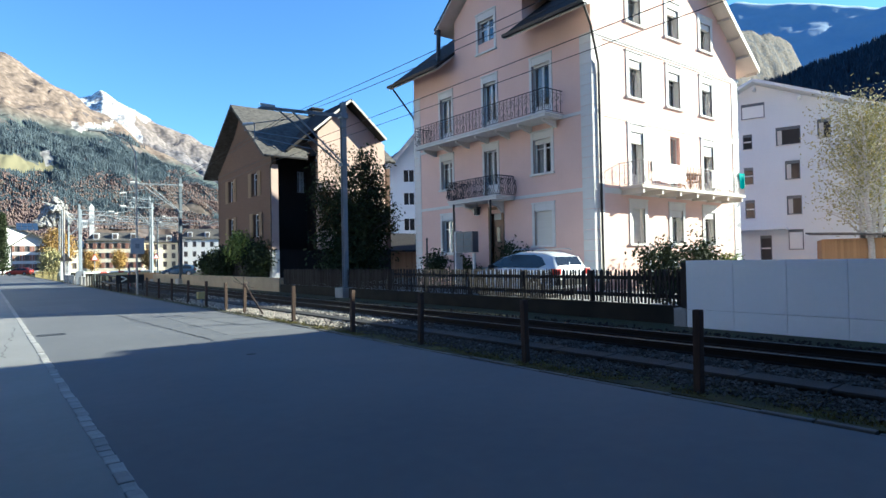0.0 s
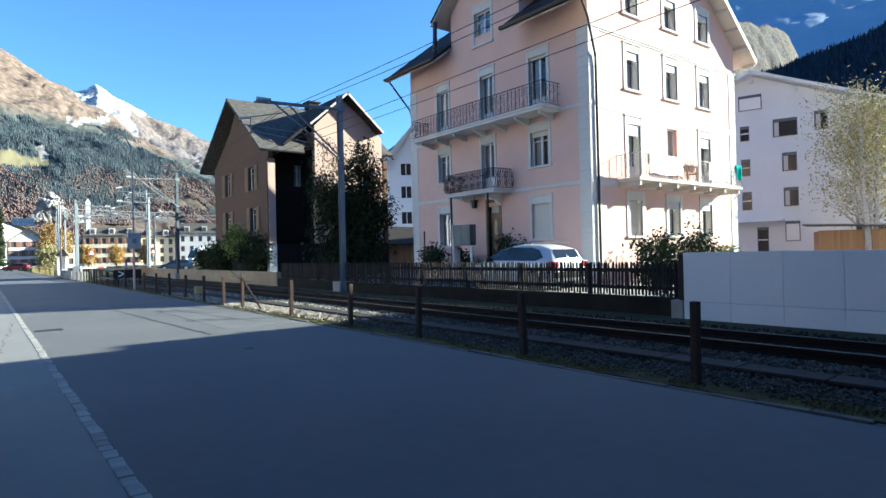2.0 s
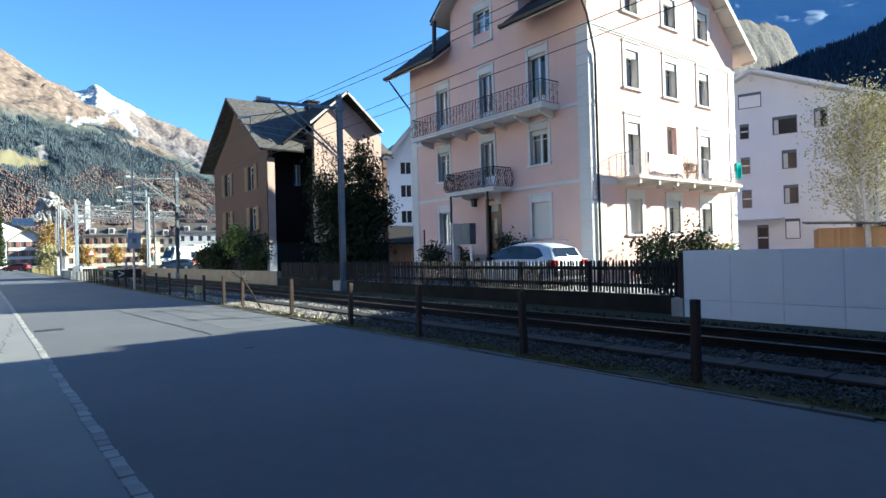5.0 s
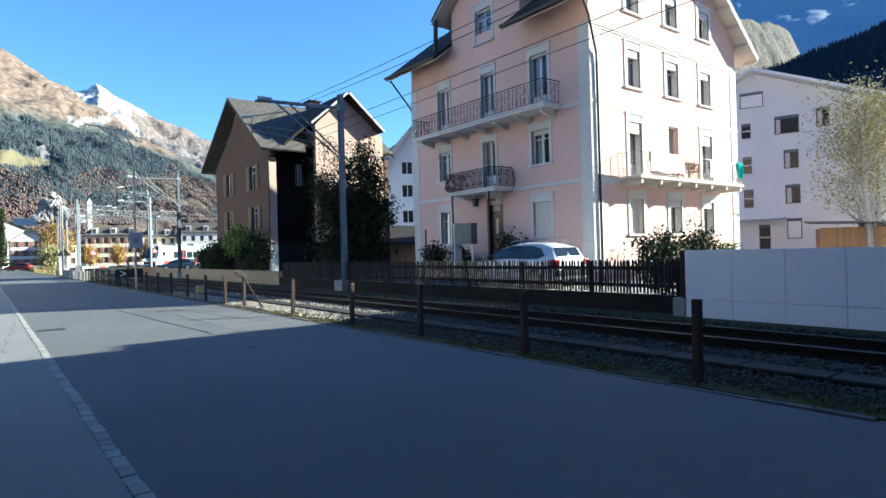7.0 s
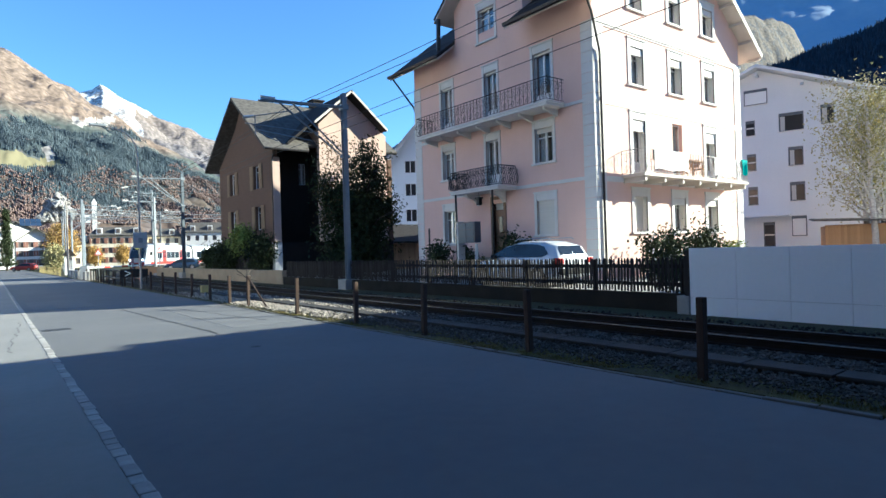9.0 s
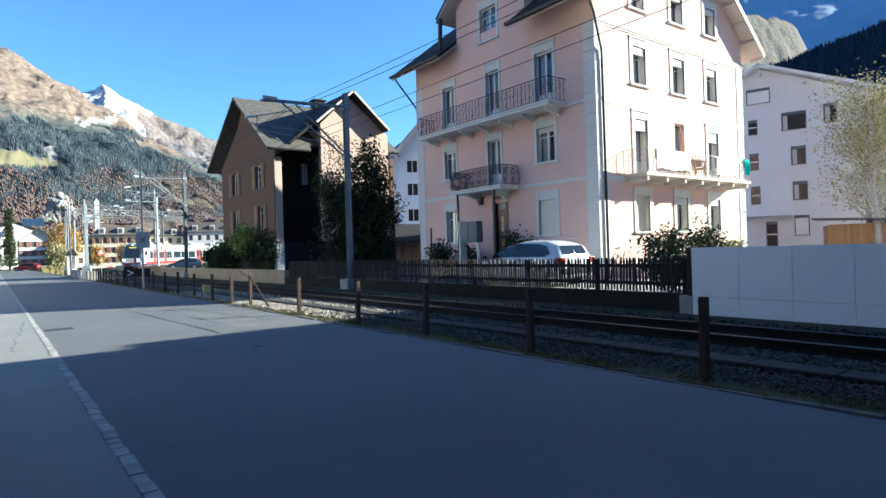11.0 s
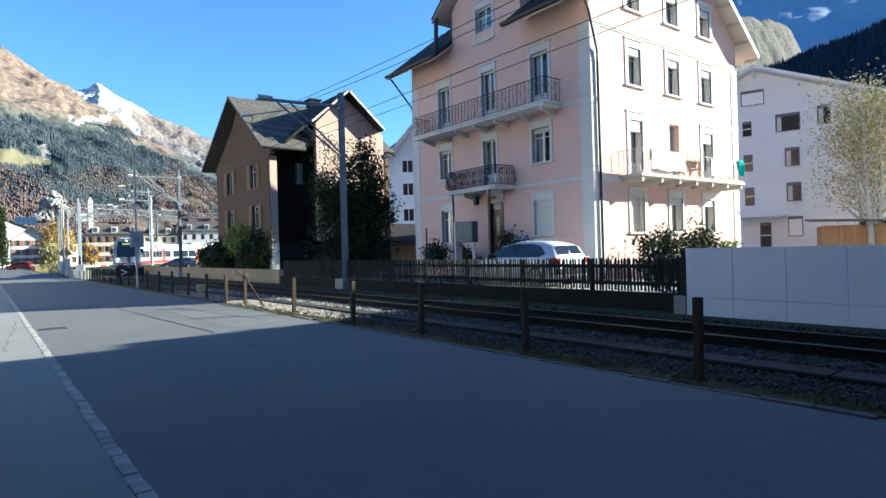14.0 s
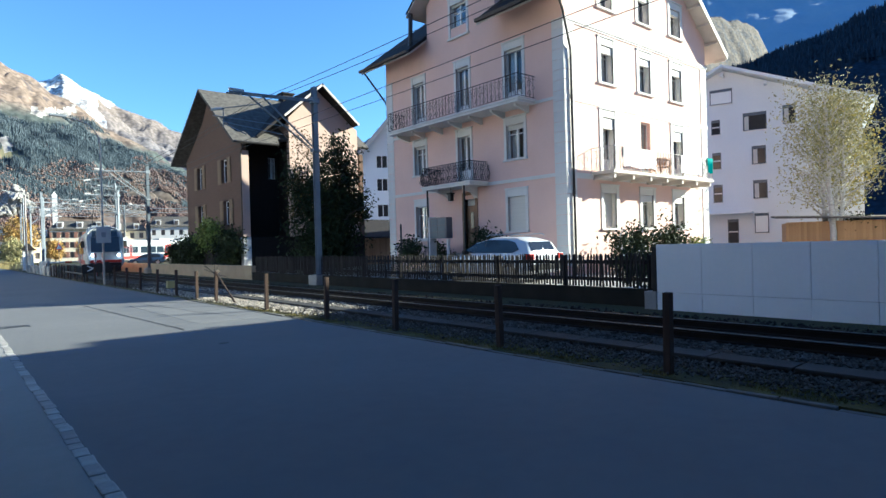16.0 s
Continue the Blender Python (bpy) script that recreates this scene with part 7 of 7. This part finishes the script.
# ---- far town ----
def town_house(name, label, x, y, turn, w, d, h, wall, roof_m, rise, rows, cols, mansard=False, shutters=None):
    """A house far off; local front towards -y."""
    ob = thing(name, label, "house", "houses of the town", at=(x, y, 0), turn=turn)
    m_ = pose(-w / 2, 0, 0)
    wins = []
    for r in range(rows):
        for c in range(cols):
            u = w * (c + 0.5) / cols
            z = 1.0 + r * (h - 0.6) / rows
            wins.append((u - 0.5, z, u + 0.5, z + 1.5))
    bm = bm_new()
    wall_with_holes(bm, 0, w, 0, h, 0.3, wins, m_)
    box(bm, (-w / 2, 0.3, 0), (-w / 2 + 0.3, d, h))
    box(bm, (w / 2 - 0.3, 0.3, 0), (w / 2, d, h))
    if not mansard:
        prism(bm, [(-w / 2, h), (w / 2, h), (0, h + rise)], 0, d)
    part("wall", bm, wall, ob)
    bm = bm_new()
    if mansard:
        for q in ([(-w / 2 - 0.4, -0.4, h), (w / 2 + 0.4, -0.4, h), (w / 2 - 1.5, 2.5, h + rise), (-w / 2 + 1.5, 2.5, h + rise)], [(-w / 2 - 0.4, d + 0.4, h), (w / 2 + 0.4, d + 0.4, h), (w / 2 - 1.5, d - 2.5, h + rise), (-w / 2 + 1.5, d - 2.5, h + rise)],
                  [(-w / 2 - 0.4, -0.4, h), (-w / 2 - 0.4, d + 0.4, h), (-w / 2 + 1.5, d - 2.5, h + rise), (-w / 2 + 1.5, 2.5, h + rise)], [(w / 2 + 0.4, -0.4, h), (w / 2 + 0.4, d + 0.4, h), (w / 2 - 1.5, d - 2.5, h + rise), (w / 2 - 1.5, 2.5, h + rise)],
                  [(-w / 2 + 1.5, 2.5, h + rise), (w / 2 - 1.5, 2.5, h + rise), (w / 2 - 1.5, d - 2.5, h + rise + 0.1), (-w / 2 + 1.5, d - 2.5, h + rise + 0.1)]):
            slab(bm, q, 0.15)
    else:
        for s in (-1, 1):
            slab(bm, [(s * (w / 2 + 1.0), -1.0, h - rise * 2 / w), (s * (w / 2 + 1.0), d + 0.6, h - rise * 2 / w), (0, d + 0.6, h + rise + 0.25), (0, -1.0, h + rise + 0.25)], 0.25)
    part("roof", bm, roof_m, ob)
    if mansard:
        for c in range(max(2, cols // 2)):
            u = -w / 2 + w * (c + 0.5) / max(2, cols // 2)
            dm = part("dormer", boxes(((u - 0.7, 0.1, h + 0.3), (u + 0.7, 2.2, h + 2.0))), M["whitewall"], ob)
            part("pane", boxes(((u - 0.45, 0.06, h + 0.6), (u + 0.45, 0.1, h + 1.7))), M["townglass"], dm)
    for u0, z0, u1, z1 in wins:
        win = part("window", boxes(((u0, 0.14, z0), (u1, 0.2, z1)), m=m_), M["townglass"], ob)
        if shutters:
            part("shutter", boxes(((u0 - 0.5, -0.06, z0), (u0 - 0.03, -0.01, z1)), m=m_), shutters, win)
            part("shutter", boxes(((u1 + 0.03, -0.06, z0), (u1 + 0.5, -0.01, z1)), m=m_), shutters, win)
    return ob


def build_town():
    town_house("gabled_house", "white gabled house at the end of the road", 9.6, 184, 0, 8.4, 10, 7.4, M["whitewall"], M["slate"], 3.0, 3, 4, shutters=M["rust_shutter"])
    h = town_house("solar_house", "house with solar panels on its roof", 6.0, 212, 20, 16, 10, 10.5, M["whitewall"], M["slate"], 3.2, 3, 4)
    sp = thing("solar_array", "blue solar panels on a sloping roof", "solar panels", at=(9.7, 205, 12.2), turn=4)
    for i in range(4):
        for j in range(2):
            part("panel", boxes(((-2.6 + i * 1.3, -0.05, j * 1.4), (-1.36 + i * 1.3, 0.05, 1.34 + j * 1.4)), m=Matrix.Rotation(radians(-40), 4, "X")), M["solar"], sp)
    town_house("hotel_building", "long cream hotel with a dark mansard roof", 27.2, 176, -12, 13, 12, 8.2, M["cream"], M["slate"], 2.3, 3, 7, True, M["rust_shutter"])
    town_house("hotel_wing", "cream hotel wing with shutters", 39.6, 182, -12, 9, 10, 8.0, M["cream"], M["slate"], 2.4, 3, 4, True)
    town_house("yellow_house", "yellow rendered town house", 18.2, 178, 0, 6, 9, 6.2, M["cream"], M["slate"], 2.4, 2, 3, True)
    town_house("station_house", "white town house with many windows", 51.4, 178, -16, 14, 11, 9.0, M["whitewall"], M["slate"], 3.0, 3, 6, True)
    town_house("town_house", "white town house behind the station", 64, 176, -20, 10, 11, 8.0, M["whitewall"], M["slate"], 3.0, 3, 4)
    town_house("town_house", "pale town house beside the far road", -8, 150, 20, 12, 10, 8.0, M["whitewall"], M["slate"], 3.0, 3, 4)
    # church with tower on the slope behind
    ch = thing("church", "white church with a slim tower on the slope", "church", at=(48.2, 397, 27), turn=-8)
    part("nave", boxes(((-6.0, 0, -3), (-1.0, 5, 1.6))), M["whitewall"], ch)
    part("tower", boxes(((0, 0, -8), (2.4, 3, 8.6))), M["whitewall"], ch)
    bm = bm_new()
    bmesh.ops.create_cone(bm, cap_ends=True, segments=4, radius1=2.1, radius2=0.1, depth=2.6, matrix=pose(1.2, 1.5, 9.9, 0, 0, 45))
    part("spire", bm, M["whitewall"], ch)
    # pale cliffs in the woods above the town
    cl = bm_new()
    for x, y, z, s in ((27, 398, 28, 3.2), (29.5, 398, 31, 4.0), (32.5, 397, 33.5, 4.4), (35, 397, 32, 3.0), (38, 398, 30, 2.2), (24.5, 398, 26, 2.2)):
        bmesh.ops.create_icosphere(cl, subdivisions=5, radius=s, matrix=pose(x, y, z) @ Matrix.Diagonal((1.0, 0.8, 1.3, 1)))
    for v in cl.verts:
        v.co += noise.turbulence_vector(v.co * 0.4, 5, False, noise_basis="PERLIN_ORIGINAL") * 2.4
    tagged(part("cliff", cl, mat("pale limestone", (0.44, 0.425, 0.41), (0.24, 0.23, 0.22), 0.3, 0.95)), "pale limestone cliff above the town", "rock", kind="structure")


# ---- build ----
build_ground()
build_mountains()
build_track()
build_pink_house()
build_brown_house()
build_apartment()
build_white_house()
build_shading_house()
build_light_walls()
build_white_wall()
build_fence()
build_posts()
build_railway()
build_train()
build_plants()
build_vehicles()
build_street()
build_house_things()
build_town()
build_road_marks()
build_kerb()
build_verge()
motions()
